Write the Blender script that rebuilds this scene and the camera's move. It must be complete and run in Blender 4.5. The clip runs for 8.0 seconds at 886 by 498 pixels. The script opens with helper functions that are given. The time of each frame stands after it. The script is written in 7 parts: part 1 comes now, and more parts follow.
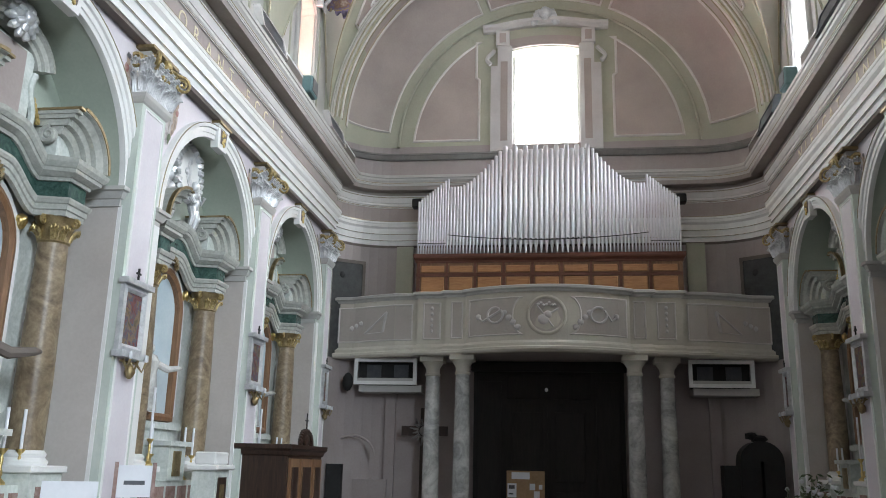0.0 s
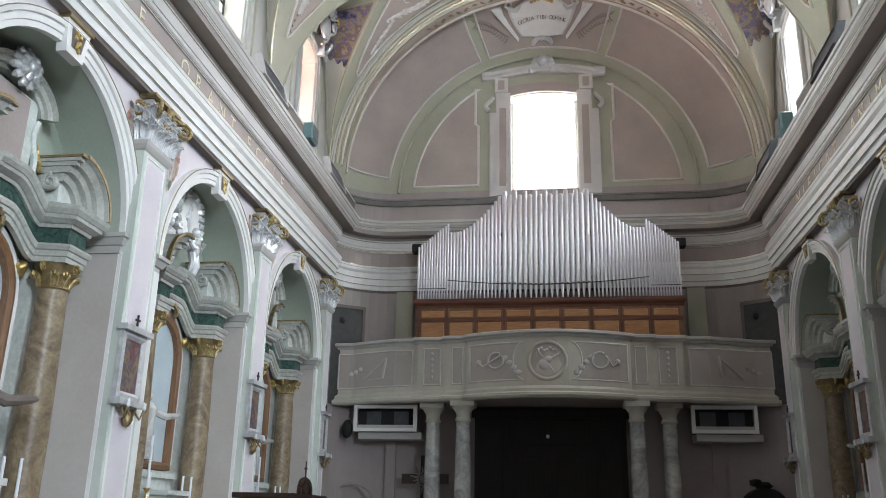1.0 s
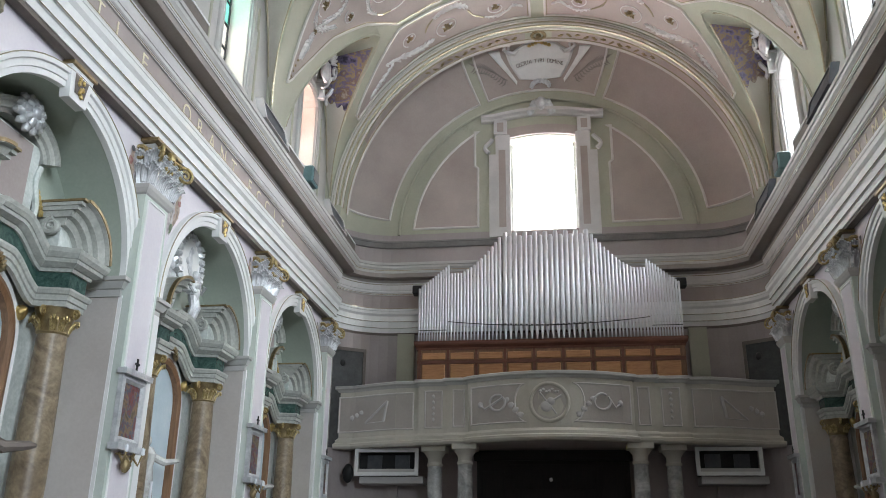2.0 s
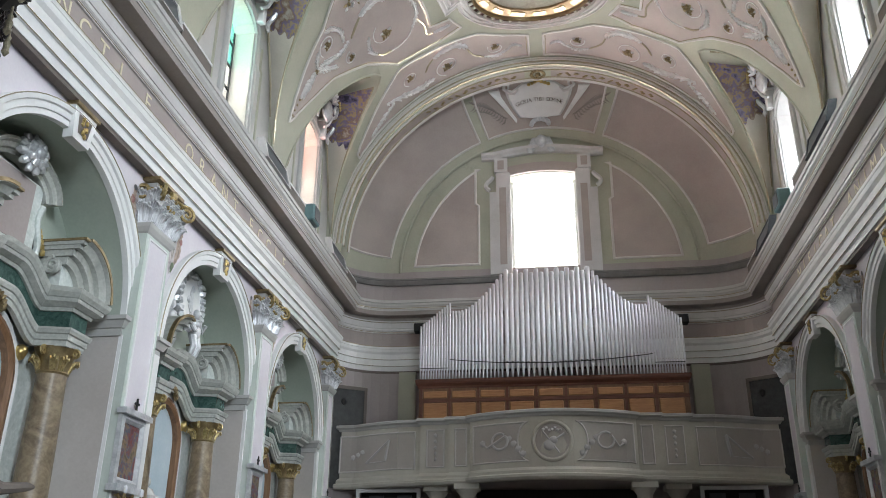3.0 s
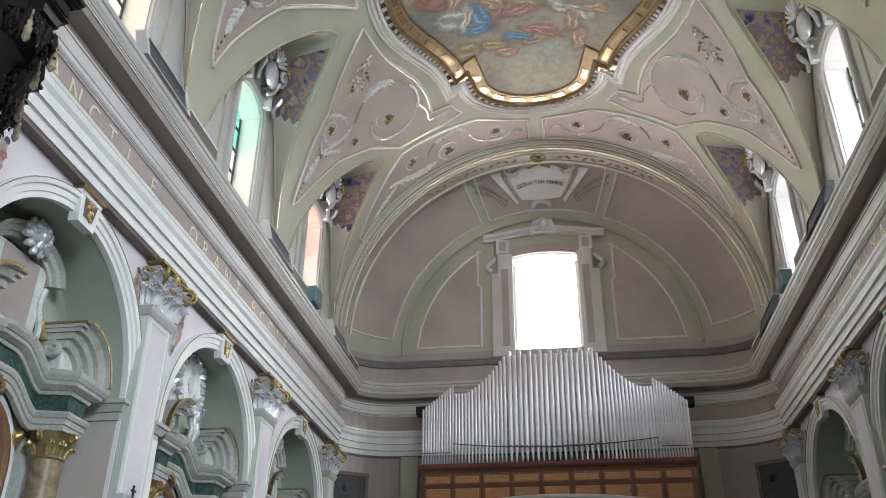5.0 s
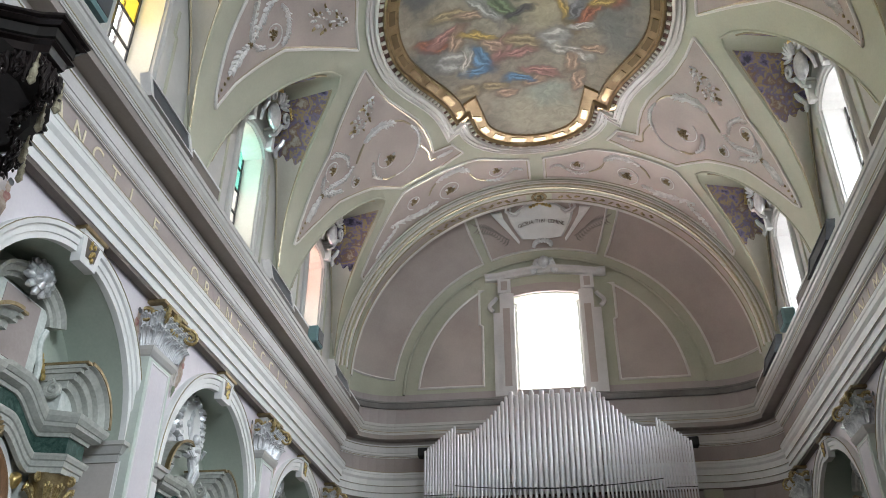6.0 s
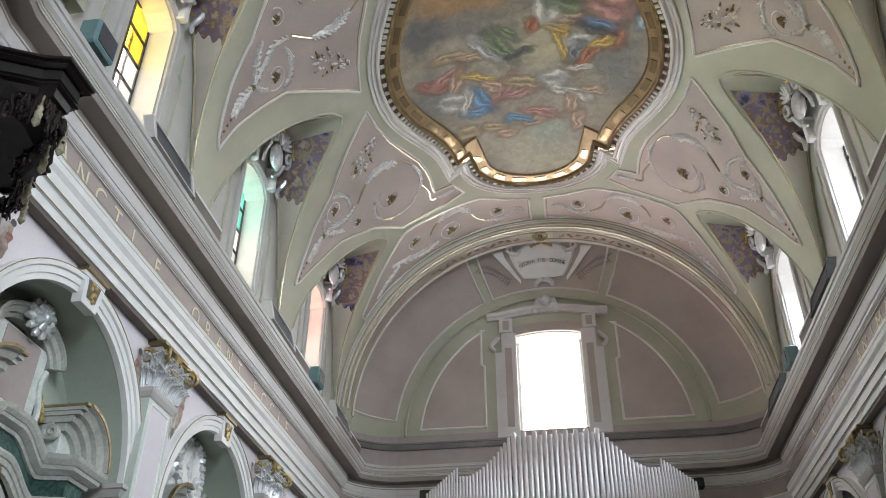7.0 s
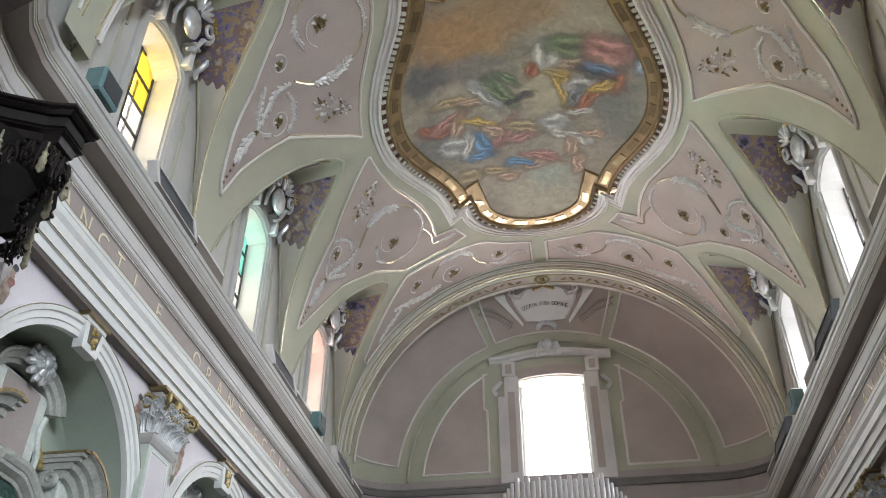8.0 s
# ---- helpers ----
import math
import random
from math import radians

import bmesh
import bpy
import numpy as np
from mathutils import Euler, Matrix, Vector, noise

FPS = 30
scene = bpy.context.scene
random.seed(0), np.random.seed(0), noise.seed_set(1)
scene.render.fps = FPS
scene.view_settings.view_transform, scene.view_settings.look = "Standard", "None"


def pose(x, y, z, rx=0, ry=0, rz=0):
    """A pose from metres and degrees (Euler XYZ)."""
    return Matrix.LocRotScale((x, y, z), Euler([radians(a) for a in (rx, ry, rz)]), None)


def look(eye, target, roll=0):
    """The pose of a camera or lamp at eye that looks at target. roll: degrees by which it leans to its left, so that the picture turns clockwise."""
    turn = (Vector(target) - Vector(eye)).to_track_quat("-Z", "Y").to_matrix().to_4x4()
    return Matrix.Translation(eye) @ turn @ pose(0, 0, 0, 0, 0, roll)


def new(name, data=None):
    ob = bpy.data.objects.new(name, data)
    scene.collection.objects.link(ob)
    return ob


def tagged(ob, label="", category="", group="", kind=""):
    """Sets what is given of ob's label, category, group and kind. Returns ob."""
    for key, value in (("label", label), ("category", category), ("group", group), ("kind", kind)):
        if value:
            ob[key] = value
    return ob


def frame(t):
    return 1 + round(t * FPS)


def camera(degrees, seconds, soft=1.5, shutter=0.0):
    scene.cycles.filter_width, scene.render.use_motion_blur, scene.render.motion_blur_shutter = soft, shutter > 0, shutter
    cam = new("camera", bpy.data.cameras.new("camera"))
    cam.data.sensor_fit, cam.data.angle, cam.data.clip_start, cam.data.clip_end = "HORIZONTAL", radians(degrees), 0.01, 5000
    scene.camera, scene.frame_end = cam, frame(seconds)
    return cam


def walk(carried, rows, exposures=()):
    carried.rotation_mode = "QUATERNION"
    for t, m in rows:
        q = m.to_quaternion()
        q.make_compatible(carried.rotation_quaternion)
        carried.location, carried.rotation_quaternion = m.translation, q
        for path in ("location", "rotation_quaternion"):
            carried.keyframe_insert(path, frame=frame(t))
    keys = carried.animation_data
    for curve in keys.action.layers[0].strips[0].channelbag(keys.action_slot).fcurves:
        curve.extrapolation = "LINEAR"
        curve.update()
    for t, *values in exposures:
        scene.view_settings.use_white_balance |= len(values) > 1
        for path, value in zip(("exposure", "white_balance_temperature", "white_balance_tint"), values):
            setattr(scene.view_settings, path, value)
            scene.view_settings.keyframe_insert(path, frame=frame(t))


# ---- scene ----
# ---- camera ----
cam = camera(55.3, 8.0, soft=0.95)
# seconds, yaw, pitch, roll; the camera turns upward where it stands
TURNS = [
    (0.0, 7.66, 14.41, -1.28),
    (0.5, 7.66, 15.57, -1.24),
    (1.0, 7.71, 17.47, -1.07),
    (1.5, 7.78, 18.96, -0.87),
    (3.0, 8.03, 22.81, -0.49),
    (3.5, 8.08, 24.10, -0.45),
    (4.0, 8.13, 25.60, -0.41),
    (4.5, 8.17, 26.97, -0.42),
    (6.0, 8.41, 31.00, -0.30),
    (6.5, 8.48, 32.26, -0.26),
    (7.0, 8.60, 33.68, -0.17),
    (7.5, 8.69, 35.02, -0.15),
    (8.0, 8.84, 36.62, -0.04)]
EYE = (0.26, 0.0, 1.75)
walk(cam, [(t, pose(*EYE, 90 + p, r, y)) for t, y, p, r in TURNS], [(0.0, 0.20, 6650, 15), (1.5, 0.05, 6650, 15), (4.0, -0.11, 6700, 14.8), (8.0, -0.22, 6800, 15.5)])

# ---- light ----
world = bpy.data.worlds.new("world")
scene.world = world
world.use_nodes = True
sky = world.node_tree.nodes.new("ShaderNodeTexSky")
sky.sky_type, sky.sun_disc = "NISHITA", False
sky.sun_elevation, sky.sun_rotation = radians(50), radians(60)
world.node_tree.links.new(sky.outputs[0], world.node_tree.nodes["Background"].inputs[0])
world.node_tree.nodes["Background"].inputs[1].default_value = 0.12


def area_lamp(name, place, target, width, height, watts, colour=(1, 1, 1), spread=180):
    lamp = bpy.data.lights.new(name, "AREA")
    lamp.shape, lamp.size, lamp.size_y, lamp.energy, lamp.color = "RECTANGLE", width, height, watts, colour
    lamp.spread = radians(spread)
    ob = new(name, lamp)
    ob.matrix_world = look(place, target)
    return ob


BAYS = (7.82, 12.22, 16.62)
TINTS = {BAYS[0]: (1.0, 0.84, 0.55), BAYS[1]: (0.80, 0.98, 0.95), BAYS[2]: (1.0, 0.88, 0.86)}
SKYLIGHT = (0.93, 0.97, 1.0)
area_lamp("skylight_facade", (0, 20.95, 10.9), (0, 10, 9.5), 1.7, 2.9, 130, SKYLIGHT)
for yc in BAYS:
    for s in (-1, 1):
        area_lamp("skylight_side", (s * 5.93, yc, 10.85), (-s * 3.5, yc, 13.8 if s < 0 else 3.5), 0.85, 2.2, 34 if s < 0 else 110, TINTS[yc] if s < 0 else (0.80, 0.93, 1.0), 80 if s < 0 else 96)
# the crossing behind the camera: unseen lamps added for right transept, apse and drum
area_lamp("added_lamp_transept", (9.5, -8.0, 8.5), (-5, 12, 3.0), 3.0, 5.0, 2850, (0.76, 0.91, 1.0))
# unseen lamp added to brighten organ and gallery from the front
area_lamp("added_lamp_apse", (0, -9.6, 9.0), (0, 19, 6.0), 2.5, 4.0, 14, (0.97, 0.97, 0.97))
area_lamp("added_lamp_drum", (0, -3.0, 15.4), (0, 2.0, 6.0), 3.0, 3.0, 80, (0.95, 0.98, 1.0))


# ---- materials ----
def node(nt, kind, **kw):
    n = nt.nodes.new(kind)
    for k, v in kw.items():
        n.inputs[k.replace("_", " ")].default_value = v
    return n


def surface(name, a, b, scale=1.5, fine=25.0, rough=0.7, metal=0.0, bump=0.15, mix=0.5, stain=None, stain_at=0.62):
    """A painted, plastered or metal surface: broad tone between a and b, fine grain, faint relief, stains."""
    m = bpy.data.materials.new(name)
    m.use_nodes = True
    nt = m.node_tree
    bsdf = nt.nodes["Principled BSDF"]
    geo = node(nt, "ShaderNodeNewGeometry")
    big = node(nt, "ShaderNodeTexNoise", Scale=scale, Detail=5.0, Roughness=0.6)
    small = node(nt, "ShaderNodeTexNoise", Scale=fine, Detail=4.0)
    for t in (big, small):
        nt.links.new(geo.outputs["Position"], t.inputs["Vector"])
    add = nt.nodes.new("ShaderNodeMath")
    add.operation = "MULTIPLY_ADD"
    nt.links.new(small.outputs[0], add.inputs[0])
    add.inputs[1].default_value = 0.35
    nt.links.new(big.outputs[0], add.inputs[2])
    ramp = nt.nodes.new("ShaderNodeValToRGB")
    ramp.color_ramp.elements[0].position, ramp.color_ramp.elements[1].position = 0.45, 0.9
    ramp.color_ramp.elements[0].color, ramp.color_ramp.elements[1].color = (*a, 1), (*b, 1)
    nt.links.new(add.outputs[0], ramp.inputs[0])
    colour = ramp.outputs[0]
    if stain:
        spots = node(nt, "ShaderNodeTexNoise", Scale=scale * 0.6, Detail=7.0, Roughness=0.7, Distortion=0.6)
        nt.links.new(geo.outputs["Position"], spots.inputs["Vector"])
        sr = nt.nodes.new("ShaderNodeValToRGB")
        sr.color_ramp.elements[0].position, sr.color_ramp.elements[1].position = stain_at, stain_at + 0.12
        nt.links.new(spots.outputs[0], sr.inputs[0])
        mx = nt.nodes.new("ShaderNodeMix")
        mx.data_type = "RGBA"
        nt.links.new(sr.outputs[0], mx.inputs[0])
        nt.links.new(colour, mx.inputs[6])
        mx.inputs[7].default_value = (*stain, 1)
        colour = mx.outputs[2]
    nt.links.new(colour, bsdf.inputs["Base Color"])
    bsdf.inputs["Roughness"].default_value, bsdf.inputs["Metallic"].default_value = rough, metal
    if bump:
        bp = node(nt, "ShaderNodeBump", Strength=bump, Distance=0.01)
        nt.links.new(small.outputs[0], bp.inputs["Height"])
        nt.links.new(bp.outputs[0], bsdf.inputs["Normal"])
    return m


def marble(name, ground, vein, scale=2.5, rough=0.25, turn=3.0, at=0.5, wide=0.2):
    """Polished stone with turbulent veins."""
    m = bpy.data.materials.new(name)
    m.use_nodes = True
    nt = m.node_tree
    bsdf = nt.nodes["Principled BSDF"]
    geo = node(nt, "ShaderNodeNewGeometry")
    warp = node(nt, "ShaderNodeTexNoise", Scale=scale, Detail=8.0, Roughness=0.65, Distortion=turn)
    grain = node(nt, "ShaderNodeTexNoise", Scale=scale * 12, Detail=3.0)
    nt.links.new(geo.outputs["Position"], warp.inputs["Vector"])
    nt.links.new(geo.outputs["Position"], grain.inputs["Vector"])
    ramp = nt.nodes.new("ShaderNodeValToRGB")
    e = ramp.color_ramp.elements
    e[0].position, e[0].color = at - wide, (*ground, 1)
    e[1].position, e[1].color = at + wide, (*vein, 1)
    nt.links.new(warp.outputs[0], ramp.inputs[0])
    mx = nt.nodes.new("ShaderNodeMix")
    mx.data_type, mx.blend_type = "RGBA", "SOFT_LIGHT"
    mx.inputs[0].default_value = 0.5
    nt.links.new(ramp.outputs[0], mx.inputs[6])
    nt.links.new(grain.outputs[0], mx.inputs[7])
    nt.links.new(mx.outputs[2], bsdf.inputs["Base Color"])
    bsdf.inputs["Roughness"].default_value = rough
    return m


def wood(name, a, b, rough=0.45, axis=(14, 14, 1.2)):
    m = bpy.data.materials.new(name)
    m.use_nodes = True
    nt = m.node_tree
    bsdf = nt.nodes["Principled BSDF"]
    geo = node(nt, "ShaderNodeNewGeometry")
    mp = node(nt, "ShaderNodeMapping", Scale=axis)
    grain = node(nt, "ShaderNodeTexNoise", Scale=1.6, Detail=7.0, Roughness=0.65, Distortion=0.8)
    nt.links.new(geo.outputs["Position"], mp.inputs["Vector"])
    nt.links.new(mp.outputs[0], grain.inputs["Vector"])
    ramp = nt.nodes.new("ShaderNodeValToRGB")
    ramp.color_ramp.elements[0].position, ramp.color_ramp.elements[1].position = 0.3, 0.72
    ramp.color_ramp.elements[0].color, ramp.color_ramp.elements[1].color = (*a, 1), (*b, 1)
    nt.links.new(grain.outputs[0], ramp.inputs[0])
    nt.links.new(ramp.outputs[0], bsdf.inputs["Base Color"])
    bsdf.inputs["Roughness"].default_value = rough
    return m


def patches(name, stops, scale, rough=0.6, distortion=1.0):
    """Paint in drifting patches of colour, as in a fresco seen from far."""
    m = bpy.data.materials.new(name)
    m.use_nodes = True
    nt = m.node_tree
    bsdf = nt.nodes["Principled BSDF"]
    geo = node(nt, "ShaderNodeNewGeometry")
    t = node(nt, "ShaderNodeTexNoise", Scale=scale, Detail=6.0, Roughness=0.6, Distortion=distortion)
    nt.links.new(geo.outputs["Position"], t.inputs["Vector"])
    ramp = nt.nodes.new("ShaderNodeValToRGB")
    e = ramp.color_ramp.elements
    while len(e) < len(stops):
        e.new(0.5)
    for k, (p, c) in zip(e, stops):
        k.position, k.color = p, (*c, 1)
    nt.links.new(t.outputs[0], ramp.inputs[0])
    nt.links.new(ramp.outputs[0], bsdf.inputs["Base Color"])
    bsdf.inputs["Roughness"].default_value = rough
    return m


def glass(name, colour):
    m = bpy.data.materials.new(name)
    m.use_nodes = True
    b = m.node_tree.nodes["Principled BSDF"]
    b.inputs["Base Color"].default_value = (*colour, 1)
    b.inputs["Transmission Weight"].default_value, b.inputs["Roughness"].default_value, b.inputs["IOR"].default_value = 1.0, 0.15, 1.05
    return m


GREEN = surface("sage_green_paint", (0.385, 0.385, 0.30), (0.48, 0.48, 0.38), 0.8, stain=(0.335, 0.33, 0.255), stain_at=0.66)
MINT = surface("pale_mint_paint", (0.50, 0.56, 0.51), (0.61, 0.66, 0.61), 1.0)
MAUVE = surface("mauve_paint", (0.385, 0.32, 0.295), (0.48, 0.41, 0.375), 0.9, stain=(0.335, 0.275, 0.245), stain_at=0.68)
# mauve darkened so that the frieze carries the cornice's shadow
FRIEZE = surface("dusky_mauve_paint", (0.34, 0.285, 0.27), (0.42, 0.36, 0.34), 0.9, stain=(0.29, 0.24, 0.225), stain_at=0.66)
LILAC = surface("pale_lilac_paint", (0.66, 0.61, 0.66), (0.76, 0.72, 0.75), 1.0)
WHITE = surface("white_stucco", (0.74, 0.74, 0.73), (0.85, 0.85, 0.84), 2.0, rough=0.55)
VAULTWHITE = surface("aged_white_stucco", (0.60, 0.57, 0.54), (0.72, 0.69, 0.66), 2.0, rough=0.32)
STUCCO = surface("silvery_stucco", (0.58, 0.56, 0.55), (0.82, 0.80, 0.78), 7.0, 50, rough=0.36, metal=0.15, bump=0.3)
GILTLINE = surface("pale_gilt_line", (0.62, 0.52, 0.34), (0.80, 0.72, 0.52), 3.0, 40, rough=0.24, metal=0.55, bump=0.1)
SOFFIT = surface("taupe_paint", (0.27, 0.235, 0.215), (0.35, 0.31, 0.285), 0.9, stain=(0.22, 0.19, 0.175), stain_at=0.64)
GREYTRIM = surface("grey_moulding_paint", (0.46, 0.45, 0.43), (0.56, 0.55, 0.53), 1.2, rough=0.5)
STONETRIM = surface("pale_stone_paint", (0.56, 0.54, 0.53), (0.68, 0.66, 0.65), 1.5, rough=0.55)
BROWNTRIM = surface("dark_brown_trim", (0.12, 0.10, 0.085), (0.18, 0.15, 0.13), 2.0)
ALTARSTONE = marble("grey_green_altar_stone", (0.34, 0.35, 0.32), (0.50, 0.51, 0.47), 2.0, rough=0.4)
DARKTRIM = surface("dark_grey_trim", (0.16, 0.15, 0.145), (0.24, 0.23, 0.22), 2.0)
# green chapel paint, darker than the mint to hold the chapels' shade
CHAPEL = surface("shaded_green_chapel_paint", (0.36, 0.41, 0.35), (0.46, 0.51, 0.44), 0.9)
# beige of the chapel reveals, with part of their shade in the colour
BEIGE = surface("shaded_beige_plaster", (0.47, 0.43, 0.40), (0.57, 0.53, 0.50), 0.8, stain=(0.40, 0.36, 0.33), stain_at=0.66)
PARAPET = surface("pale_taupe_paint", (0.43, 0.39, 0.355), (0.53, 0.485, 0.45), 1.0, rough=0.5)
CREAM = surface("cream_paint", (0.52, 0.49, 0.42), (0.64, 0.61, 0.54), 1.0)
GOLD = surface("gilding", (0.50, 0.36, 0.13), (0.75, 0.58, 0.26), 9.0, 60, rough=0.3, metal=0.85, bump=0.3)
FRAMEGOLD = surface("worn_bronze_gilding", (0.20, 0.13, 0.06), (0.33, 0.23, 0.12), 5.0, 50, rough=0.33, metal=0.55, bump=0.2)
CAPGOLD = surface("dusty_gilding", (0.22, 0.15, 0.05), (0.72, 0.58, 0.30), 22.0, 70, rough=0.3, metal=0.75, bump=0.5)
PLAQUE = surface("polished_gilt_plaque", (0.34, 0.24, 0.12), (0.46, 0.34, 0.19), 5.0, 50, rough=0.2, metal=0.7, bump=0.1)
OLDGOLD = surface("dull_gilding", (0.20, 0.145, 0.07), (0.40, 0.31, 0.17), 9.0, 60, rough=0.4, metal=0.7, bump=0.3)
GREENMARBLE = marble("green_marble", (0.015, 0.04, 0.036), (0.07, 0.14, 0.115), 4.0)
BROWNMARBLE = marble("brown_marble", (0.12, 0.08, 0.05), (0.31, 0.24, 0.155), 1.8, rough=0.42, at=0.48, wide=0.16)
PALEMARBLE = marble("pale_blue_green_marble", (0.50, 0.55, 0.52), (0.70, 0.73, 0.70), 2.2)
GREYMARBLE = marble("grey_veined_marble", (0.34, 0.34, 0.33), (0.62, 0.62, 0.60), 1.3, turn=2.0, wide=0.12)
DENTRED = surface("dark_red_ground_paint", (0.10, 0.045, 0.035), (0.17, 0.08, 0.06), 4.0)
REDMARBLE = marble("red_marble", (0.24, 0.14, 0.12), (0.40, 0.29, 0.26), 3.0)
TIN = surface("tin_pipe_metal", (0.70, 0.70, 0.73), (0.76, 0.76, 0.79), 2.0, 12, rough=0.34, metal=0.9, bump=0)
BLACKWOOD = wood("black_stained_wood", (0.006, 0.005, 0.004), (0.016, 0.012, 0.010), 0.75)
DARKWOOD = wood("dark_walnut", (0.018, 0.010, 0.007), (0.060, 0.030, 0.020))
DARKGLOSS = wood("polished_dark_wood", (0.008, 0.006, 0.006), (0.022, 0.016, 0.015), 0.28)
IVORY = surface("old_ivory_gilding", (0.16, 0.14, 0.09), (0.46, 0.42, 0.30), 14.0, 60, rough=0.4, metal=0.2)
ORANGEWOOD = wood("warm_orange_oak", (0.34, 0.15, 0.06), (0.52, 0.27, 0.12), axis=(2, 14, 14))
REDWOOD = wood("reddish_mahogany", (0.10, 0.035, 0.02), (0.19, 0.07, 0.04), axis=(2, 14, 14))
BROWNWOOD = wood("brown_wood", (0.14, 0.07, 0.035), (0.28, 0.15, 0.08))
BLACK = surface("black_stuff", (0.008, 0.008, 0.008), (0.02, 0.02, 0.02), 3.0)
GRILLE = surface("dark_grey_grille", (0.05, 0.055, 0.065), (0.09, 0.095, 0.105), 5.0, rough=0.4)
TEAL = surface("teal_lacquer", (0.12, 0.22, 0.23), (0.18, 0.30, 0.31), 4.0, rough=0.35)
FLOORSTONE = marble("floor_marble", (0.09, 0.075, 0.065), (0.20, 0.17, 0.15), 1.2)
# duller copy of the mauve, with shade put into the wall colour
SHADEWALL = surface("shaded_mauve_plaster", (0.34, 0.29, 0.28), (0.42, 0.37, 0.36), 0.8, stain=(0.30, 0.26, 0.25))
CARDBOARD = surface("cork_board", (0.30, 0.19, 0.10), (0.42, 0.28, 0.16), 12, 80)
PAPER = surface("white_paper", (0.72, 0.74, 0.78), (0.80, 0.82, 0.86), 3.0)


def fresco(name, lo, hi):
    """Soft clouds of colour and drapery, placed over the vault, edges broken by noise."""
    m = bpy.data.materials.new(name)
    m.use_nodes = True
    nt = m.node_tree
    bsdf = nt.nodes["Principled BSDF"]
    bsdf.inputs["Roughness"].default_value = 0.6
    geo = node(nt, "ShaderNodeNewGeometry")

    def warped(scale, amount, detail):
        t = node(nt, "ShaderNodeTexNoise", Scale=scale, Detail=detail, Roughness=0.6)
        nt.links.new(geo.outputs["Position"], t.inputs["Vector"])
        k = nt.nodes.new("ShaderNodeVectorMath")
        k.operation = "MULTIPLY_ADD"
        k.inputs[1].default_value = (amount, amount, amount)
        nt.links.new(t.outputs["Color"], k.inputs[0])
        off = nt.nodes.new("ShaderNodeVectorMath")
        off.operation = "ADD"
        off.inputs[1].default_value = (-amount / 2, -amount / 2, -amount / 2)
        nt.links.new(geo.outputs["Position"], off.inputs[0])
        nt.links.new(off.outputs[0], k.inputs[2])
        return k.outputs[0]
    soft, fine = warped(0.9, 1.4, 4.0), warped(2.6, 0.42, 6.0)
    base = node(nt, "ShaderNodeTexNoise", Scale=0.7, Detail=7.0, Roughness=0.62, Distortion=0.5)
    nt.links.new(geo.outputs["Position"], base.inputs["Vector"])
    ramp = nt.nodes.new("ShaderNodeValToRGB")
    for e, (p, c) in zip(ramp.color_ramp.elements, ((0.34, (0.20, 0.175, 0.135)), (0.64, (0.34, 0.29, 0.215)))):
        e.position, e.color = p, (*c, 1)
    nt.links.new(base.outputs[0], ramp.inputs[0])
    colour = ramp.outputs[0]

    def spot(coords, x, y, rx, ry, turn, col, strength=1.0, edge=0.4):
        nonlocal colour
        mp = nt.nodes.new("ShaderNodeMapping")
        mp.vector_type = "TEXTURE"
        mp.inputs["Location"].default_value = (x, y, 14.3)
        mp.inputs["Rotation"].default_value = (0, 0, turn)
        mp.inputs["Scale"].default_value = (rx, ry, 6.0)
        order = nt.nodes.new("ShaderNodeVectorMath")
        order.operation = "MULTIPLY_ADD"
        order.inputs[1].default_value = (1e-4, 1e-4, 1e-4)
        nt.links.new(colour, order.inputs[0])
        nt.links.new(coords, order.inputs[2])
        nt.links.new(order.outputs[0], mp.inputs["Vector"])
        ln = nt.nodes.new("ShaderNodeVectorMath")
        ln.operation = "LENGTH"
        nt.links.new(mp.outputs[0], ln.inputs[0])
        mr = nt.nodes.new("ShaderNodeMapRange")
        mr.interpolation_type = "SMOOTHSTEP"
        mr.inputs["From Min"].default_value, mr.inputs["From Max"].default_value = 1.1, edge
        mr.inputs["To Max"].default_value = strength
        nt.links.new(ln.outputs["Value"], mr.inputs["Value"])
        mx = nt.nodes.new("ShaderNodeMix")
        mx.data_type = "RGBA"
        nt.links.new(mr.outputs[0], mx.inputs[0])
        nt.links.new(colour, mx.inputs[6])
        mx.inputs[7].default_value = (*col, 1)
        colour = mx.outputs[2]

    # broad clouds
    for x, y, rx, ry, turn, col in ((-1.2, 10.5, 1.5, 1.0, 0.2, (0.36, 0.20, 0.085)), (0.1, 10.2, 1.2, 0.8, 0.0, (0.30, 0.19, 0.10)), (-1.75, 11.45, 0.75, 0.55, 0.3, (0.10, 0.095, 0.095)), (-0.9, 11.5, 0.7, 0.5, 0.3, (0.20, 0.175, 0.15)),
                                    (0.35, 12.3, 0.65, 0.9, -0.2, (0.42, 0.36, 0.24)), (0.2, 15.6, 1.3, 1.1, 0.0, (0.36, 0.34, 0.25)), (2.0, 12.8, 0.6, 1.4, 0.0, (0.17, 0.165, 0.15)), (-2.0, 13.0, 0.5, 1.0, 0.1, (0.17, 0.16, 0.145)),
                                    (0.6, 15.0, 0.7, 0.6, 0.0, (0.30, 0.33, 0.27)), (-1.3, 14.9, 0.6, 0.6, 0.0, (0.34, 0.28, 0.20)), (2.1, 11.3, 0.5, 0.5, 0.1, (0.13, 0.14, 0.15))):
        if lo - 1.6 < y < hi + 1.6:
            spot(soft, x, y, rx, ry, turn, col, 0.85)
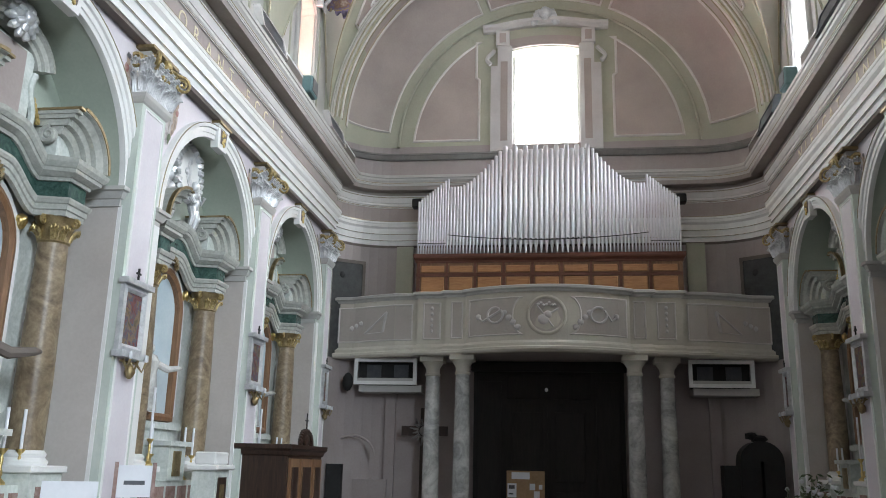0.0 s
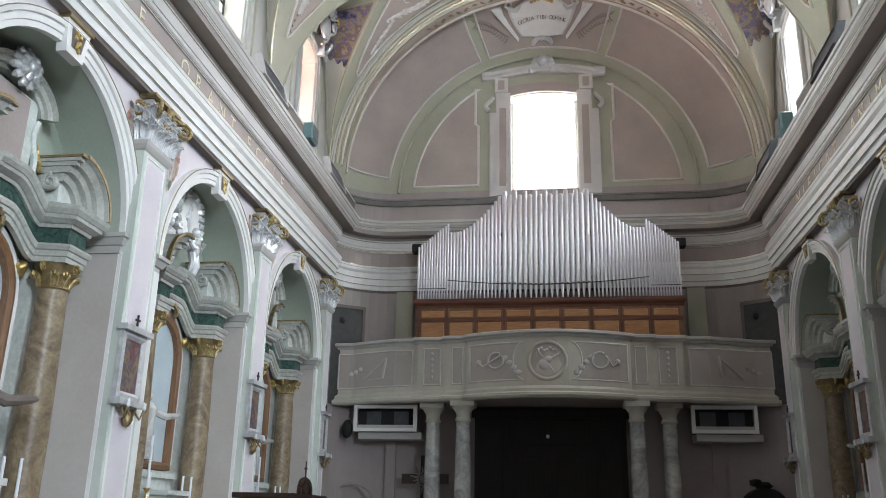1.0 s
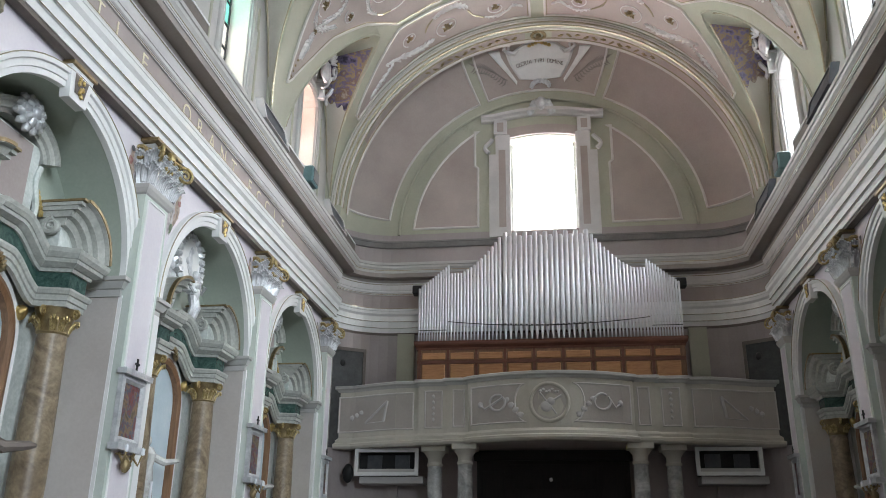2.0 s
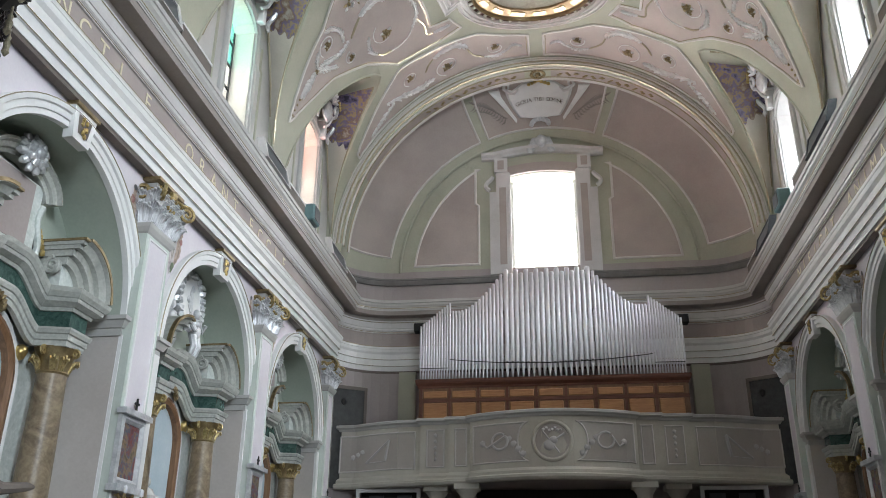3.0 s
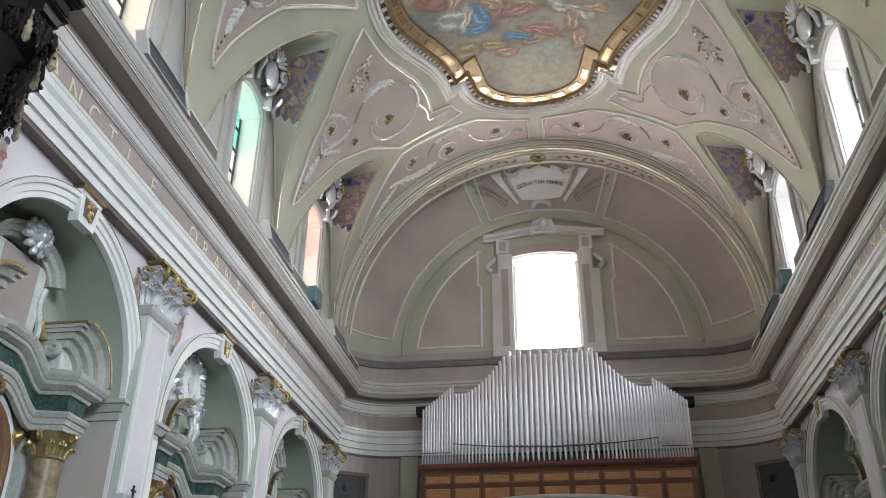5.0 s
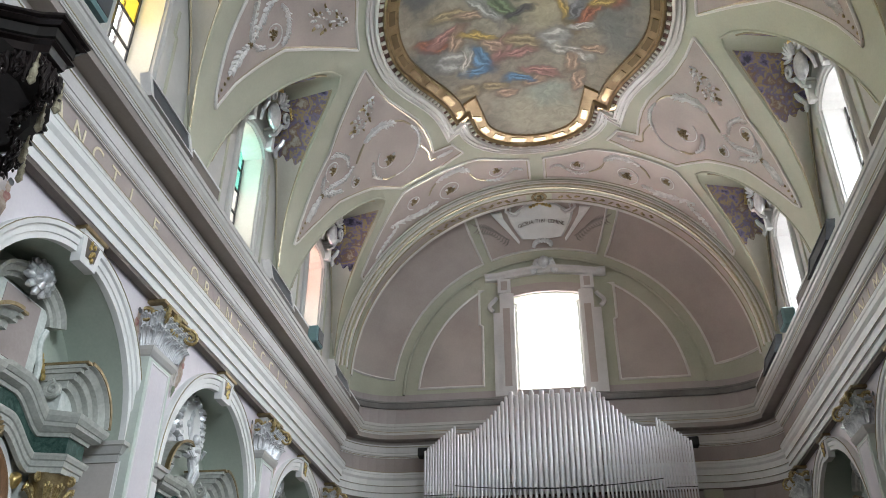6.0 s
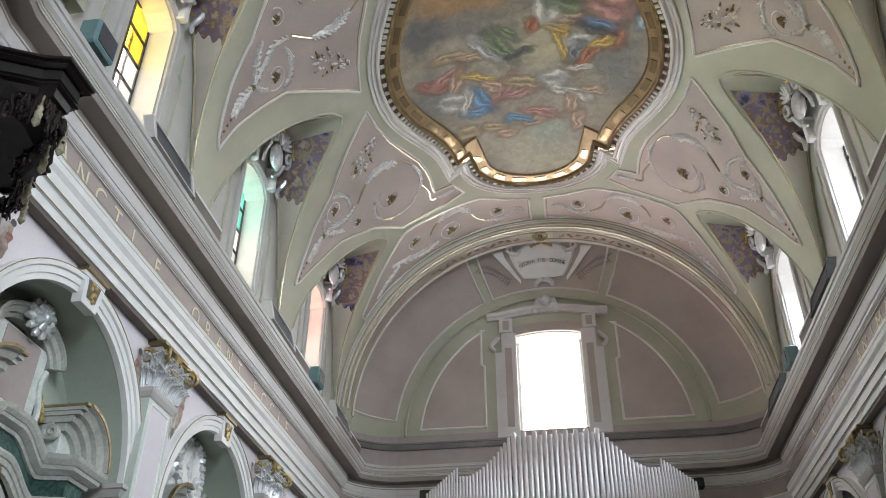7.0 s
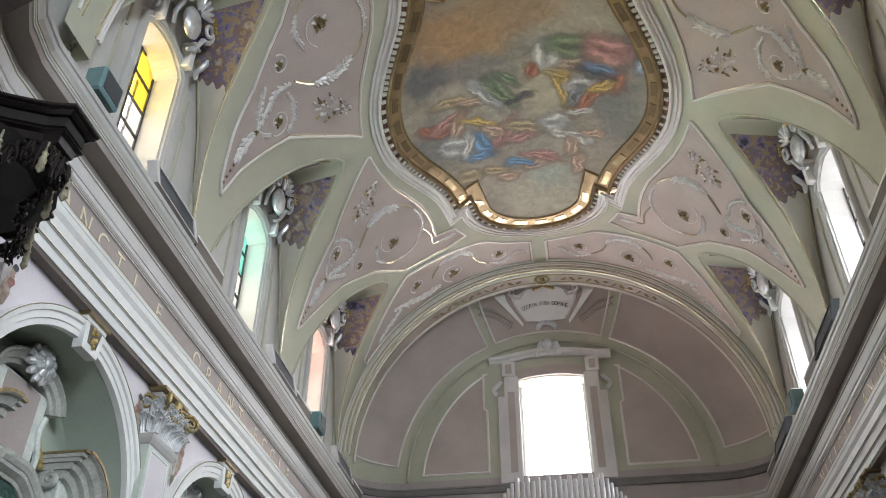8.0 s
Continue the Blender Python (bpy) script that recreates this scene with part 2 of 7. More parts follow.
    # drapery and limbs, each with its shade, folds and lit edge
    rose, blue, ochre, green, grey, flesh = (0.38, 0.17, 0.14), (0.09, 0.22, 0.38), (0.48, 0.31, 0.07), (0.13, 0.17, 0.08), (0.40, 0.38, 0.35), (0.42, 0.27, 0.18)
    rust, tan, pale, dark = (0.34, 0.10, 0.04), (0.34, 0.25, 0.13), (0.50, 0.46, 0.40), (0.05, 0.045, 0.045)
    for x, y, rx, ry, turn, col in (
            (-1.88, 12.84, 0.36, 0.13, 0.5, rust), (-1.62, 12.70, 0.40, 0.12, -0.4, rose), (-1.45, 12.95, 0.13, 0.40, 0.3, flesh), (-1.42, 12.22, 0.46, 0.12, 0.15, tan), (-1.02, 12.30, 0.34, 0.10, 0.1, flesh),
            (-0.76, 12.20, 0.13, 0.48, -0.5, grey), (-0.44, 12.22, 0.15, 0.46, -0.6, green), (-0.30, 11.86, 0.30, 0.09, 0.8, green), (-0.10, 12.45, 0.30, 0.07, -0.4, dark), (-0.96, 12.93, 0.40, 0.10, 0.45, ochre),
            (-0.95, 13.62, 0.17, 0.36, -0.5, blue), (-1.15, 13.95, 0.30, 0.12, 0.2, blue), (-1.58, 13.45, 0.32, 0.22, 0.4, grey), (-1.30, 13.55, 0.10, 0.36, 0.2, pale), (-0.45, 13.40, 0.16, 0.42, 0.5, rose),
            (-0.15, 13.62, 0.38, 0.12, -0.2, rose), (0.0, 13.28, 0.40, 0.15, 0.25, tan), (-0.70, 13.25, 0.30, 0.12, 0.7, flesh), (0.62, 13.25, 0.28, 0.26, 0.1, grey), (0.75, 13.60, 0.22, 0.12, 0.3, pale),
            (0.30, 14.25, 0.40, 0.12, 0.35, rose), (0.10, 14.55, 0.26, 0.12, -0.4, flesh), (-0.20, 14.42, 0.30, 0.10, 0.3, blue), (-0.76, 14.55, 0.28, 0.14, 0.2, tan), (-0.55, 14.85, 0.22, 0.10, -0.2, flesh),
            (1.12, 13.70, 0.30, 0.12, 0.4, pale), (1.40, 13.55, 0.24, 0.10, -0.4, flesh), (0.95, 14.00, 0.14, 0.24, 0.2, flesh), (1.10, 14.55, 0.12, 0.30, 0.2, flesh), (-1.40, 14.55, 0.26, 0.22, 0.2, tan),
            (0.84, 12.20, 0.14, 0.62, -0.25, ochre), (0.70, 11.80, 0.30, 0.10, 0.2, ochre), (1.22, 12.15, 0.30, 0.16, -0.2, grey), (1.10, 12.45, 0.10, 0.30, 0.4, (0.14, 0.14, 0.15)), (1.36, 12.48, 0.12, 0.46, 0.55, rust),
            (1.86, 11.95, 0.22, 0.26, 0.2, rust), (1.60, 12.15, 0.30, 0.10, -0.5, ochre), (1.10, 11.60, 0.42, 0.13, 0.1, flesh), (1.45, 11.80, 0.40, 0.09, 0.3, dark), (1.62, 11.65, 0.28, 0.12, 0.2, blue),
            (0.55, 11.35, 0.26, 0.32, 0.1, pale), (1.08, 11.15, 0.50, 0.24, 0.1, green), (1.72, 11.20, 0.42, 0.32, 0.2, rose), (0.22, 11.72, 0.14, 0.16, 0.1, rust), (2.36, 11.45, 0.14, 0.18, 0.1, (0.30, 0.38, 0.44)), (1.16, 12.92, 0.24, 0.07, -0.3, pale)):
        rx, ry = rx * 1.2, ry * 1.25
        c, d = math.cos(turn), math.sin(turn)
        reach_y = 1.45 * math.hypot(rx * d, ry * c) + 0.4
        if not lo - reach_y < y < hi + reach_y:
            continue
        long = rx > ry
        spot(fine, x, y + 0.02, rx * 1.3, ry * 1.35, turn, tuple(0.35 * v + 0.02 for v in col), 0.6, 0.7)
        spot(fine, x, y, rx, ry, turn, tuple(0.85 * v + 0.02 for v in col), 0.82, 0.6)
        for k, (o, w) in enumerate(((-0.45, 1.7), (0.05, 0.45), (0.5, 1.45))):
            ox, oy = (-d * ry * o, c * ry * o) if long else (c * rx * o, d * rx * o)
            spot(fine, x + ox, y + oy, rx * (0.75 if long else 0.20), ry * (0.20 if long else 0.75), turn + 0.15 * (k - 1), tuple(min(1, v * w + (0.05 if w > 1 else 0)) for v in col), 0.62, 0.4)
    grain = node(nt, "ShaderNodeTexNoise", Scale=7.0, Detail=6.0, Roughness=0.7)
    nt.links.new(fine, grain.inputs["Vector"])
    mx = nt.nodes.new("ShaderNodeMix")
    mx.data_type, mx.blend_type = "RGBA", "OVERLAY"
    mx.inputs[0].default_value = 0.28
    nt.links.new(colour, mx.inputs[6])
    nt.links.new(grain.outputs[0], mx.inputs[7])
    folds = node(nt, "ShaderNodeTexNoise", Scale=2.6, Detail=4.0, Roughness=0.55, Distortion=2.2)
    nt.links.new(fine, folds.inputs["Vector"])
    first = mx
    mx = nt.nodes.new("ShaderNodeMix")
    mx.data_type, mx.blend_type = "RGBA", "OVERLAY"
    mx.inputs[0].default_value = 0.25
    contrast = nt.nodes.new("ShaderNodeMapRange")
    contrast.inputs["From Min"].default_value, contrast.inputs["From Max"].default_value = 0.22, 0.78
    nt.links.new(folds.outputs[0], contrast.inputs["Value"])
    nt.links.new(first.outputs[2], mx.inputs[6])
    nt.links.new(contrast.outputs[0], mx.inputs[7])
    nt.links.new(mx.outputs[2], bsdf.inputs["Base Color"])
    return m


STRIPS = (7.0, 11.4, 12.0, 12.6, 13.3, 14.2, 18.0)
FRESCO = [fresco("cloud_fresco", lo, hi) for lo, hi in zip(STRIPS, STRIPS[1:])]
FIGURES = patches("dark_violet_fresco", ((0.34, (0.035, 0.03, 0.06)), (0.42, (0.19, 0.165, 0.29)), (0.48, (0.34, 0.25, 0.10)), (0.53, (0.15, 0.13, 0.24)), (0.58, (0.20, 0.12, 0.075)), (0.66, (0.40, 0.36, 0.30))), 2.8, distortion=0.12)
PICTURE = patches("old_oil_painting", ((0.32, (0.03, 0.03, 0.035)), (0.43, (0.20, 0.05, 0.04)), (0.49, (0.06, 0.09, 0.14)), (0.56, (0.24, 0.16, 0.09)), (0.66, (0.08, 0.07, 0.04))), 6.0, rough=0.45)
BLUENICHE = surface("pale_blue_niche", (0.42, 0.52, 0.58), (0.54, 0.62, 0.66), 1.5)
SILVER = surface("silvered_stucco", (0.50, 0.51, 0.53), (0.80, 0.81, 0.82), 8.0, 40, rough=0.32, metal=0.45)
CLEAR = glass("clear_glass", (0.97, 0.98, 0.98))
YELLOWGLASS, TEALGLASS, REDGLASS = glass("yellow_glass", (0.95, 0.72, 0.10)), glass("teal_glass", (0.25, 0.80, 0.72)), glass("rose_glass", (0.90, 0.42, 0.36))
IRON = surface("dark_iron", (0.03, 0.03, 0.03), (0.06, 0.06, 0.06), 8, metal=0.6, rough=0.5)


# ---- mesh helpers ----
def link(name, bm, material, parent=None, smooth=False):
    me = bpy.data.meshes.new(name)
    bmesh.ops.recalc_face_normals(bm, faces=bm.faces[:])
    bm.to_mesh(me)
    bm.free()
    for m in (material if isinstance(material, (list, tuple)) else [material]):
        me.materials.append(m)
    if smooth:
        me.set_sharp_from_angle(angle=radians(38))
        me.polygons.foreach_set("use_smooth", [True] * len(me.polygons))
    ob = new(name, me)
    if parent:
        ob.parent = parent
        ob.matrix_parent_inverse = parent.matrix_world.inverted()
    return ob


def part(name, bm, material, parent, label="", smooth=False):
    ob = link(name, bm, material, parent, smooth)
    return tagged(ob, label) if label else ob


def structure(name, bm, material, label, category="", smooth=False):
    return tagged(link(name, bm, material, None, smooth), label, category or name.split("_")[0], kind="structure")


def thing(name, place, label, category, group=""):
    ob = new(name)
    ob.matrix_world = pose(*place)
    bpy.context.view_layer.update()
    return tagged(ob, label, category, group)


def box(bm, x0, x1, y0, y1, z0, z1, bevel=0.0):
    vs = [bm.verts.new((x, y, z)) for z in (z0, z1) for x, y in ((x0, y0), (x1, y0), (x1, y1), (x0, y1))]
    fs = [bm.faces.new([vs[i] for i in f]) for f in ((3, 2, 1, 0), (4, 5, 6, 7), (0, 1, 5, 4), (1, 2, 6, 5), (2, 3, 7, 6), (3, 0, 4, 7))]
    if bevel:
        es = list({e for f in fs for e in f.edges})
        bmesh.ops.bevel(bm, geom=es, offset=bevel, segments=1, affect="EDGES")
    return bm


def boxes(*args, bevel=0.0):
    bm = bmesh.new()
    for a in args:
        box(bm, *a, bevel=bevel)
    return bm


def lathe(bm, profile, x, y, n=24):
    rings = [[bm.verts.new((x + r * math.cos(2 * math.pi * k / n), y + r * math.sin(2 * math.pi * k / n), z)) for k in range(n)] for r, z in profile]
    for a, b in zip(rings, rings[1:]):
        for k in range(n):
            bm.faces.new((a[k], a[(k + 1) % n], b[(k + 1) % n], b[k]))
    bm.faces.new(rings[0][::-1])
    bm.faces.new(rings[-1])
    return bm


def run(bm, path, profile, to3d, closed=False, capped=True):
    """Sweep a profile of (aside, out) along a path on a surface; to3d(u, v, out) gives the place. Corners are mitred."""
    p = [Vector(q) for q in path]
    n = len(p)
    rings = []
    for i in range(n):
        a = p[i] - p[i - 1] if (i or closed) else None
        b = p[(i + 1) % n] - p[i] if (i < n - 1 or closed) else None
        na = Vector((-a.y, a.x)).normalized() if a is not None and a.length > 1e-9 else None
        nb = Vector((-b.y, b.x)).normalized() if b is not None and b.length > 1e-9 else None
        if na is None or nb is None:
            m = na or nb
        else:
            m = (na + nb) / max(0.25, 1 + na.dot(nb))
        rings.append([bm.verts.new(to3d(p[i].x + m.x * s, p[i].y + m.y * s, h)) for s, h in profile])
    k = len(profile)
    for i in range(n if closed else n - 1):
        a, b = rings[i], rings[(i + 1) % n]
        for j in range(k - 1):
            bm.faces.new((a[j], a[j + 1], b[j + 1], b[j]))
    if capped and not closed and k > 2:
        bm.faces.new(rings[0])
        bm.faces.new(rings[-1][::-1])
    return bm


def line(bm, path, r, to3d, closed=False, lift=0.0):
    """A thin half-round fillet laid on a surface."""
    return run(bm, path, [(-r, lift - 0.01), (-r * 0.7, lift + r * 0.7), (0, lift + r), (r * 0.7, lift + r * 0.7), (r, lift - 0.01)], to3d, closed)


def tube(bm, pts, r, n=6):
    """A rope of round section through points of the world; r may be a list."""
    pts = [Vector(p) for p in pts]
    rings = []
    for i, p in enumerate(pts):
        t = (pts[min(i + 1, len(pts) - 1)] - pts[max(i - 1, 0)]).normalized()
        a = t.orthogonal().normalized() if i == 0 else (prev - t * prev.dot(t)).normalized()
        prev = a
        b = t.cross(a)
        q = r[i] if isinstance(r, (list, tuple)) else r
        rings.append([bm.verts.new(p + q * (math.cos(2 * math.pi * k / n) * a + math.sin(2 * math.pi * k / n) * b)) for k in range(n)])
    for a, b in zip(rings, rings[1:]):
        for k in range(n):
            bm.faces.new((a[k], a[(k + 1) % n], b[(k + 1) % n], b[k]))
    bm.faces.new(rings[0][::-1])
    bm.faces.new(rings[-1])
    return bm


def lump(bm, x, y, z, rx, ry, rz, sub=2, rough=0.0):
    """A rounded, slightly uneven lump."""
    g = bmesh.ops.create_icosphere(bm, subdivisions=sub, radius=1.0)
    for v in g["verts"]:
        k = 1 + rough * noise.noise(v.co * 2.3 + Vector((x * 3, y * 3, z * 3)))
        v.co = Vector((x + v.co.x * rx * k, y + v.co.y * ry * k, z + v.co.z * rz * k))
    return bm


def fill(bm, loops, to3d, h=0.0):
    """A flat sheet within the first loop, with the other loops as holes."""
    edges = []
    for loop in loops:
        vs = [bm.verts.new((u, v, 0)) for u, v in loop]
        edges += [bm.edges.new((vs[i], vs[(i + 1) % len(vs)])) for i in range(len(vs))]
    g = bmesh.ops.triangle_fill(bm, use_beauty=True, use_dissolve=False, edges=edges)
    done = {v for e in edges for v in e.verts}
    for v in done:
        v.co = Vector(to3d(v.co.x, v.co.y, h))
    return bm


def rows(bm, bands, to3d, n=8, h=0.0):
    """A curved sheet: bands of (v, u0, u1), n quads across each."""
    last = None
    for v, u0, u1 in bands:
        ring = [bm.verts.new(to3d(u0 + (u1 - u0) * k / n, v, h)) for k in range(n + 1)]
        if last:
            for k in range(n):
                bm.faces.new((last[k], last[k + 1], ring[k + 1], ring[k]))
        last = ring
    return bm


def arc(cx, cy, rx, ry, a0, a1, n=24):
    return [(cx + rx * math.cos(radians(a0 + (a1 - a0) * k / n)), cy + ry * math.sin(radians(a0 + (a1 - a0) * k / n))) for k in range(n + 1)]


def side_map(s, X):
    """Places on a side wall: u along the nave, v up, h out of the wall into the nave."""
    return lambda u, v, h: (s * (X - h), u, v)


def front_map(Y):
    """Places on a wall across the nave."""
    return lambda u, v, h: (u, Y - h, v)


def plan_map(z0=0.0):
    """Places in plan: u, v across and along; h up."""
    return lambda u, v, h: (u, v, z0 + h)


# ---- structure: nave walls ----
WALL, FACE, TOP = 5.2, 5.04, 5.3        # wall plane, pilaster and frieze plane, clerestory plane
SPRING, SPAN, BACK = 5.05, 1.68, 5.95   # arches: springing, half span, depth of the chapels
RING = 0.22
PIERS = (9.84, 14.28)

# the floor is unseen; its dark colour holds down bounced light
structure("floor", boxes((-13, 13, -10, 24, -0.3, 0)), FLOORSTONE, "unseen church floor, dark grey-brown to limit bounced light", "floor")


def corner(s, n=10):
    """Plan of the rounded corner between side wall and counter-facade."""
    return [(s * (3.75 + 1.45 * math.cos(radians(90 * k / n))), 19.0 + 1.2 * math.sin(radians(90 * k / n))) for k in range(n + 1)]


def nave_wall(s):
    to = side_map(s, WALL)
    outer = [(5.2, 0), (19.0, 0), (19.0, 7.05), (5.2, 7.05)]
    holes = [[(yc - SPAN, 0.002), (yc + SPAN, 0.002), (yc + SPAN, SPRING)] + arc(yc, SPRING, SPAN, SPAN, 0, 180, 32)[1:-1] + [(yc - SPAN, SPRING)] for yc in BAYS]
    bm = bmesh.new()
    fill(bm, [outer] + holes, to)
    # reveals and back of the chapels
    for yc in BAYS:
        for e in (-1, 1):
            reveal = bmesh.new()
            run(reveal, [(yc + e * SPAN, 0), (yc + e * SPAN, SPRING)], [(0, 0), (0, WALL - BACK)], to, capped=False)
            structure("wall_chapel_reveal", reveal, BEIGE, "beige plaster reveal of a chapel opening, partly darkened as shade", "wall")
        soffit = bmesh.new()
        run(soffit, arc(yc, SPRING, SPAN, SPAN, 180, 0, 32), [(0, 0), (0, WALL - BACK)], to, capped=False)
        structure("ceiling_chapel", soffit, CHAPEL, "grey-green soffit of a chapel arch, darkened as shade", "ceiling", True)
    ob = structure("wall_left" if s < 0 else "wall_right", bm, LILAC, "pale lilac plastered nave wall with arched chapels", "wall")
    back = boxes((min(s * BACK, s * 6.6), max(s * BACK, s * 6.6), 5.2, 19.4, 0, 8.6))
    structure("wall_chapel_back", back, CHAPEL, "mint plaster darkened as shade at the back of the side chapels", "wall")
    for yc in BAYS:
        # archivolt with stepped mouldings, then impost blocks
        ring = bmesh.new()
        path = arc(yc, SPRING, SPAN, SPAN, 180, 0, 32)
        run(ring, path, [(-0.008, -0.03), (-0.008, 0.05), (0.06, 0.05), (0.065, 0.07), (0.14, 0.07), (0.15, 0.10), (0.20, 0.11), (0.22, 0.085), (0.22, -0.01)], to)
        structure("trim_archivolt", ring, [WHITE], "white moulded arch ring over a chapel", "arch moulding", True)
        gl = bmesh.new()
        run(gl, path, [(0.202, 0.105), (0.208, 0.120), (0.216, 0.108)], to, capped=False)
        structure("trim_archivolt_gilding", gl, GILTLINE, "thin gilt lines along a chapel arch", "moulding", True)
        jamb = bmesh.new()
        for e in (-1, 1):
            y0, y1 = sorted((yc + e * (SPAN + 0.004), yc + e * (SPAN + RING)))
            box(jamb, *sorted((s * (WALL - 0.001), s * (WALL - 0.05))), y0, y1, 0, SPRING - 0.22)
        structure("trim_jamb", jamb, WHITE, "white strip along a chapel opening", "arch jamb")
        imp = bmesh.new()
        for e in (-1, 1):
            u = yc + e * SPAN
            pts = [(s * (BACK - 0.02), u), (s * WALL, u), (s * WALL, u + e * 0.23)]
            sg = 1 if s * e < 0 else -1
            prof = [(0, -0.24), (sg * -0.03, -0.24), (sg * -0.03, -0.15), (sg * -0.06, -0.14), (sg * -0.10, -0.06), (sg * -0.13, -0.05), (sg * -0.13, 0.0), (0, 0.01)]
            run(imp, pts, prof, plan_map(SPRING))
        structure("trim_impost", imp, GREYTRIM, "grey moulded impost of a chapel arch", "impost")
        # keystone
        key = bmesh.new()
        k0 = 6.60
        pts = [(yc - 0.17, k0), (yc + 0.17, k0), (yc + 0.23, 7.0), (yc - 0.23, 7.0)]
        lo, hi = [key.verts.new(to(*p, -0.02)) for p in pts], [key.verts.new(to(*p, 0.115 if p[1] > 6.8 else 0.105)) for p in pts]
        key.faces.new(hi)
        for i in range(4):
            key.faces.new((lo[i], lo[(i + 1) % 4], hi[(i + 1) % 4], hi[i]))
        kob = structure("trim_keystone", key, WHITE, "white keystone with a gilt rosette panel", "keystone")
        ins = bmesh.new()
        fill(ins, [[(yc - 0.10, k0 + 0.09), (yc + 0.10, k0 + 0.09), (yc + 0.14, 6.92), (yc - 0.14, 6.92)]], lambda u, v, h: to(u, v, 0.105 + 0.010 * (v - k0) / 0.4 + 0.004))
        part("panel", ins, BROWNTRIM, kob)
        orn = bmesh.new()
        for k in range(7):
            a = k * 2.4
            lump(orn, *to(yc + 0.045 * math.cos(a), 6.79 + 0.10 * math.sin(a * 0.7), 0.12), 0.022, 0.032, 0.04, 1)
        part("rosette", orn, GOLD, kob)
        part("ledge", box(bmesh.new(), *sorted((s * WALL, s * (WALL - 0.15))), yc - 0.25, yc + 0.25, 6.99, 7.03), OLDGOLD, kob)


for s in (-1, 1):
    nave_wall(s)


def curl(bm, c, ax, ay, r, turns, start, hand, thick, rise=0.0):
    """A volute: a tapering rope wound inwards about c in the plane of ax and ay."""
    c, ax, ay = Vector(c), Vector(ax), Vector(ay)
    out = ax.cross(ay)
    pts, rr = [], []
    m = int(12 * turns)
    for k in range(m + 1):
        f = k / m
        a = start + hand * f * turns * 2 * math.pi
        q = r * (1 - 0.86 * f)
        pts.append(c + ax * q * math.cos(a) + ay * q * math.sin(a) + out * rise * f)
        rr.append(thick * (1 - 0.45 * f))
    tube(bm, pts, rr, 6)
    return bm


def acanthus_leaf(ob, to, u0, h0, du, dh, z, tall, wide):
    """One standing leaf: lobed ribs that bend outward (du, dh in plan) and curl over at the tip."""
    bm = bmesh.new()
    for q in range(-3, 4):
        tip = 1 - 0.09 * abs(q)
        a = wide * 0.17 * q
        su, sh = u0 + a * abs(dh), h0 + a * abs(du)
        pts = []
        for f, o in ((0.0, 0.0), (0.35, 0.02), (0.7, 0.045), (0.92, 0.09), (1.0, 0.135), (0.90, 0.165)):
            spread = 1 + 0.35 * f
            pts.append(to(u0 + (su - u0) * spread + du * o * tip, z + tall * f * tip, h0 + (sh - h0) * spread + dh * o * tip))
        tube(bm, pts, [0.016, 0.021, 0.024, 0.025, 0.020, 0.007], 5)
    part("leaf", bm, SILVER, ob, "silvered acanthus leaf", True)


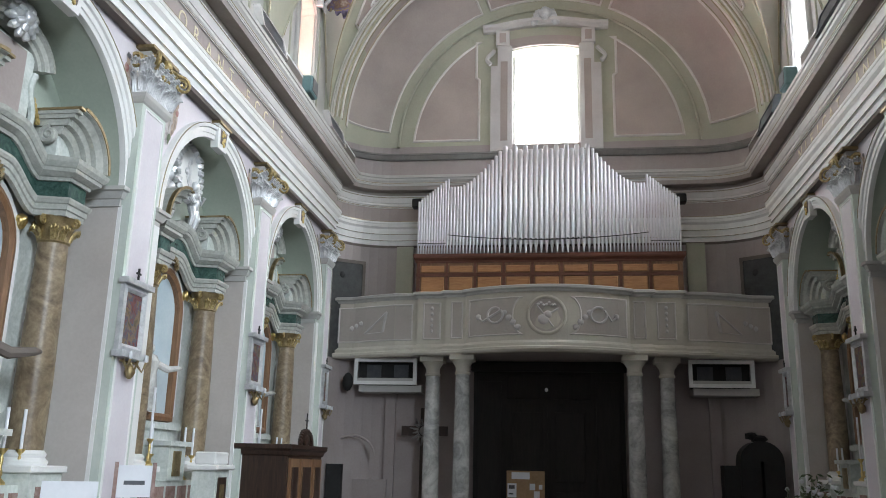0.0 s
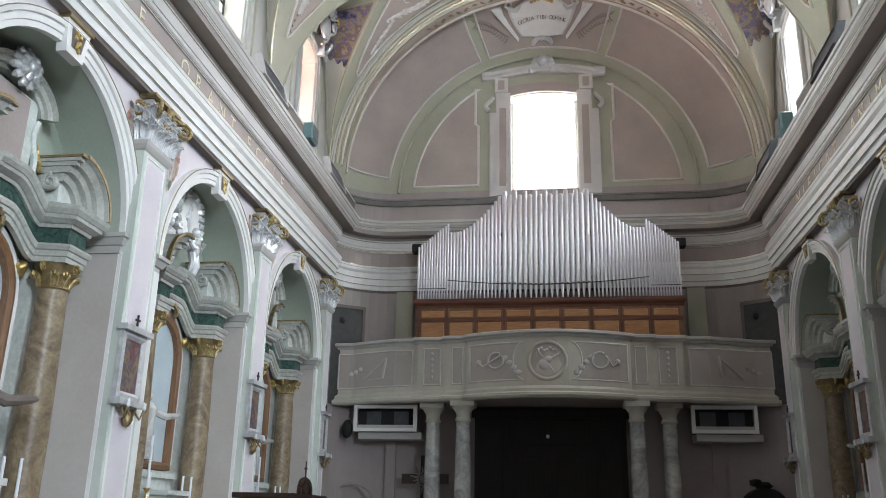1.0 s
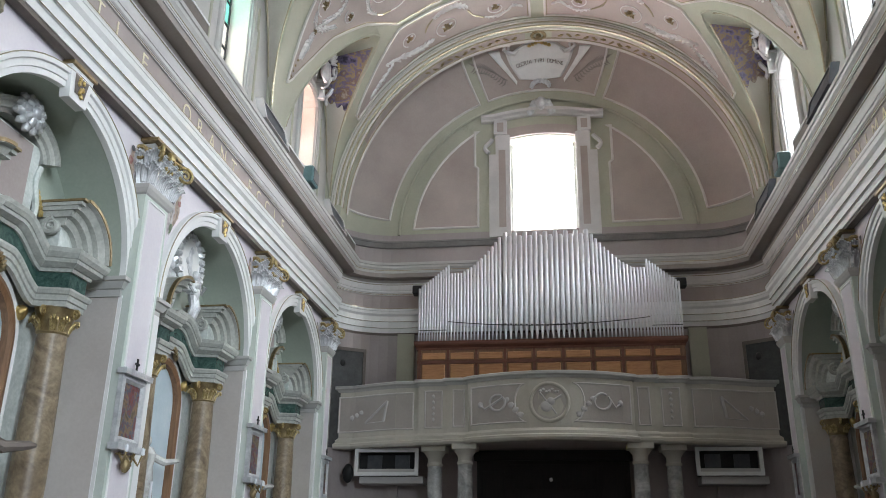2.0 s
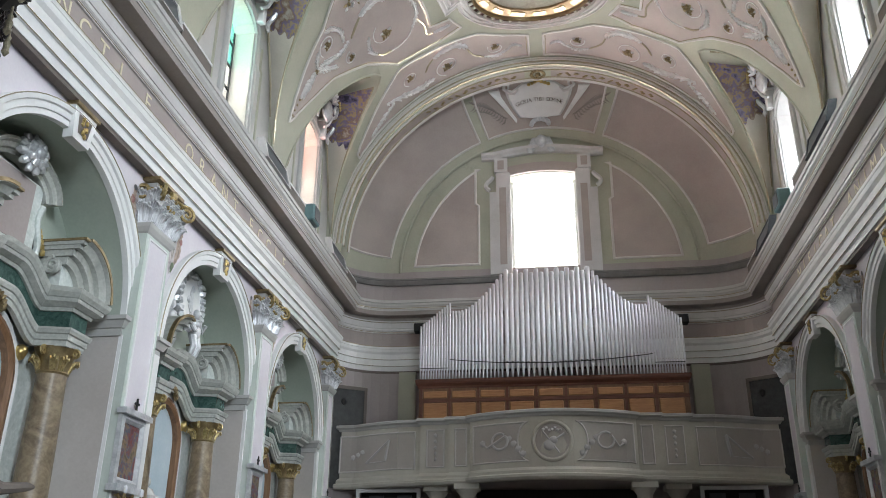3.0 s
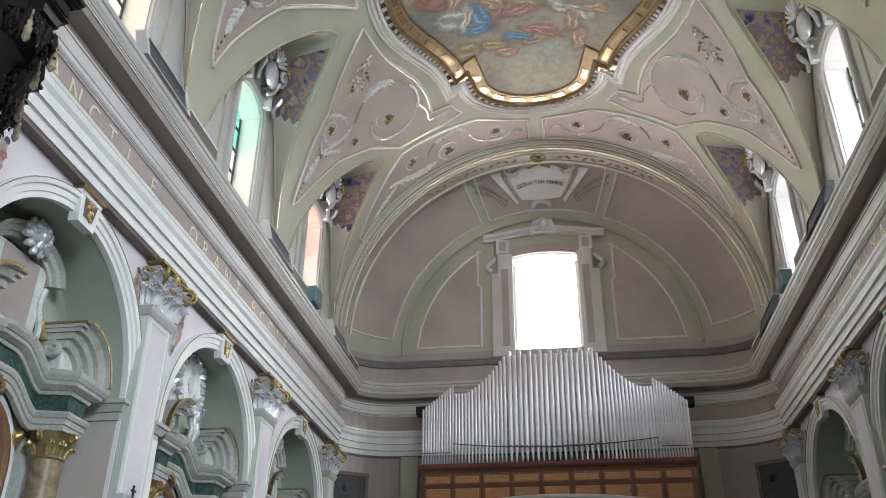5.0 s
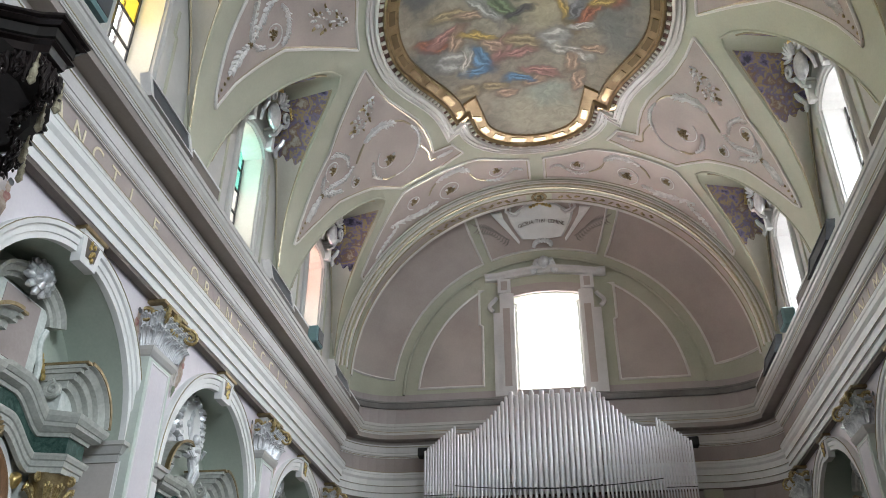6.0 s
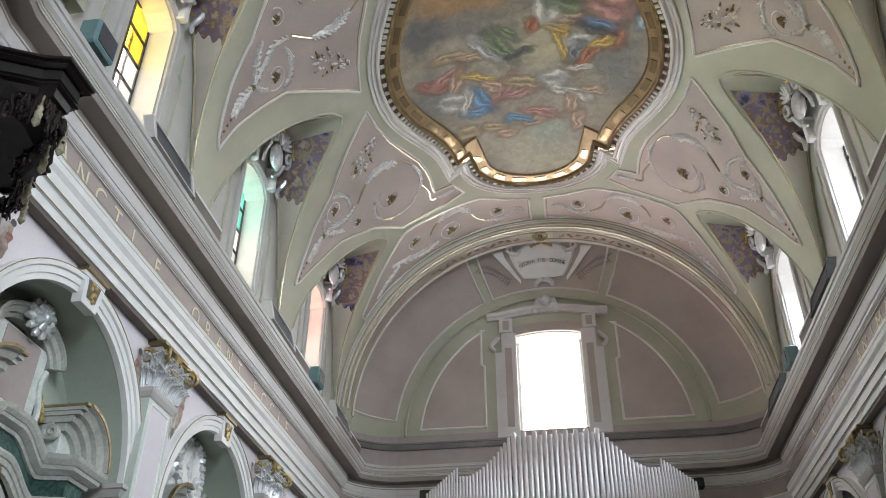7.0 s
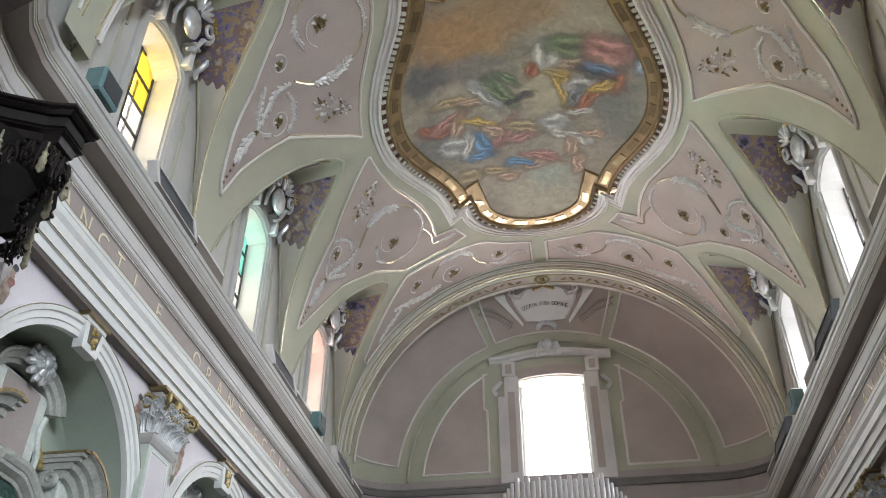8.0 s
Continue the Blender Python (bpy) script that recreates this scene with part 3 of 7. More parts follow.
def capital(ob, to, u, w, z0, z1):
    """Composite capital on a pilaster: gilt corner volutes and egg band over two rows of silvered leaves."""
    d = WALL - FACE
    for e in (-1, 1):
        bm = bmesh.new()
        c = Vector(to(u + e * (w * 0.5 + 0.03), z1 - 0.17, d + 0.16))
        ax = (Vector(to(u + e * 0.5, 0, d + 0.4)) - Vector(to(u, 0, d))).normalized()
        curl(bm, c, ax, Vector((0, 0, 1)), 0.135, 1.9, math.pi * 0.75, -1, 0.026, 0.03)
        tube(bm, [to(u + e * 0.06, z1 - 0.13, d + 0.06), to(u + e * w * 0.25, z1 - 0.04, d + 0.08), to(u + e * w * 0.45, z1 - 0.05, d + 0.12)], [0.018, 0.026, 0.026], 6)
        part("volute", bm, CAPGOLD, ob, "gilt volute", True)
        side = bmesh.new()
        curl(side, to(u + e * (w * 0.5 + 0.09), z1 - 0.17, 0.05), Vector(to(0, 0, 1)) - Vector(to(0, 0, 0)), Vector((0, 0, 1)), 0.11, 1.6, math.pi * 0.75, -1, 0.030, 0.0)
        part("volute", side, CAPGOLD, ob, "gilt volute", True)
    bm = bmesh.new()
    for k in range(9):
        f = k / 8
        lump(bm, *to(u - w * 0.36 + w * 0.72 * f, z1 - 0.20 - 0.05 * math.sin(math.pi * f), d + 0.09), 0.032, 0.030, 0.040, 1, 0.4)
    lump(bm, *to(u, z1 - 0.05, d + 0.12), 0.05, 0.085, 0.07, 2, 0.5)
    for k in range(16):
        f = k / 15
        lump(bm, *to(u - w * 0.5 + w * f, z1 - 0.10 + 0.05 * math.sin(k * 1.9), d + 0.06 + 0.05 * math.sin(k * 2.7)), 0.034, 0.034, 0.040, 1, 0.9)
    for e in (-1, 1):
        for k in range(5):
            lump(bm, *to(u + e * (w * 0.5 + 0.03), z1 - 0.10 - 0.05 * (k % 2), 0.02 + 0.035 * k), 0.034, 0.030, 0.042, 1, 0.9)
    part("egg_band", bm, CAPGOLD, ob, "gilt egg band with a flower", True)
    for zz, tall, out, many, shift in ((z0 + 0.0, 0.27, 0.0, 3, 0.0), (z0 + 0.17, 0.27, 0.03, 4, 0.0)):
        for k in range(many):
            acanthus_leaf(ob, to, u + w * 0.98 * (-0.5 + (k + 0.5) / many), d + out, 0, 1, zz, tall, w / many)
        for e in (-1, 1):
            acanthus_leaf(ob, to, u + e * (w * 0.5 + out), d * 0.45, e, 0, zz, tall, 0.17)
            acanthus_leaf(ob, to, u + e * (w * 0.48 + out), d * 0.97 + out, e * 0.7, 0.7, zz + 0.03, tall, 0.15)


def pilaster(s, yc, w=0.66):
    to = side_map(s, WALL)
    d = WALL - FACE
    ob = thing("pilaster", (s * WALL, yc, 0), "lilac and mint wall pilaster with gilt composite capital", "pilaster", "nave pilasters")
    part("shaft", boxes((*sorted((s * (WALL + 0.01), s * FACE)), yc - w / 2, yc + w / 2, 0.9, 6.26)), MINT, ob)
    inner = bmesh.new()
    fill(inner, [[(yc - w / 2 + 0.09, 1.05), (yc + w / 2 - 0.09, 1.05), (yc + w / 2 - 0.09, 6.15), (yc - w / 2 + 0.09, 6.15)]], to, d + 0.004)
    part("panel", inner, LILAC, ob, "pale lilac panel")
    fr = bmesh.new()
    line(fr, [(yc - w / 2 + 0.08, 1.04), (yc + w / 2 - 0.08, 1.04), (yc + w / 2 - 0.08, 6.16), (yc - w / 2 + 0.08, 6.16)], 0.018, lambda u, v, h: to(u, v, h + d), True)
    part("fillet", fr, WHITE, ob, "white raised fillet")
    base = bmesh.new()
    b0 = [(s * WALL, yc - w / 2), (s * FACE, yc - w / 2), (s * FACE, yc + w / 2), (s * WALL, yc + w / 2)]
    if s > 0:
        b0 = b0[::-1]
    run(base, b0, [(0.0, 0), (-0.09, 0), (-0.09, 0.55), (-0.07, 0.62), (-0.04, 0.70), (-0.06, 0.78), (-0.02, 0.86), (0, 0.92)], plan_map())
    part("base", base, GREYMARBLE, ob)
    neck = bmesh.new()
    run(neck, b0, [(0.0, 6.22), (-0.02, 6.24), (-0.05, 6.30), (-0.06, 6.35), (0.0, 6.36)], plan_map())
    part("neck", neck, GREYTRIM, ob)
    bell = box(bmesh.new(), *sorted((s * (WALL + 0.01), s * (FACE - 0.01))), yc - w / 2 + 0.04, yc + w / 2 - 0.04, 6.35, 6.98)
    part("bell", bell, GREYTRIM, ob)
    capital(ob, to, yc, w, 6.36, 6.95)
    part("abacus", box(bmesh.new(), *sorted((s * WALL, s * (FACE - 0.09))), yc - w / 2 - 0.05, yc + w / 2 + 0.05, 6.985, 7.03), OLDGOLD, ob)
    return ob


for s in (-1, 1):
    for yc in PIERS:
        pilaster(s, yc)
    pilaster(s, 18.72, 0.5)

# entablature all round
PLAN_LEFT = [(-3.3, 3.45), (-3.8, 3.6), (-4.3, 3.85), (-4.7, 4.2), (-4.93, 4.6), (-FACE, 5.1), (-FACE, 19.0), (-5.2, 19.0)] + corner(-1)[1:]
PLAN = PLAN_LEFT + [(-x, y) for x, y in PLAN_LEFT[::-1]]


def entablature(name, z_profile, material, label, smooth=False):
    bm = bmesh.new()
    run(bm, PLAN, z_profile, plan_map())
    return structure(name, bm, material, label, "entablature", smooth)


# a dark brown strip stands for the shadow under the architrave
entablature("trim_soffit_band", [(0.14, 7.03), (0.015, 7.03), (0.015, 7.09), (0.14, 7.09)], BROWNTRIM, "dark band painted as shadow under the architrave")
entablature("trim_architrave", [(0.14, 7.088), (0, 7.088), (0, 7.20), (-0.03, 7.205), (-0.03, 7.36), (-0.06, 7.365), (-0.06, 7.50), (-0.10, 7.55), (-0.11, 7.62), (-0.12, 7.63), (-0.12, 7.69), (0.14, 7.69)], WHITE, "white stepped architrave running round the nave")
entablature("trim_frieze", [(0.14, 7.69), (0, 7.69), (0, 8.06), (0.14, 8.06)], FRIEZE, "mauve frieze, darkened for the cornice shadow, with gilt capital letters")
entablature("trim_bed_mould", [(0.14, 8.06), (-0.03, 8.06), (-0.03, 8.10), (-0.045, 8.105), (-0.06, 8.12), (-0.06, 8.17), (-0.075, 8.175), (-0.085, 8.22), (-0.10, 8.30), (-0.105, 8.31), (-0.105, 8.36), (0.14, 8.36)], STONETRIM, "pale bed moulding under the cornice")
# taupe kept darker than the mouldings, partly for the cornice's own shade
entablature("trim_cornice_soffit", [(0.14, 8.36), (-0.10, 8.36), (-0.10, 8.44), (-0.34, 8.44), (-0.34, 8.545), (0.14, 8.545)], SOFFIT, "taupe soffit and face of the projecting cornice, partly darkened as shade")
entablature("trim_cornice", [(0.14, 8.545), (-0.355, 8.545), (-0.355, 8.575), (-0.365, 8.58), (-0.37, 8.61), (-0.385, 8.635), (-0.41, 8.67), (-0.42, 8.72), (-0.44, 8.73), (-0.44, 8.80), (0.5, 8.84)], GREYTRIM, "grey crown moulding of the cornice")
g = bmesh.new()
run(g, PLAN, [(-0.36, 8.60), (-0.375, 8.605), (-0.375, 8.62), (-0.36, 8.625)], plan_map())
run(g, PLAN, [(-0.12, 7.69), (-0.128, 7.675), (-0.128, 7.69)], plan_map())
run(g, PLAN, [(-0.03, 8.075), (-0.04, 8.08), (-0.03, 8.09)], plan_map())
run(g, PLAN, [(-0.105, 8.31), (-0.118, 8.318), (-0.105, 8.326)], plan_map())
run(g, PLAN, [(-0.06, 7.36), (-0.072, 7.364), (-0.06, 7.372)], plan_map())
run(g, PLAN, [(-0.03, 7.203), (-0.042, 7.207), (-0.03, 7.215)], plan_map())
structure("trim_gilt_fillets", g, GILTLINE, "thin gilt fillets along the cornice", "moulding")

# counter-facade below the lunette, behind organ and gallery
bm = bmesh.new()
FACADE = 20.2
plan = [(-5.25, 18.95), (-5.2, 19.0)] + corner(-1)[1:] + [(-x, y) for x, y in (([(-5.25, 18.95), (-5.2, 19.0)] + corner(-1)[1:])[::-1])]
run(bm, plan, [(0.03, 0), (0.03, 9.73)], plan_map(), capped=False)
structure("wall_counter_facade", bm, SHADEWALL, "mauve plaster wall with rounded corners, shade in its colour", "wall")
structure("wall_facade_outer", boxes((-7, -0.95, 20.75, 21.0, 0, 16), (0.95, 7, 20.75, 21.0, 0, 16), (-0.95, 0.95, 20.75, 21.0, 0, 9.3), (-0.95, 0.95, 20.75, 21.0, 12.75, 16)), SHADEWALL, "unseen outer wall enclosing the church", "wall")

# string course under the lunette
bm = bmesh.new()
plan = [(-5.2, 18.6)] + corner(-1) + corner(1)[::-1] + [(5.2, 18.6)]
run(bm, plan, [(0.02, 9.34), (-0.04, 9.34), (-0.07, 9.38), (-0.09, 9.45), (-0.11, 9.46), (-0.11, 9.50), (-0.03, 9.53), (0.25, 9.54)], plan_map())
structure("trim_string_course", bm, DARKTRIM, "dark grey string course under the lunette", "moulding", True)

# lunette: flat wall with the window, and the cove round it
ZC, LR = 9.7, 3.8
WIN, WTOP, WBOT = 0.885, 12.35, 9.3
wl = [(-WIN, WBOT), (WIN, WBOT), (WIN, WTOP)] + arc(0, 8.48, 3.97, 3.97, 77.1, 102.9, 8)[1:-1] + [(-WIN, WTOP)]
bm = bmesh.new()
fill(bm, [[(-3.9, 9.25), (3.9, 9.25), (3.9, 9.7)] + arc(0, 9.9, 3.9, 3.9, 0, 180, 40)[1:-1] + [(-3.9, 9.7)], wl], front_map(20.25))
run(bm, wl, [(0, 0), (0, -0.5)], front_map(20.25), closed=True)
structure("wall_lunette", bm, GREEN, "sage green lunette wall with a tall window", "wall")


def cove(u, v, h):
    """The cove round the lunette: u turns round its centre in degrees from the right, v goes 0 at the nave to 1 at the lunette."""
    a = radians(90 * v)
    r = 5.2 - 1.45 * (1 - math.cos(a)) - h * math.cos(a)
    y = 19.0 + 1.2 * math.sin(a) - h * math.sin(a)
    return (r * math.cos(radians(u)), y, 9.7 + r * math.sin(radians(u)))


bm = bmesh.new()
rows(bm, [(k / 10, 0, 180) for k in range(11)], cove, 60)
structure("ceiling_cove", bm, GREEN, "sage green cove round the lunette", "ceiling", True)

# ---- structure: vault ----
R0 = 5.2
APEX = 45.0


def vault(u, v, h):
    """Places on the barrel: u along the nave, v round from the crown in metres, h down from it."""
    a = v / R0
    return ((R0 - h) * math.sin(a), u, ZC + (R0 - h) * math.cos(a))


def half_width(deg, a=1.9):
    return a * max(0.0, (deg - APEX) / (90 - APEX)) ** 0.63


V_END, V_START = 18.45, 5.99
bm = bmesh.new()
rows(bm, [(R0 * radians(-APEX + 2 * APEX * k / 24), V_START, V_END) for k in range(25)], vault, 30)
for s in (-1, 1):
    for i in range(4):
        bands = []
        for k in range(19):
            d = APEX + (90 - APEX) * k / 18
            w = half_width(d)
            y0 = V_START if i == 0 else BAYS[i - 1] + w
            y1 = V_END if i == 3 else BAYS[i] - w
            bands.append((s * R0 * radians(d), y0, y1))
        rows(bm, bands, vault, 10)
    # lunette sails over the windows
    for yc in BAYS:
        for e in (-1, 1):
            last = None
            for k in range(25):
                d = APEX + (90 - APEX) * (k / 24) ** 1.3
                w = half_width(d)
                f = w / 1.9
                a = Vector(vault(yc + e * w, s * R0 * radians(d), 0))
                b = Vector((s * TOP, yc + e * 1.8 * f, ZC + 3.25 * math.sqrt(max(0, 1 - f * f))))
                ring = [bm.verts.new(a.lerp(b, j / 4)) for j in range(5)]
                if last:
                    for j in range(4):
                        bm.faces.new((last[j], last[j + 1], ring[j + 1], ring[j]))
                last = ring
bmesh.ops.remove_doubles(bm, verts=bm.verts[:], dist=0.002)
structure("ceiling", bm, GREEN, "sage green barrel vault with window lunettes", "ceiling", True)

# clerestory walls with windows
CW, CTOP, CBOT = 0.56, 11.9, 9.45
for s in (-1, 1):
    to = side_map(s, TOP)
    bm = bmesh.new()
    holes = []
    for yc in BAYS:
        holes.append([(yc - CW, CBOT), (yc + CW, CBOT), (yc + CW, CTOP)] + arc(yc, CTOP - 0.75, 0.94, 0.98, 53, 127, 8)[1:-1] + [(yc - CW, CTOP)])
    fill(bm, [[(4.6, 8.6), (19.0, 8.6), (19.0, 13.4), (4.6, 13.4)]] + holes, to)
    reveal = bmesh.new()
    for h in holes:
        c = sum(p[0] for p in h) / len(h)
        last = None
        for x, k in ((0, 1.0), (-0.42, 0.90), (-0.62, 0.90)):
            ring = [reveal.verts.new(to(c + (u - c) * k, 10.7 + (v - 10.7) * (0.94 if k < 1 else 1), x)) for u, v in h]
            if last:
                for i in range(len(ring)):
                    reveal.faces.new((last[i], last[(i + 1) % len(ring)], ring[(i + 1) % len(ring)], ring[i]))
            last = ring
    # right reveals are white so that the window glare sits in the colour
    structure("wall_window_reveal", reveal, CREAM if s < 0 else WHITE, "pale plastered window reveal, whitened on the right for glare", "wall")
    structure("wall_clerestory", bm, GREYTRIM, "grey upper wall with splayed windows", "wall")
    # plain strips at the vault's feet
    for y0, y1 in ((4.6, BAYS[0] - 1.9), (BAYS[0] + 1.9, BAYS[1] - 1.9), (BAYS[1] + 1.9, BAYS[2] - 1.9), (BAYS[2] + 1.9, 18.5)):
        structure("trim_vault_foot", boxes((*sorted((s * R0, s * 5.295)), y0, y1, 8.8, ZC + 0.02)), GREEN, "sage green foot of the vault", "wall")
    # unseen outer shell added so that no light leaks in
    shell = bmesh.new()
    fill(shell, [[(4.6, 8.0), (21.0, 8.0), (21.0, 16.0), (4.6, 16.0)]] + [[(yc - 0.56, 9.5), (yc + 0.56, 9.5), (yc + 0.56, 12.2), (yc - 0.56, 12.2)] for yc in BAYS], side_map(s, 5.95))
    structure("wall_outer", shell, SHADEWALL, "unseen outer wall enclosing the church", "wall")
# unseen roof added to shut off the sky above
structure("ceiling_roof", boxes((-13, 13, -10, 21.2, 15.6, 15.8)), SHADEWALL, "unseen roof added over vault and crossing", "roof")

# the crossing behind the camera: unseen walls, dark taupe to cut bounced light
structure("wall_crossing", boxes((-13, -12.7, -10, 5.2, 0, 16), (12.7, 13, -10, 5.2, 0, 16), (-13, 13, -10.3, -10, 0, 16),
                                 (-13, -5.95, 5.2, 5.5, 0, 16), (5.95, 13, 5.2, 5.5, 0, 16)), SOFFIT, "unseen walls added round the crossing, dark to limit bounce", "wall")

# arches closing the vault at both ends, with their gilt band
def arch_map(u, v, h):
    return ((5.2 - h) * math.cos(radians(u)), v, ZC + (5.2 - h) * math.sin(radians(u)))


for y0, y1, yv in ((18.45, 19.05, 18.45), (5.4, 5.99, 5.99)):
    bm = bmesh.new()
    rows(bm, [(y0, -2, 182), (y1, -2, 182)], lambda u, v, h: arch_map(u, v, 0.28), 60)
    rows(bm, [(0.0, -2, 182), (0.28, -2, 182)], lambda u, v, h: arch_map(u, yv, v), 60)
    structure("ceiling_end_arch", bm, GREEN, "sage green arch closing the vault", "ceiling", True)
    bm = bmesh.new()
    yb = (y0 + y1) / 2 + 0.08
    rows(bm, [(yb - 0.14, 25, 86), (yb + 0.14, 25, 86)], lambda u, v, h: arch_map(u, v, 0.285), 40)
    rows(bm, [(yb - 0.14, 94, 155), (yb + 0.14, 94, 155)], lambda u, v, h: arch_map(u, v, 0.285), 40)
    structure("trim_arch_band", bm, MAUVE, "dusky rose painted band under the arch", "moulding")
    bm = bmesh.new()
    for d in (-0.26, 0.21, 0.26):
        run(bm, [(k, yb + d) for k in range(2, 179, 2)], [(-0.024, 0.27), (-0.018, 0.305), (0.0, 0.318), (0.018, 0.305), (0.024, 0.27)], arch_map)
    for h in (0.05, 0.11, 0.21):
        w = 0.02 if h != 0.11 else 0.03
        ring = [Vector(arch_map(u, yv, h)) for u in range(2, 179, 2)]
        tube(bm, ring, w, 6)
    structure("trim_arch_fillets", bm, VAULTWHITE, "pale rounded fillets along the arch", "moulding", True)
    bm = bmesh.new()
    for d in (-0.17, 0.16):
        run(bm, [(k, yb + d) for k in range(2, 179, 2)], [(-0.014, 0.27), (-0.010, 0.300), (0.010, 0.300), (0.014, 0.27)], arch_map)
    tube(bm, [Vector(arch_map(u, yv - 0.012 * (1 if yv > 10 else -1), 0.16)) for u in range(2, 179, 2)], 0.014, 6)
    tube(bm, [Vector(arch_map(u, yv, 0.272)) for u in range(2, 179, 2)], 0.016, 6)
    structure("trim_arch_gilding", bm, GILTLINE, "gilt lines along the arch", "moulding", True)
    bm = bmesh.new()
    for e in (-1, 1):
        for k in range(12):
            u = 90 + e * (7 + k * 2.6)
            for j in range(3):
                lump(bm, *arch_map(u + 0.35 * j, yb + 0.05 * math.sin(k * 2 + j), 0.30), 0.05, 0.03, 0.02, 1, 0.5)
    for k in range(16):
        a = k * math.pi / 8
        lump(bm, *arch_map(90 + 2.0 * math.cos(a), yb + 0.17 * math.sin(a), 0.31), 0.05, 0.05, 0.03, 1, 0.3)
    lump(bm, *arch_map(90, yb, 0.32), 0.07, 0.07, 0.06, 2, 0.4)
    structure("trim_arch_rosette", bm, OLDGOLD, "gilt rosette and sprigs on the arch", "ornament", True)


# ---- vault decoration ----
QC = 12.22                     # the middle of the painted oval along the nave
ORN_W, ORN_G, ORN_D = bmesh.new(), bmesh.new(), bmesh.new()


def lobe(y):
    """Half width of the painted field, measured round the vault."""
    return float(np.interp(abs(y - QC), LOBE_D, LOBE_W))


LOBE_D = [0.0, 0.4, 0.8, 1.1, 1.5, 1.9, 2.3, 2.7, 3.0, 3.4]
LOBE_W = [3.08, 3.06, 2.98, 2.87, 2.69, 2.47, 2.25, 2.09, 2.01, 1.94]


def oval_path():
    quarter = [(QC + 3.4 * k / 14, lobe(QC + 3.4 * k / 14)) for k in range(15)]          # side lobe, far half
    quarter += [(15.46, 1.62)] + [(15.46 + 1.54 * math.sin(radians(a)), 1.62 * math.cos(radians(a))) for a in range(18, 91, 9)]
    far = quarter + [(y, -v) for y, v in quarter[::-1][1:]]
    near = [(2 * QC - y, v) for y, v in far[::-1]][1:-1]
    return far + near


OVAL = oval_path()
bm = bmesh.new()
run(bm, OVAL, [(0.24, -0.01), (0.24, 0.05), (0.215, 0.055), (0.205, 0.015), (0.16, 0.01), (0.15, 0.055), (0.125, 0.06), (0.115, 0.01), (0.06, 0.015), (0.045, 0.085), (0.0, 0.10), (-0.015, 0.05), (-0.03, 0.03)], vault, closed=True)
structure("trim_fresco_frame", bm, VAULTWHITE, "white stucco frame round the ceiling painting", "frame", True)
bm = bmesh.new()
run(bm, OVAL, [(-0.03, 0.03), (-0.13, 0.035)], vault, closed=True)
structure("trim_fresco_frame_ground", bm, DENTRED, "dark red ground under the dentils", "frame")
bm = bmesh.new()
run(bm, OVAL, [(-0.13, 0.01), (-0.13, 0.09), (-0.16, 0.12), (-0.20, 0.10), (-0.22, 0.055), (-0.46, 0.04), (-0.48, 0.06), (-0.50, 0.0)], vault, closed=True)
structure("trim_fresco_frame_gilt", bm, FRAMEGOLD, "gilt inner frame of the ceiling painting", "frame", True)
dent, plaque = bmesh.new(), bmesh.new()
n = len(OVAL)
length = 0.0
for i in range(n):
    p, q = Vector(OVAL[i]), Vector(OVAL[(i + 1) % n])
    d = q - p
    m = max(1, int(d.length / 0.13))
    side = Vector((-d.y, d.x)).normalized()
    t = d.normalized()
    for k in range(m):
        c = p + d * (k + 0.5) / m - side * 0.08
        vs = [dent.verts.new(vault(*(c + t * a * 0.035 + side * b * 0.045), h)) for h in (0.03, 0.075) for a, b in ((-1, -1), (1, -1), (1, 1), (-1, 1))]
        for f in ((4, 5, 6, 7), (0, 1, 5, 4), (1, 2, 6, 5), (2, 3, 7, 6), (3, 0, 4, 7)):
            dent.faces.new([vs[j] for j in f])
# flat plaques at even steps along the frame
reach = [0.0]
for i in range(n):
    reach.append(reach[-1] + (Vector(OVAL[(i + 1) % n]) - Vector(OVAL[i])).length)


def on_oval(g):
    g %= reach[-1]
    i = max(j for j in range(n) if reach[j] <= g)
    p, q = Vector(OVAL[i]), Vector(OVAL[(i + 1) % n])
    d = (q - p).normalized()
    return p + d * (g - reach[i]), Vector((-d.y, d.x))


count = round(reach[-1] / 0.66)
for k in range(count):
    mid = reach[-1] * (k + 0.5) / count
    lo_row, hi_row = [], []
    for f in (-0.20, -0.07, 0.07, 0.20):
        p, side = on_oval(mid + f)
        for row, h in ((lo_row, 0.03), (hi_row, 0.062)):
            row.append([plaque.verts.new(vault(*(p - side * w), h)) for w in (0.40, 0.27)])
    for j in range(3):
        plaque.faces.new((hi_row[j][0], hi_row[j][1], hi_row[j + 1][1], hi_row[j + 1][0]))
        for w in (0, 1):
            plaque.faces.new((lo_row[j][w], lo_row[j + 1][w], hi_row[j + 1][w], hi_row[j][w]))
    for j in (0, 3):
        plaque.faces.new((lo_row[j][0], lo_row[j][1], hi_row[j][1], hi_row[j][0]))
bmesh.ops.recalc_face_normals(plaque, faces=plaque.faces[:])
tagged(structure("trim_dentils", dent, CREAM, "small cream dentils round the painting", "frame"), kind="stuff")
structure("trim_frame_plaques", plaque, PLAQUE, "gilt plaques in the painting's frame", "frame")
bm = bmesh.new()
inner = []
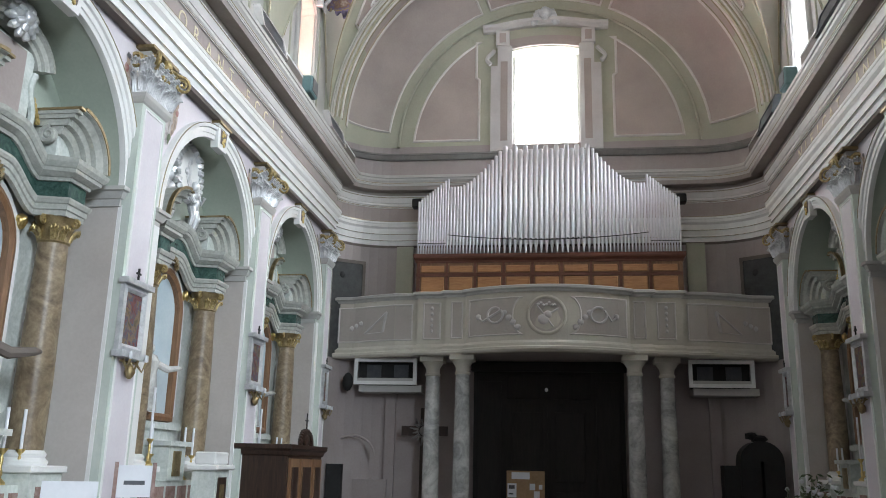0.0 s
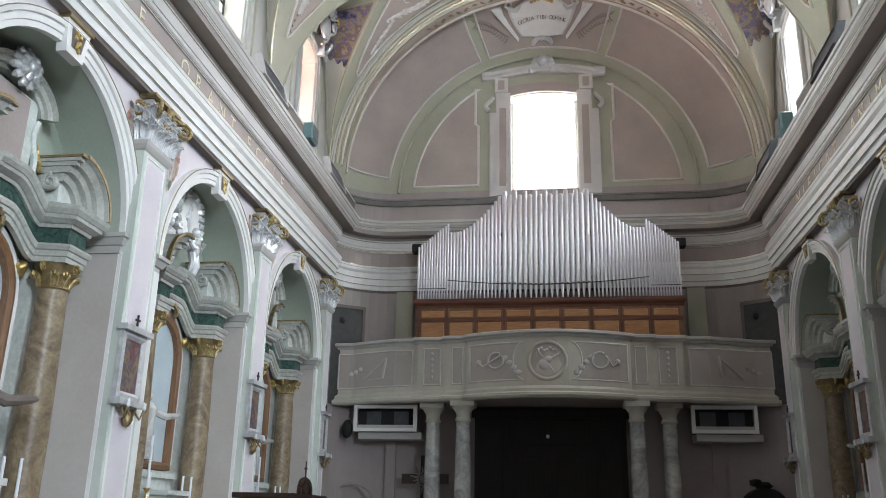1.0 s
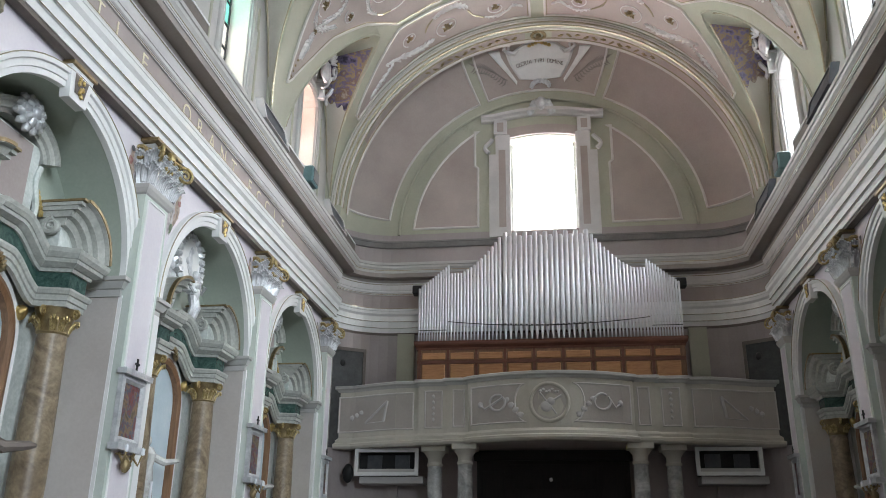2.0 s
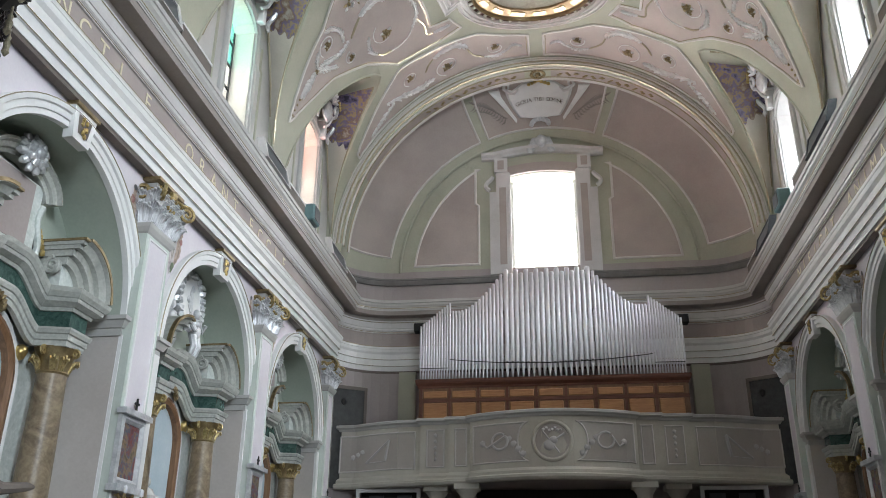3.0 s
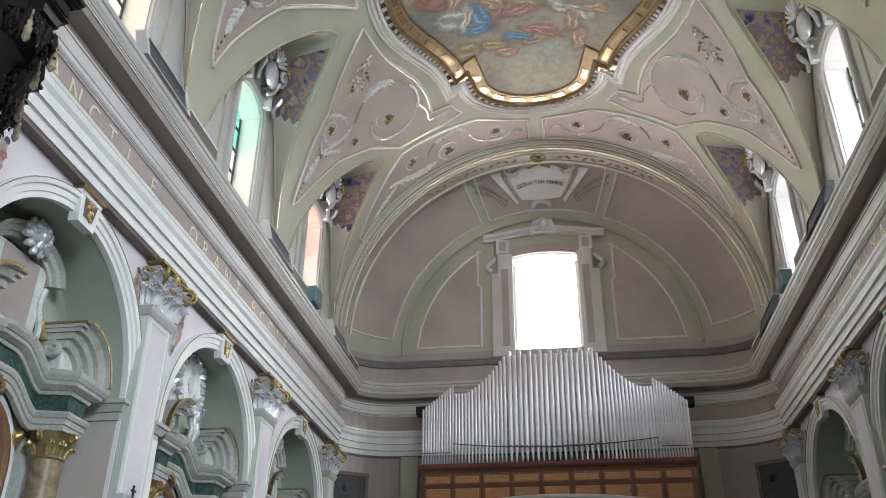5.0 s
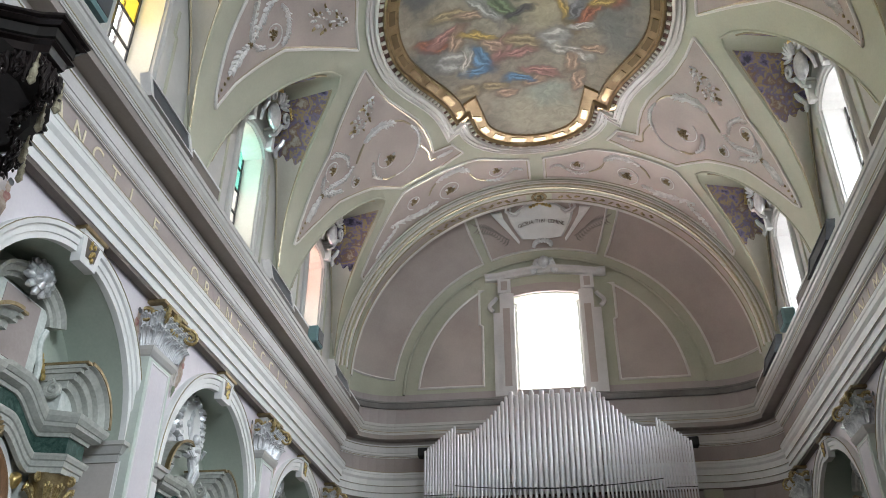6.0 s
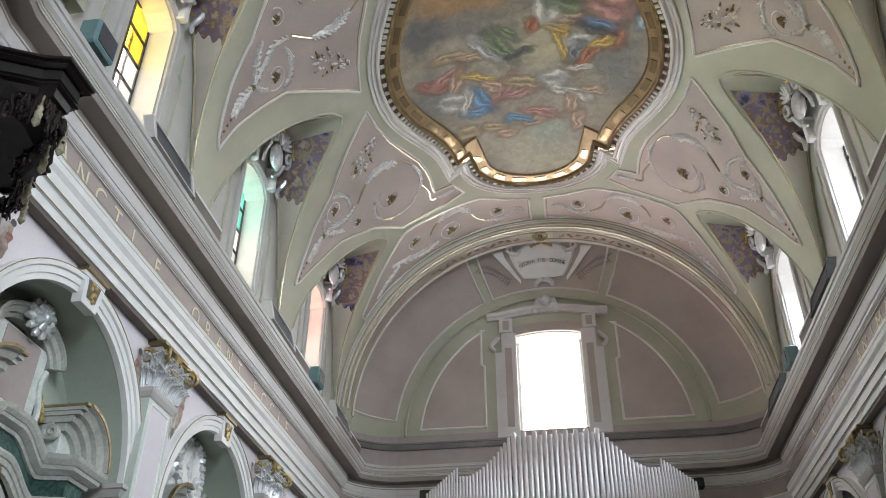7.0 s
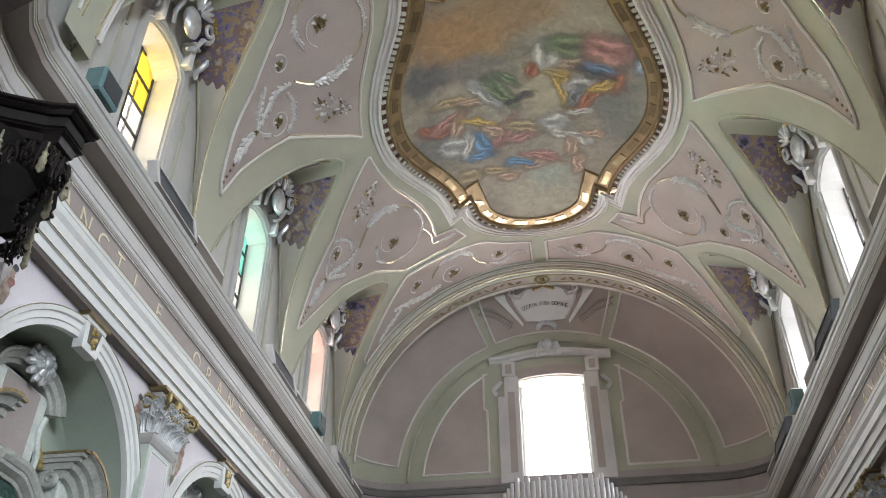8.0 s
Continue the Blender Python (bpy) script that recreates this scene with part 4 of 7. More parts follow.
for y in np.linspace(QC - 4.6, QC + 4.6, 60):
    d = abs(y - QC)
    if d < 2.95:
        w = lobe(y) - 0.44
    else:
        w = min(1.66 * math.sqrt(max(0, 1 - ((d - 3.1) / 1.64) ** 2)) - 0.2, lobe(y) - 0.44) if d > 3.1 else min(1.5, lobe(y) - 0.44)
    inner.append((float(y), max(0.05, w)))
last = None
for y, w in inner:
    ring = [bm.verts.new(vault(y, -w + 2 * w * k / 24, 0.012)) for k in range(25)]
    if last:
        strip = sum(y > e for e in STRIPS[1:-1])
        for k in range(24):
            bm.faces.new((last[k], last[k + 1], ring[k + 1], ring[k])).material_index = strip
    last = ring
structure("ceiling_painting", bm, FRESCO, "cloudy ceiling fresco in ochre, grey and blue", "fresco", True)


def paint(name, c, d):
    return patches(name, ((0.32, tuple(x * 0.55 for x in c)), (0.5, c), (0.62, d), (0.74, tuple(min(1, x * 1.25) for x in d))), 3.2, distortion=2.5)


DAUBS = {
    "rose": paint("rose_fresco", (0.34, 0.15, 0.13), (0.42, 0.28, 0.24)),
    "blue": paint("blue_fresco", (0.16, 0.24, 0.34), (0.34, 0.38, 0.42)),
    "ochre": paint("ochre_fresco", (0.40, 0.28, 0.10), (0.46, 0.38, 0.22)),
    "green": paint("green_fresco", (0.15, 0.19, 0.11), (0.30, 0.32, 0.22)),
    "grey": paint("grey_fresco", (0.20, 0.19, 0.19), (0.42, 0.38, 0.34)),
    "black": paint("black_fresco", (0.025, 0.025, 0.03), (0.10, 0.10, 0.12)),
    "flesh": paint("flesh_fresco", (0.40, 0.30, 0.24), (0.50, 0.42, 0.36)),
    "dusk": paint("dusk_fresco", (0.10, 0.10, 0.11), (0.20, 0.19, 0.19)),
    "pale": paint("pale_fresco", (0.46, 0.42, 0.42), (0.56, 0.52, 0.51)),
    "sand": paint("sand_fresco", (0.40, 0.36, 0.26), (0.48, 0.45, 0.36)),
    "rust": paint("rust_fresco", (0.34, 0.20, 0.09), (0.40, 0.28, 0.16))}
def vault_field(s, pairs, m=14):
    """A raised mauve field on the vault between pairs of facing border points, edged by a white roll and a gilt line."""
    bm = bmesh.new()
    last = None
    for a, b in pairs:
        ring = [bm.verts.new(vault(a[0] + (b[0] - a[0]) * j / m, s * (a[1] + (b[1] - a[1]) * j / m), 0.014)) for j in range(m + 1)]
        if last:
            for j in range(m):
                bm.faces.new((last[j], last[j + 1], ring[j + 1], ring[j]))
        last = ring
    structure("ceiling_panel", bm, MAUVE, "mauve stucco field of the vault", "ceiling", True)

    def across(p, q):
        return [(p[0] + (q[0] - p[0]) * j / m, p[1] + (q[1] - p[1]) * j / m) for j in range(1, m)]
    edge = [p for p, q in pairs] + across(*pairs[-1]) + [q for p, q in pairs[::-1]] + across(pairs[0][1], pairs[0][0])
    edge = [(y, s * v) for y, v in edge]
    bm = bmesh.new()
    tube(bm, [vault(y, v, 0.022) for y, v in edge + edge[:1]], 0.030, 6)
    structure("trim_panel_fillet", bm, VAULTWHITE, "white roll round a vault field", "moulding", True)
    cy, cv = sum(p[0] for p in edge) / len(edge), sum(p[1] for p in edge) / len(edge)
    bm = bmesh.new()
    inner = [(y + (cy - y) * 0.05 / max(0.3, math.hypot(cy - y, cv - v)), v + (cv - v) * 0.05 / max(0.3, math.hypot(cy - y, cv - v))) for y, v in edge]
    tube(bm, [vault(y, v, 0.02) for y, v in inner + inner[:1]], 0.011, 5)
    structure("trim_panel_gilding", bm, GILTLINE, "thin gilt line round a vault field", "moulding", True)


def between(xs, ys, x):
    return float(np.interp(x, xs, ys))


def leaflet(bm, u, v, s, turn, length, width):
    """A small pointed stucco leaf with a raised rib."""
    c, d = math.cos(turn), math.sin(turn)
    pts = []
    for a, b, h in ((0, 0, 0.0), (0.35, 0.5, 0.012), (0.75, 0.38, 0.012), (1.0, 0.0, 0.03), (0.75, -0.38, 0.012), (0.35, -0.5, 0.012)):
        x, y = a * length, b * width
        pts.append(bm.verts.new(vault(u + x * c - y * d, s * (v + x * d + y * c), h)))
    rib = bm.verts.new(vault(u + 0.5 * length * c, s * (v + 0.5 * length * d), 0.062))
    for i in range(6):
        bm.faces.new((rib, pts[i], pts[(i + 1) % 6]))


def smooth_path(pts, n=8):
    """Catmull-Rom through a few points."""
    p = [Vector(pts[0])] + [Vector(q) for q in pts] + [Vector(pts[-1])]
    out = []
    for i in range(1, len(p) - 2):
        for k in range(n):
            t = k / n
            out.append(0.5 * (2 * p[i] + (p[i + 1] - p[i - 1]) * t + (2 * p[i - 1] - 5 * p[i] + 4 * p[i + 1] - p[i + 2]) * t * t + (3 * p[i] - p[i - 1] - 3 * p[i + 1] + p[i + 2]) * t ** 3))
    return out + [p[-2]]


def stem(bm, pts, s, r=0.016):
    q = smooth_path(pts)
    m = len(q) - 1
    tube(bm, [vault(a.x, s * a.y, 0.022) for a in q], [r * (0.45 + 0.55 * math.sin(math.pi * (0.12 + 0.76 * k / m))) for k in range(m + 1)], 5)


def plume(pts, s, wide=0.10, bm=None):
    """A curling acanthus spray: ribs of small pointed leaves that lie back along a bent stem."""
    bm = ORN_W if bm is None else bm
    q = smooth_path(pts, 10)
    stem(bm, pts, s, 0.020)
    m = len(q) - 1
    for k in range(m):
        f = k / m
        d = q[k + 1] - q[k]
        t = math.atan2(d.y, d.x)
        g = wide * (0.45 + 0.75 * math.sin(math.pi * (0.15 + 0.75 * f)))
        for e in (-1, 1):
            if (k + e) % 3:
                leaflet(bm, q[k].x, q[k].y, s, t + e * (0.62 + 0.2 * math.sin(k * 1.9)), g * (1.3 + 0.3 * math.sin(k * 2.7 + e)), g * 0.62)
    leaflet(bm, q[-1].x, q[-1].y, s, t, wide * 1.1, wide * 0.4)


def volute(u, v, r, s, start, hand, turns=1.1):
    """A thin stucco spiral round a rosette."""
    m = int(20 * turns)
    pts = [(u + r * (1 - 0.55 * k / m) * math.cos(start + hand * 2 * math.pi * turns * k / m), v + r * (1 - 0.55 * k / m) * math.sin(start + hand * 2 * math.pi * turns * k / m)) for k in range(m + 1)]
    tube(ORN_W, [vault(a, s * b, 0.02) for a, b in pts], [0.016 * (1 - 0.5 * k / m) for k in range(m + 1)], 5)


def rosette(u, v, r, s):
    for k in range(9):
        a = k * math.pi / 4.5
        leaflet(ORN_D if k % 3 else ORN_W, u + r * 0.25 * math.cos(a), v + r * 0.25 * math.sin(a), s, a, r * (0.75 + 0.2 * math.sin(k * 2.3)), r * 0.42)
        lump(ORN_D, *vault(u + r * 0.5 * math.cos(a + 0.35), s * (v + r * 0.5 * math.sin(a + 0.35)), 0.045), r * 0.16, r * 0.16, r * 0.16, 1, 0.3)
    lump(ORN_D, *vault(u, s * v, 0.05), r * 0.34, r * 0.34, r * 0.34, 1, 0.3)


def bunch(u, v, s, turn):
    """A hanging bunch of fruit and leaves, longer than wide."""
    c, d = math.cos(turn), math.sin(turn)
    for k in range(30):
        a, f = k * 2.4, k / 29
        x, y = -0.42 + 0.84 * f, (0.06 + 0.15 * math.sin(math.pi * f)) * math.sin(a)
        r = 0.030 + 0.014 * math.sin(k * 1.7)
        p = (u + x * c - y * d, v + x * d + y * c)
        lump(ORN_W if k % 3 else ORN_D, *vault(p[0], s * p[1], 0.035), r, r, r, 1, 0.5)
        if k % 2:
            leaflet(ORN_W if k % 4 == 1 else ORN_D, *p, s, turn + 0.9 * math.sin(a) + (math.pi if f < 0.5 else 0), 0.15, 0.055)


LOW_Y, LOW_V = (12.52, 13.1, 13.7, 14.2, 14.76, 15.2, 15.6, 16.10, 16.14, 16.35, 16.58, 16.76), (3.53, 3.42, 3.22, 2.97, 2.70, 2.58, 2.53, 2.53, 2.03, 1.93, 1.80, 2.34)
HIGH_Y, HIGH_V = (12.52, 13.78, 14.24, 14.40, 14.56, 14.95, 15.22, 15.87, 16.30, 16.68, 16.77), (3.56, 5.03, 6.31, 7.00, 6.80, 6.03, 5.30, 4.33, 3.92, 3.57, 2.40)
STRIP_V, STRIP_Y = (0.19, 0.8, 1.43, 2.2, 3.0, 3.58, 4.2, 4.9, 5.6), (17.50, 17.36, 17.05, 16.98, 16.92, 16.88, 17.30, 17.75, 18.15)
for s in (-1, 1):
    for e in (1, -1):
        def at(y):
            return QC + e * (y - QC)

        def via(*pts):
            return [(at(a), b) for a, b in pts]
        ys = sorted(set(np.linspace(12.52, 16.77, 52)) | set(LOW_Y[1:]) | set(HIGH_Y[1:-1]))
        vault_field(s, [((at(y), between(LOW_Y, LOW_V, y)), (at(y), max(between(LOW_Y, LOW_V, y) + 0.02, between(HIGH_Y, HIGH_V, y)))) for y in ys])
        vault_field(s, [((at(between(STRIP_V, STRIP_Y, v)), v), (at(18.36), v)) for v in np.linspace(0.19, 5.6, 44)], 6)
        # the great scroll
        rosette(at(15.42), 3.62, 0.17, s)
        volute(at(15.40), 3.60, 0.44, s, 2.6 if e > 0 else 0.5, -e, 0.42)
        stem(ORN_G, via((14.72, 4.48), (14.52, 4.28), (14.38, 4.12)), s, 0.030)
        plume(via((14.36, 4.12), (14.28, 3.85), (14.28, 3.58), (14.40, 3.32)), s, 0.12)
        stem(ORN_G, via((14.38, 3.24), (14.52, 3.05), (14.76, 2.90)), s, 0.026)
        plume(via((14.80, 2.88), (15.12, 2.78), (15.48, 2.80), (15.75, 2.94)), s, 0.055)
        stem(ORN_W, via((15.75, 2.94), (16.00, 3.12), (16.10, 3.40), (16.08, 3.66)), s)
        stem(ORN_G, via((16.06, 3.62), (16.00, 3.84), (15.86, 3.98)), s, 0.024)
        plume(via((15.84, 4.00), (15.55, 4.14), (15.18, 4.08)), s, 0.07)
        stem(ORN_G, via((15.60, 2.80), (15.95, 2.66), (16.28, 2.66), (16.34, 2.50)), s, 0.024)
        plume(via((16.34, 2.48), (16.36, 2.30), (16.34, 2.10)), s, 0.06)
        # small scrolls towards the foot
        rosette(at(14.25), 5.10, 0.12, s)
        volute(at(14.25), 5.10, 0.27, s, 1.0, e, 0.9)
        rosette(at(15.21), 4.64, 0.10, s)
        volute(at(15.21), 4.64, 0.20, s, 3.2, -e, 0.9)
        plume(via((14.62, 4.70), (14.30, 4.66), (14.00, 4.82), (13.92, 4.98)), s, 0.07)
        plume(via((14.72, 4.55), (14.80, 4.90), (14.62, 5.25), (14.50, 5.60)), s, 0.08)
        plume(via((14.50, 5.62), (14.75, 5.40), (15.02, 5.12)), s, 0.08)
        plume(via((14.50, 5.60), (14.30, 5.52), (14.18, 5.40)), s, 0.06)
        plume(via((14.50, 5.66), (14.52, 5.95), (14.50, 6.25)), s, 0.12)
        rosette(at(14.50), 5.64, 0.07, s)
        for k in range(5):
            lump(ORN_D, *vault(at(14.47), s * (6.40 + 0.13 * k), 0.02), 0.028 - 0.003 * k, 0.03, 0.035, 1, 0.4)
        bunch(at(13.62), 3.92, s, 0.85 if e > 0 else math.pi - 0.85)
        # strip along the end arch
        rosette(at(17.84), 2.34, 0.16, s)
        volute(at(17.82), 2.32, 0.36, s, 0.3, e, 1.0)
        rosette(at(17.72), 1.04, 0.12, s)
        volute(at(17.78), 1.02, 0.22, s, 2.0, -e, 0.9)
        rosette(at(17.46), 3.38, 0.12, s)
        volute(at(17.50), 3.36, 0.25, s, 0.5, e, 0.9)
        stem(ORN_G, via((17.62, 2.94), (17.42, 2.82), (17.28, 2.66)), s, 0.024)
        plume(via((17.28, 2.66), (17.18, 2.35), (17.20, 2.00), (17.38, 1.80)), s, 0.10)
        stem(ORN_G, via((17.52, 1.74), (17.80, 1.62), (18.02, 1.36)), s, 0.026)
        plume(via((18.02, 1.34), (18.12, 1.05), (17.96, 0.76)), s, 0.06)
        plume(via((17.96, 0.74), (17.80, 0.58), (17.88, 0.40)), s, 0.05)
        plume(via((17.72, 4.22), (17.95, 3.70), (18.10, 3.25), (18.06, 2.85)), s, 0.12)
        plume(via((17.90, 4.0), (18.08, 4.45), (18.22, 4.90)), s, 0.09)
structure("trim_vault_stucco", ORN_W, STUCCO, "white stucco scrolls and leaves on the vault", "ornament", True)
structure("trim_vault_gilt", ORN_G, GILTLINE, "gilt stems among the stucco scrolls", "ornament", True)
structure("trim_vault_rosettes", ORN_D, OLDGOLD, "dull gilt rosettes on the vault", "ornament", True)

# lunettes: edge rolls, painted tips, cartouches over the windows
for s in (-1, 1):
    for yc in BAYS:
        bm = bmesh.new()
        path = [(yc - half_width(d), s * R0 * radians(d)) for d in np.linspace(89, APEX, 26)] + [(yc + half_width(d), s * R0 * radians(d)) for d in np.linspace(APEX + 1, 89, 26)]
        line(bm, path, 0.025, vault)
        structure("trim_lunette_edge", bm, GREEN, "rounded rib along a lunette", "moulding", True)

        def sail(e, d, j, drop=0.02):
            w = half_width(d)
            f = w / 1.9
            a = Vector(vault(yc + e * w, s * R0 * radians(d), 0))
            b = Vector((s * TOP, yc + e * 1.8 * f, ZC + 3.25 * math.sqrt(max(0, 1 - f * f))))
            p = a.lerp(b, j)
            return p + Vector((-s * drop, -e * drop * 0.6, -drop))

        for e in (-1, 1):
            bm, plain = bmesh.new(), bmesh.new()
            def cloud_edge(q):
                return 62.0 + 1.8 * abs(math.sin(q * 0.62 + yc))
            for mesh, upper in ((bm, True), (plain, False)):
                last = None
                for k in range(15):
                    ring = []
                    for q in range(17):
                        d0, d1 = (46.5, cloud_edge(q)) if upper else (cloud_edge(q), 86.0)
                        ring.append(mesh.verts.new(sail(e, d0 + (d1 - d0) * k / 14, 0.10 + 0.87 * q / 16)))
                    if last:
                        for q in range(16):
                            mesh.faces.new((last[q], last[q + 1], ring[q + 1], ring[q]))
                    last = ring
            structure("ceiling_lunette_painting", bm, FIGURES, "dark violet and ochre fresco in a lunette", "fresco", True)
            # cream instead of mauve puts the grazing window light into the field's colour
            structure("ceiling_lunette_field", plain, CREAM, "lunette field in cream, paled for the window's light", "ceiling", True)
            bm = bmesh.new()
            tube(bm, [sail(e, d, 0.10, 0.03) for d in np.linspace(46.5, 86, 24)], 0.018, 5)
            tube(bm, [sail(e, d, 0.93, 0.03) for d in np.linspace(63, 86, 14)], 0.016, 5)
            structure("trim_lunette_gilt", bm, GILTLINE, "thin gilt line in a lunette", "moulding")
        # stucco cartouche above the window

        def to(u, v, h, s=s, yc=yc):
            return side_map(s, TOP)(yc + 1.15 * (u - yc), v, h * 1.25 + max(0.0, v - 12.1) * 0.28 * (h > 0))
        cart = thing("cartouche", to(yc, 12.45, 0), "white stucco shell cartouche over a window", "cartouche", "window cartouches")
        part("shield", lump(bmesh.new(), *to(yc, 12.50, 0.20), 0.11, 0.23, 0.29, 3, 0.12), SILVER, cart, "white bulging shield", True)
        for e in (-1, 1):
            bm = bmesh.new()
            pts, rr = [], []
            for k in range(24):
                a = -math.pi / 2 + e * k / 23 * 2.8 * math.pi
                r = 0.15 * (1 - 0.75 * k / 23)
                pts.append(to(yc + e * 0.34 + r * math.cos(a), 12.70 + r * math.sin(a), 0.20 + 0.05 * k / 23))
                rr.append(0.045 * (1 - 0.45 * k / 23))
            tube(bm, [to(yc + e * 0.22, 12.22, 0.14), to(yc + e * 0.33, 12.34, 0.17)] + pts, [0.03, 0.04] + rr, 7)
            part("volute", bm, SILVER, cart, smooth=True)
            part("bracket", boxes((*sorted((s * (TOP + 0.01), s * (TOP - 0.20))), *sorted((yc + e * 0.44, yc + e * 0.58)), 12.06, 12.52), (*sorted((s * (TOP + 0.01), s * (TOP - 0.25))), *sorted((yc + e * 0.41, yc + e * 0.61)), 12.52, 12.58), bevel=0.015), WHITE, cart)
            bm = bmesh.new()
            tube(bm, [to(yc + e * (0.66 + 0.03 * math.sin(k * 0.7)), 12.50 - 0.06 * k, 0.13 + 0.03 * math.cos(k * 0.8)) for k in range(9)], [0.03, 0.05, 0.055, 0.05, 0.045, 0.05, 0.055, 0.045, 0.02], 7)
            part("scroll", bm, SILVER, cart, smooth=True)
            bm = bmesh.new()
            for k in range(4):
                lump(bm, *to(yc + e * (0.24 + 0.05 * k), 12.86 - 0.03 * k, 0.28), 0.035, 0.045, 0.035, 1, 0.5)
            part("gilt_flower", bm, GOLD, cart)
        for k in range(7):
            a = radians(-66 + 22 * k)
            bm = bmesh.new()
            tube(bm, [to(yc + r * math.sin(a), 12.72 + r * math.cos(a), 0.20 + 0.25 * r) for r in (0.05, 0.14, 0.22, 0.27)], [0.02, 0.04, 0.035, 0.012], 6)
            part("leaf", bm, SILVER, cart, smooth=True)

# clerestory windows: surround, leading, panes
for s in (-1, 1):
    to = side_map(s, TOP)
    for yc in BAYS:
        tint = {BAYS[0]: YELLOWGLASS, BAYS[1]: TEALGLASS, BAYS[2]: REDGLASS}[yc]
        win = tagged(new("window_%d" % (BAYS.index(yc) + 1 + (3 if s > 0 else 0))), "leaded church window with coloured panes in deep reveal", "window", "clerestory windows", "structure")
        win.matrix_world = pose(*to(yc, 9.6, -0.5))
        bpy.context.view_layer.update()
        bm = bmesh.new()
        outer = [(yc - CW - 0.02, 9.5), (yc - CW - 0.02, CTOP)] + arc(yc, CTOP - 0.75, 0.96, 1.0, 127, 53, 8)[1:-1] + [(yc + CW + 0.02, CTOP), (yc + CW + 0.02, 9.5)]
        run(bm, outer, [(0.0, 0.0), (0.0, 0.05), (0.06, 0.06), (0.07, 0.085), (0.15, 0.085), (0.17, 0.05), (0.17, 0.0)], to)
        part("surround", bm, GREYTRIM, win)
        bm = bmesh.new()
        run(bm, [(yc - 1.05, 9.0), (yc - 1.05, 11.3), (yc - 0.98, 11.35), (yc - 0.98, 11.8)], [(-0.03, 0), (-0.02, 0.03), (0.02, 0.03), (0.03, 0)], to)
        run(bm, [(yc + 1.05, 9.0), (yc + 1.05, 11.3), (yc + 0.98, 11.35), (yc + 0.98, 11.8)], [(-0.03, 0), (-0.02, 0.03), (0.02, 0.03), (0.03, 0)], to)
        part("fillet", bm, GREEN, win)
        w, z0, z1 = 0.50, 9.6, 12.05
        bars = bmesh.new()
        for u in (-w, 0, w):
            box(bars, *sorted((s * (TOP + 0.36), s * (TOP + 0.39))), yc + u - 0.016, yc + u + 0.016, z0, z1)
        for k in range(6):
            z = z0 + (z1 - z0) * k / 5
            box(bars, *sorted((s * (TOP + 0.358), s * (TOP + 0.392))), yc - w, yc + w, z - 0.014, z + 0.014)
        part("bars", bars, IRON, win)
        for a in (0, 1):
            for b in range(5):
                coloured = (a == 1 and b in (3, 4) or a == 0 and b in (2, 3)) if s < 0 else False
                u0 = yc - w + w * a
                pane = box(bmesh.new(), *sorted((s * (TOP + 0.372), s * (TOP + 0.378))), u0 + 0.012, u0 + w - 0.012, z0 + (z1 - z0) * b / 5 + 0.012, z0 + (z1 - z0) * (b + 1) / 5 - 0.012)
                part("pane", pane, tint if coloured else CLEAR, win).visible_shadow = False

# bright sky outside the windows
SKYCARD = bpy.data.materials.new("bright_hazy_sky")
SKYCARD.use_nodes = True
em = SKYCARD.node_tree.nodes.new("ShaderNodeEmission")
em.inputs[0].default_value, em.inputs[1].default_value = (0.95, 0.98, 1.0, 1), 5.0
SKYCARD.node_tree.links.new(em.outputs[0], SKYCARD.node_tree.nodes["Material Output"].inputs[0])
for s in (-1, 1):
    for yc in BAYS:
        bm = bmesh.new()
        fill(bm, [[(yc - 1.2, 8.9), (yc + 1.2, 8.9), (yc + 1.2, 13.5), (yc - 1.2, 13.5)]], side_map(s, 6.5))
        structure("backdrop", bm, SKYCARD, "bright hazy sky outside a window", "sky")
bm = bmesh.new()
fill(bm, [[(-1.6, 8.9), (1.6, 8.9), (1.6, 13.5), (-1.6, 13.5)]], front_map(21.5))
structure("backdrop", bm, SKYCARD, "bright hazy sky outside a window", "sky")

# ---- lunette and cove decoration ----
for u0, u1 in ((6, 66), (69.5, 110.5), (114, 174)):
    bm = bmesh.new()
    rows(bm, [(0.14 + 0.72 * k / 10, u0, u1) for k in range(11)], cove, 24, 0.014)
    structure("ceiling_cove_panel", bm, MAUVE, "mauve field of the cove", "ceiling", True)
    bm = bmesh.new()
    loop = [(u0 + (u1 - u0) * k / 20, 0.14) for k in range(21)] + [(u1, 0.14 + 0.072 * k) for k in range(1, 10)] + [(u1 - (u1 - u0) * k / 20, 0.86) for k in range(21)] + [(u0, 0.86 - 0.072 * k) for k in range(1, 10)]
    p3 = [cove(u, v, 0.02) for u, v in loop]
    tube(bm, p3 + p3[:1], 0.034, 6)
    structure("trim_cove_fillet", bm, VAULTWHITE, "white fillet round a field of the cove", "moulding", True)
bm = bmesh.new()
tube(bm, [cove(u, 0.985, 0.03) for u in range(0, 181, 3)], 0.035, 6)
structure("trim_lunette_ring", bm, GREEN, "sage green ring round the lunette", "moulding", True)

to = front_map(20.25)
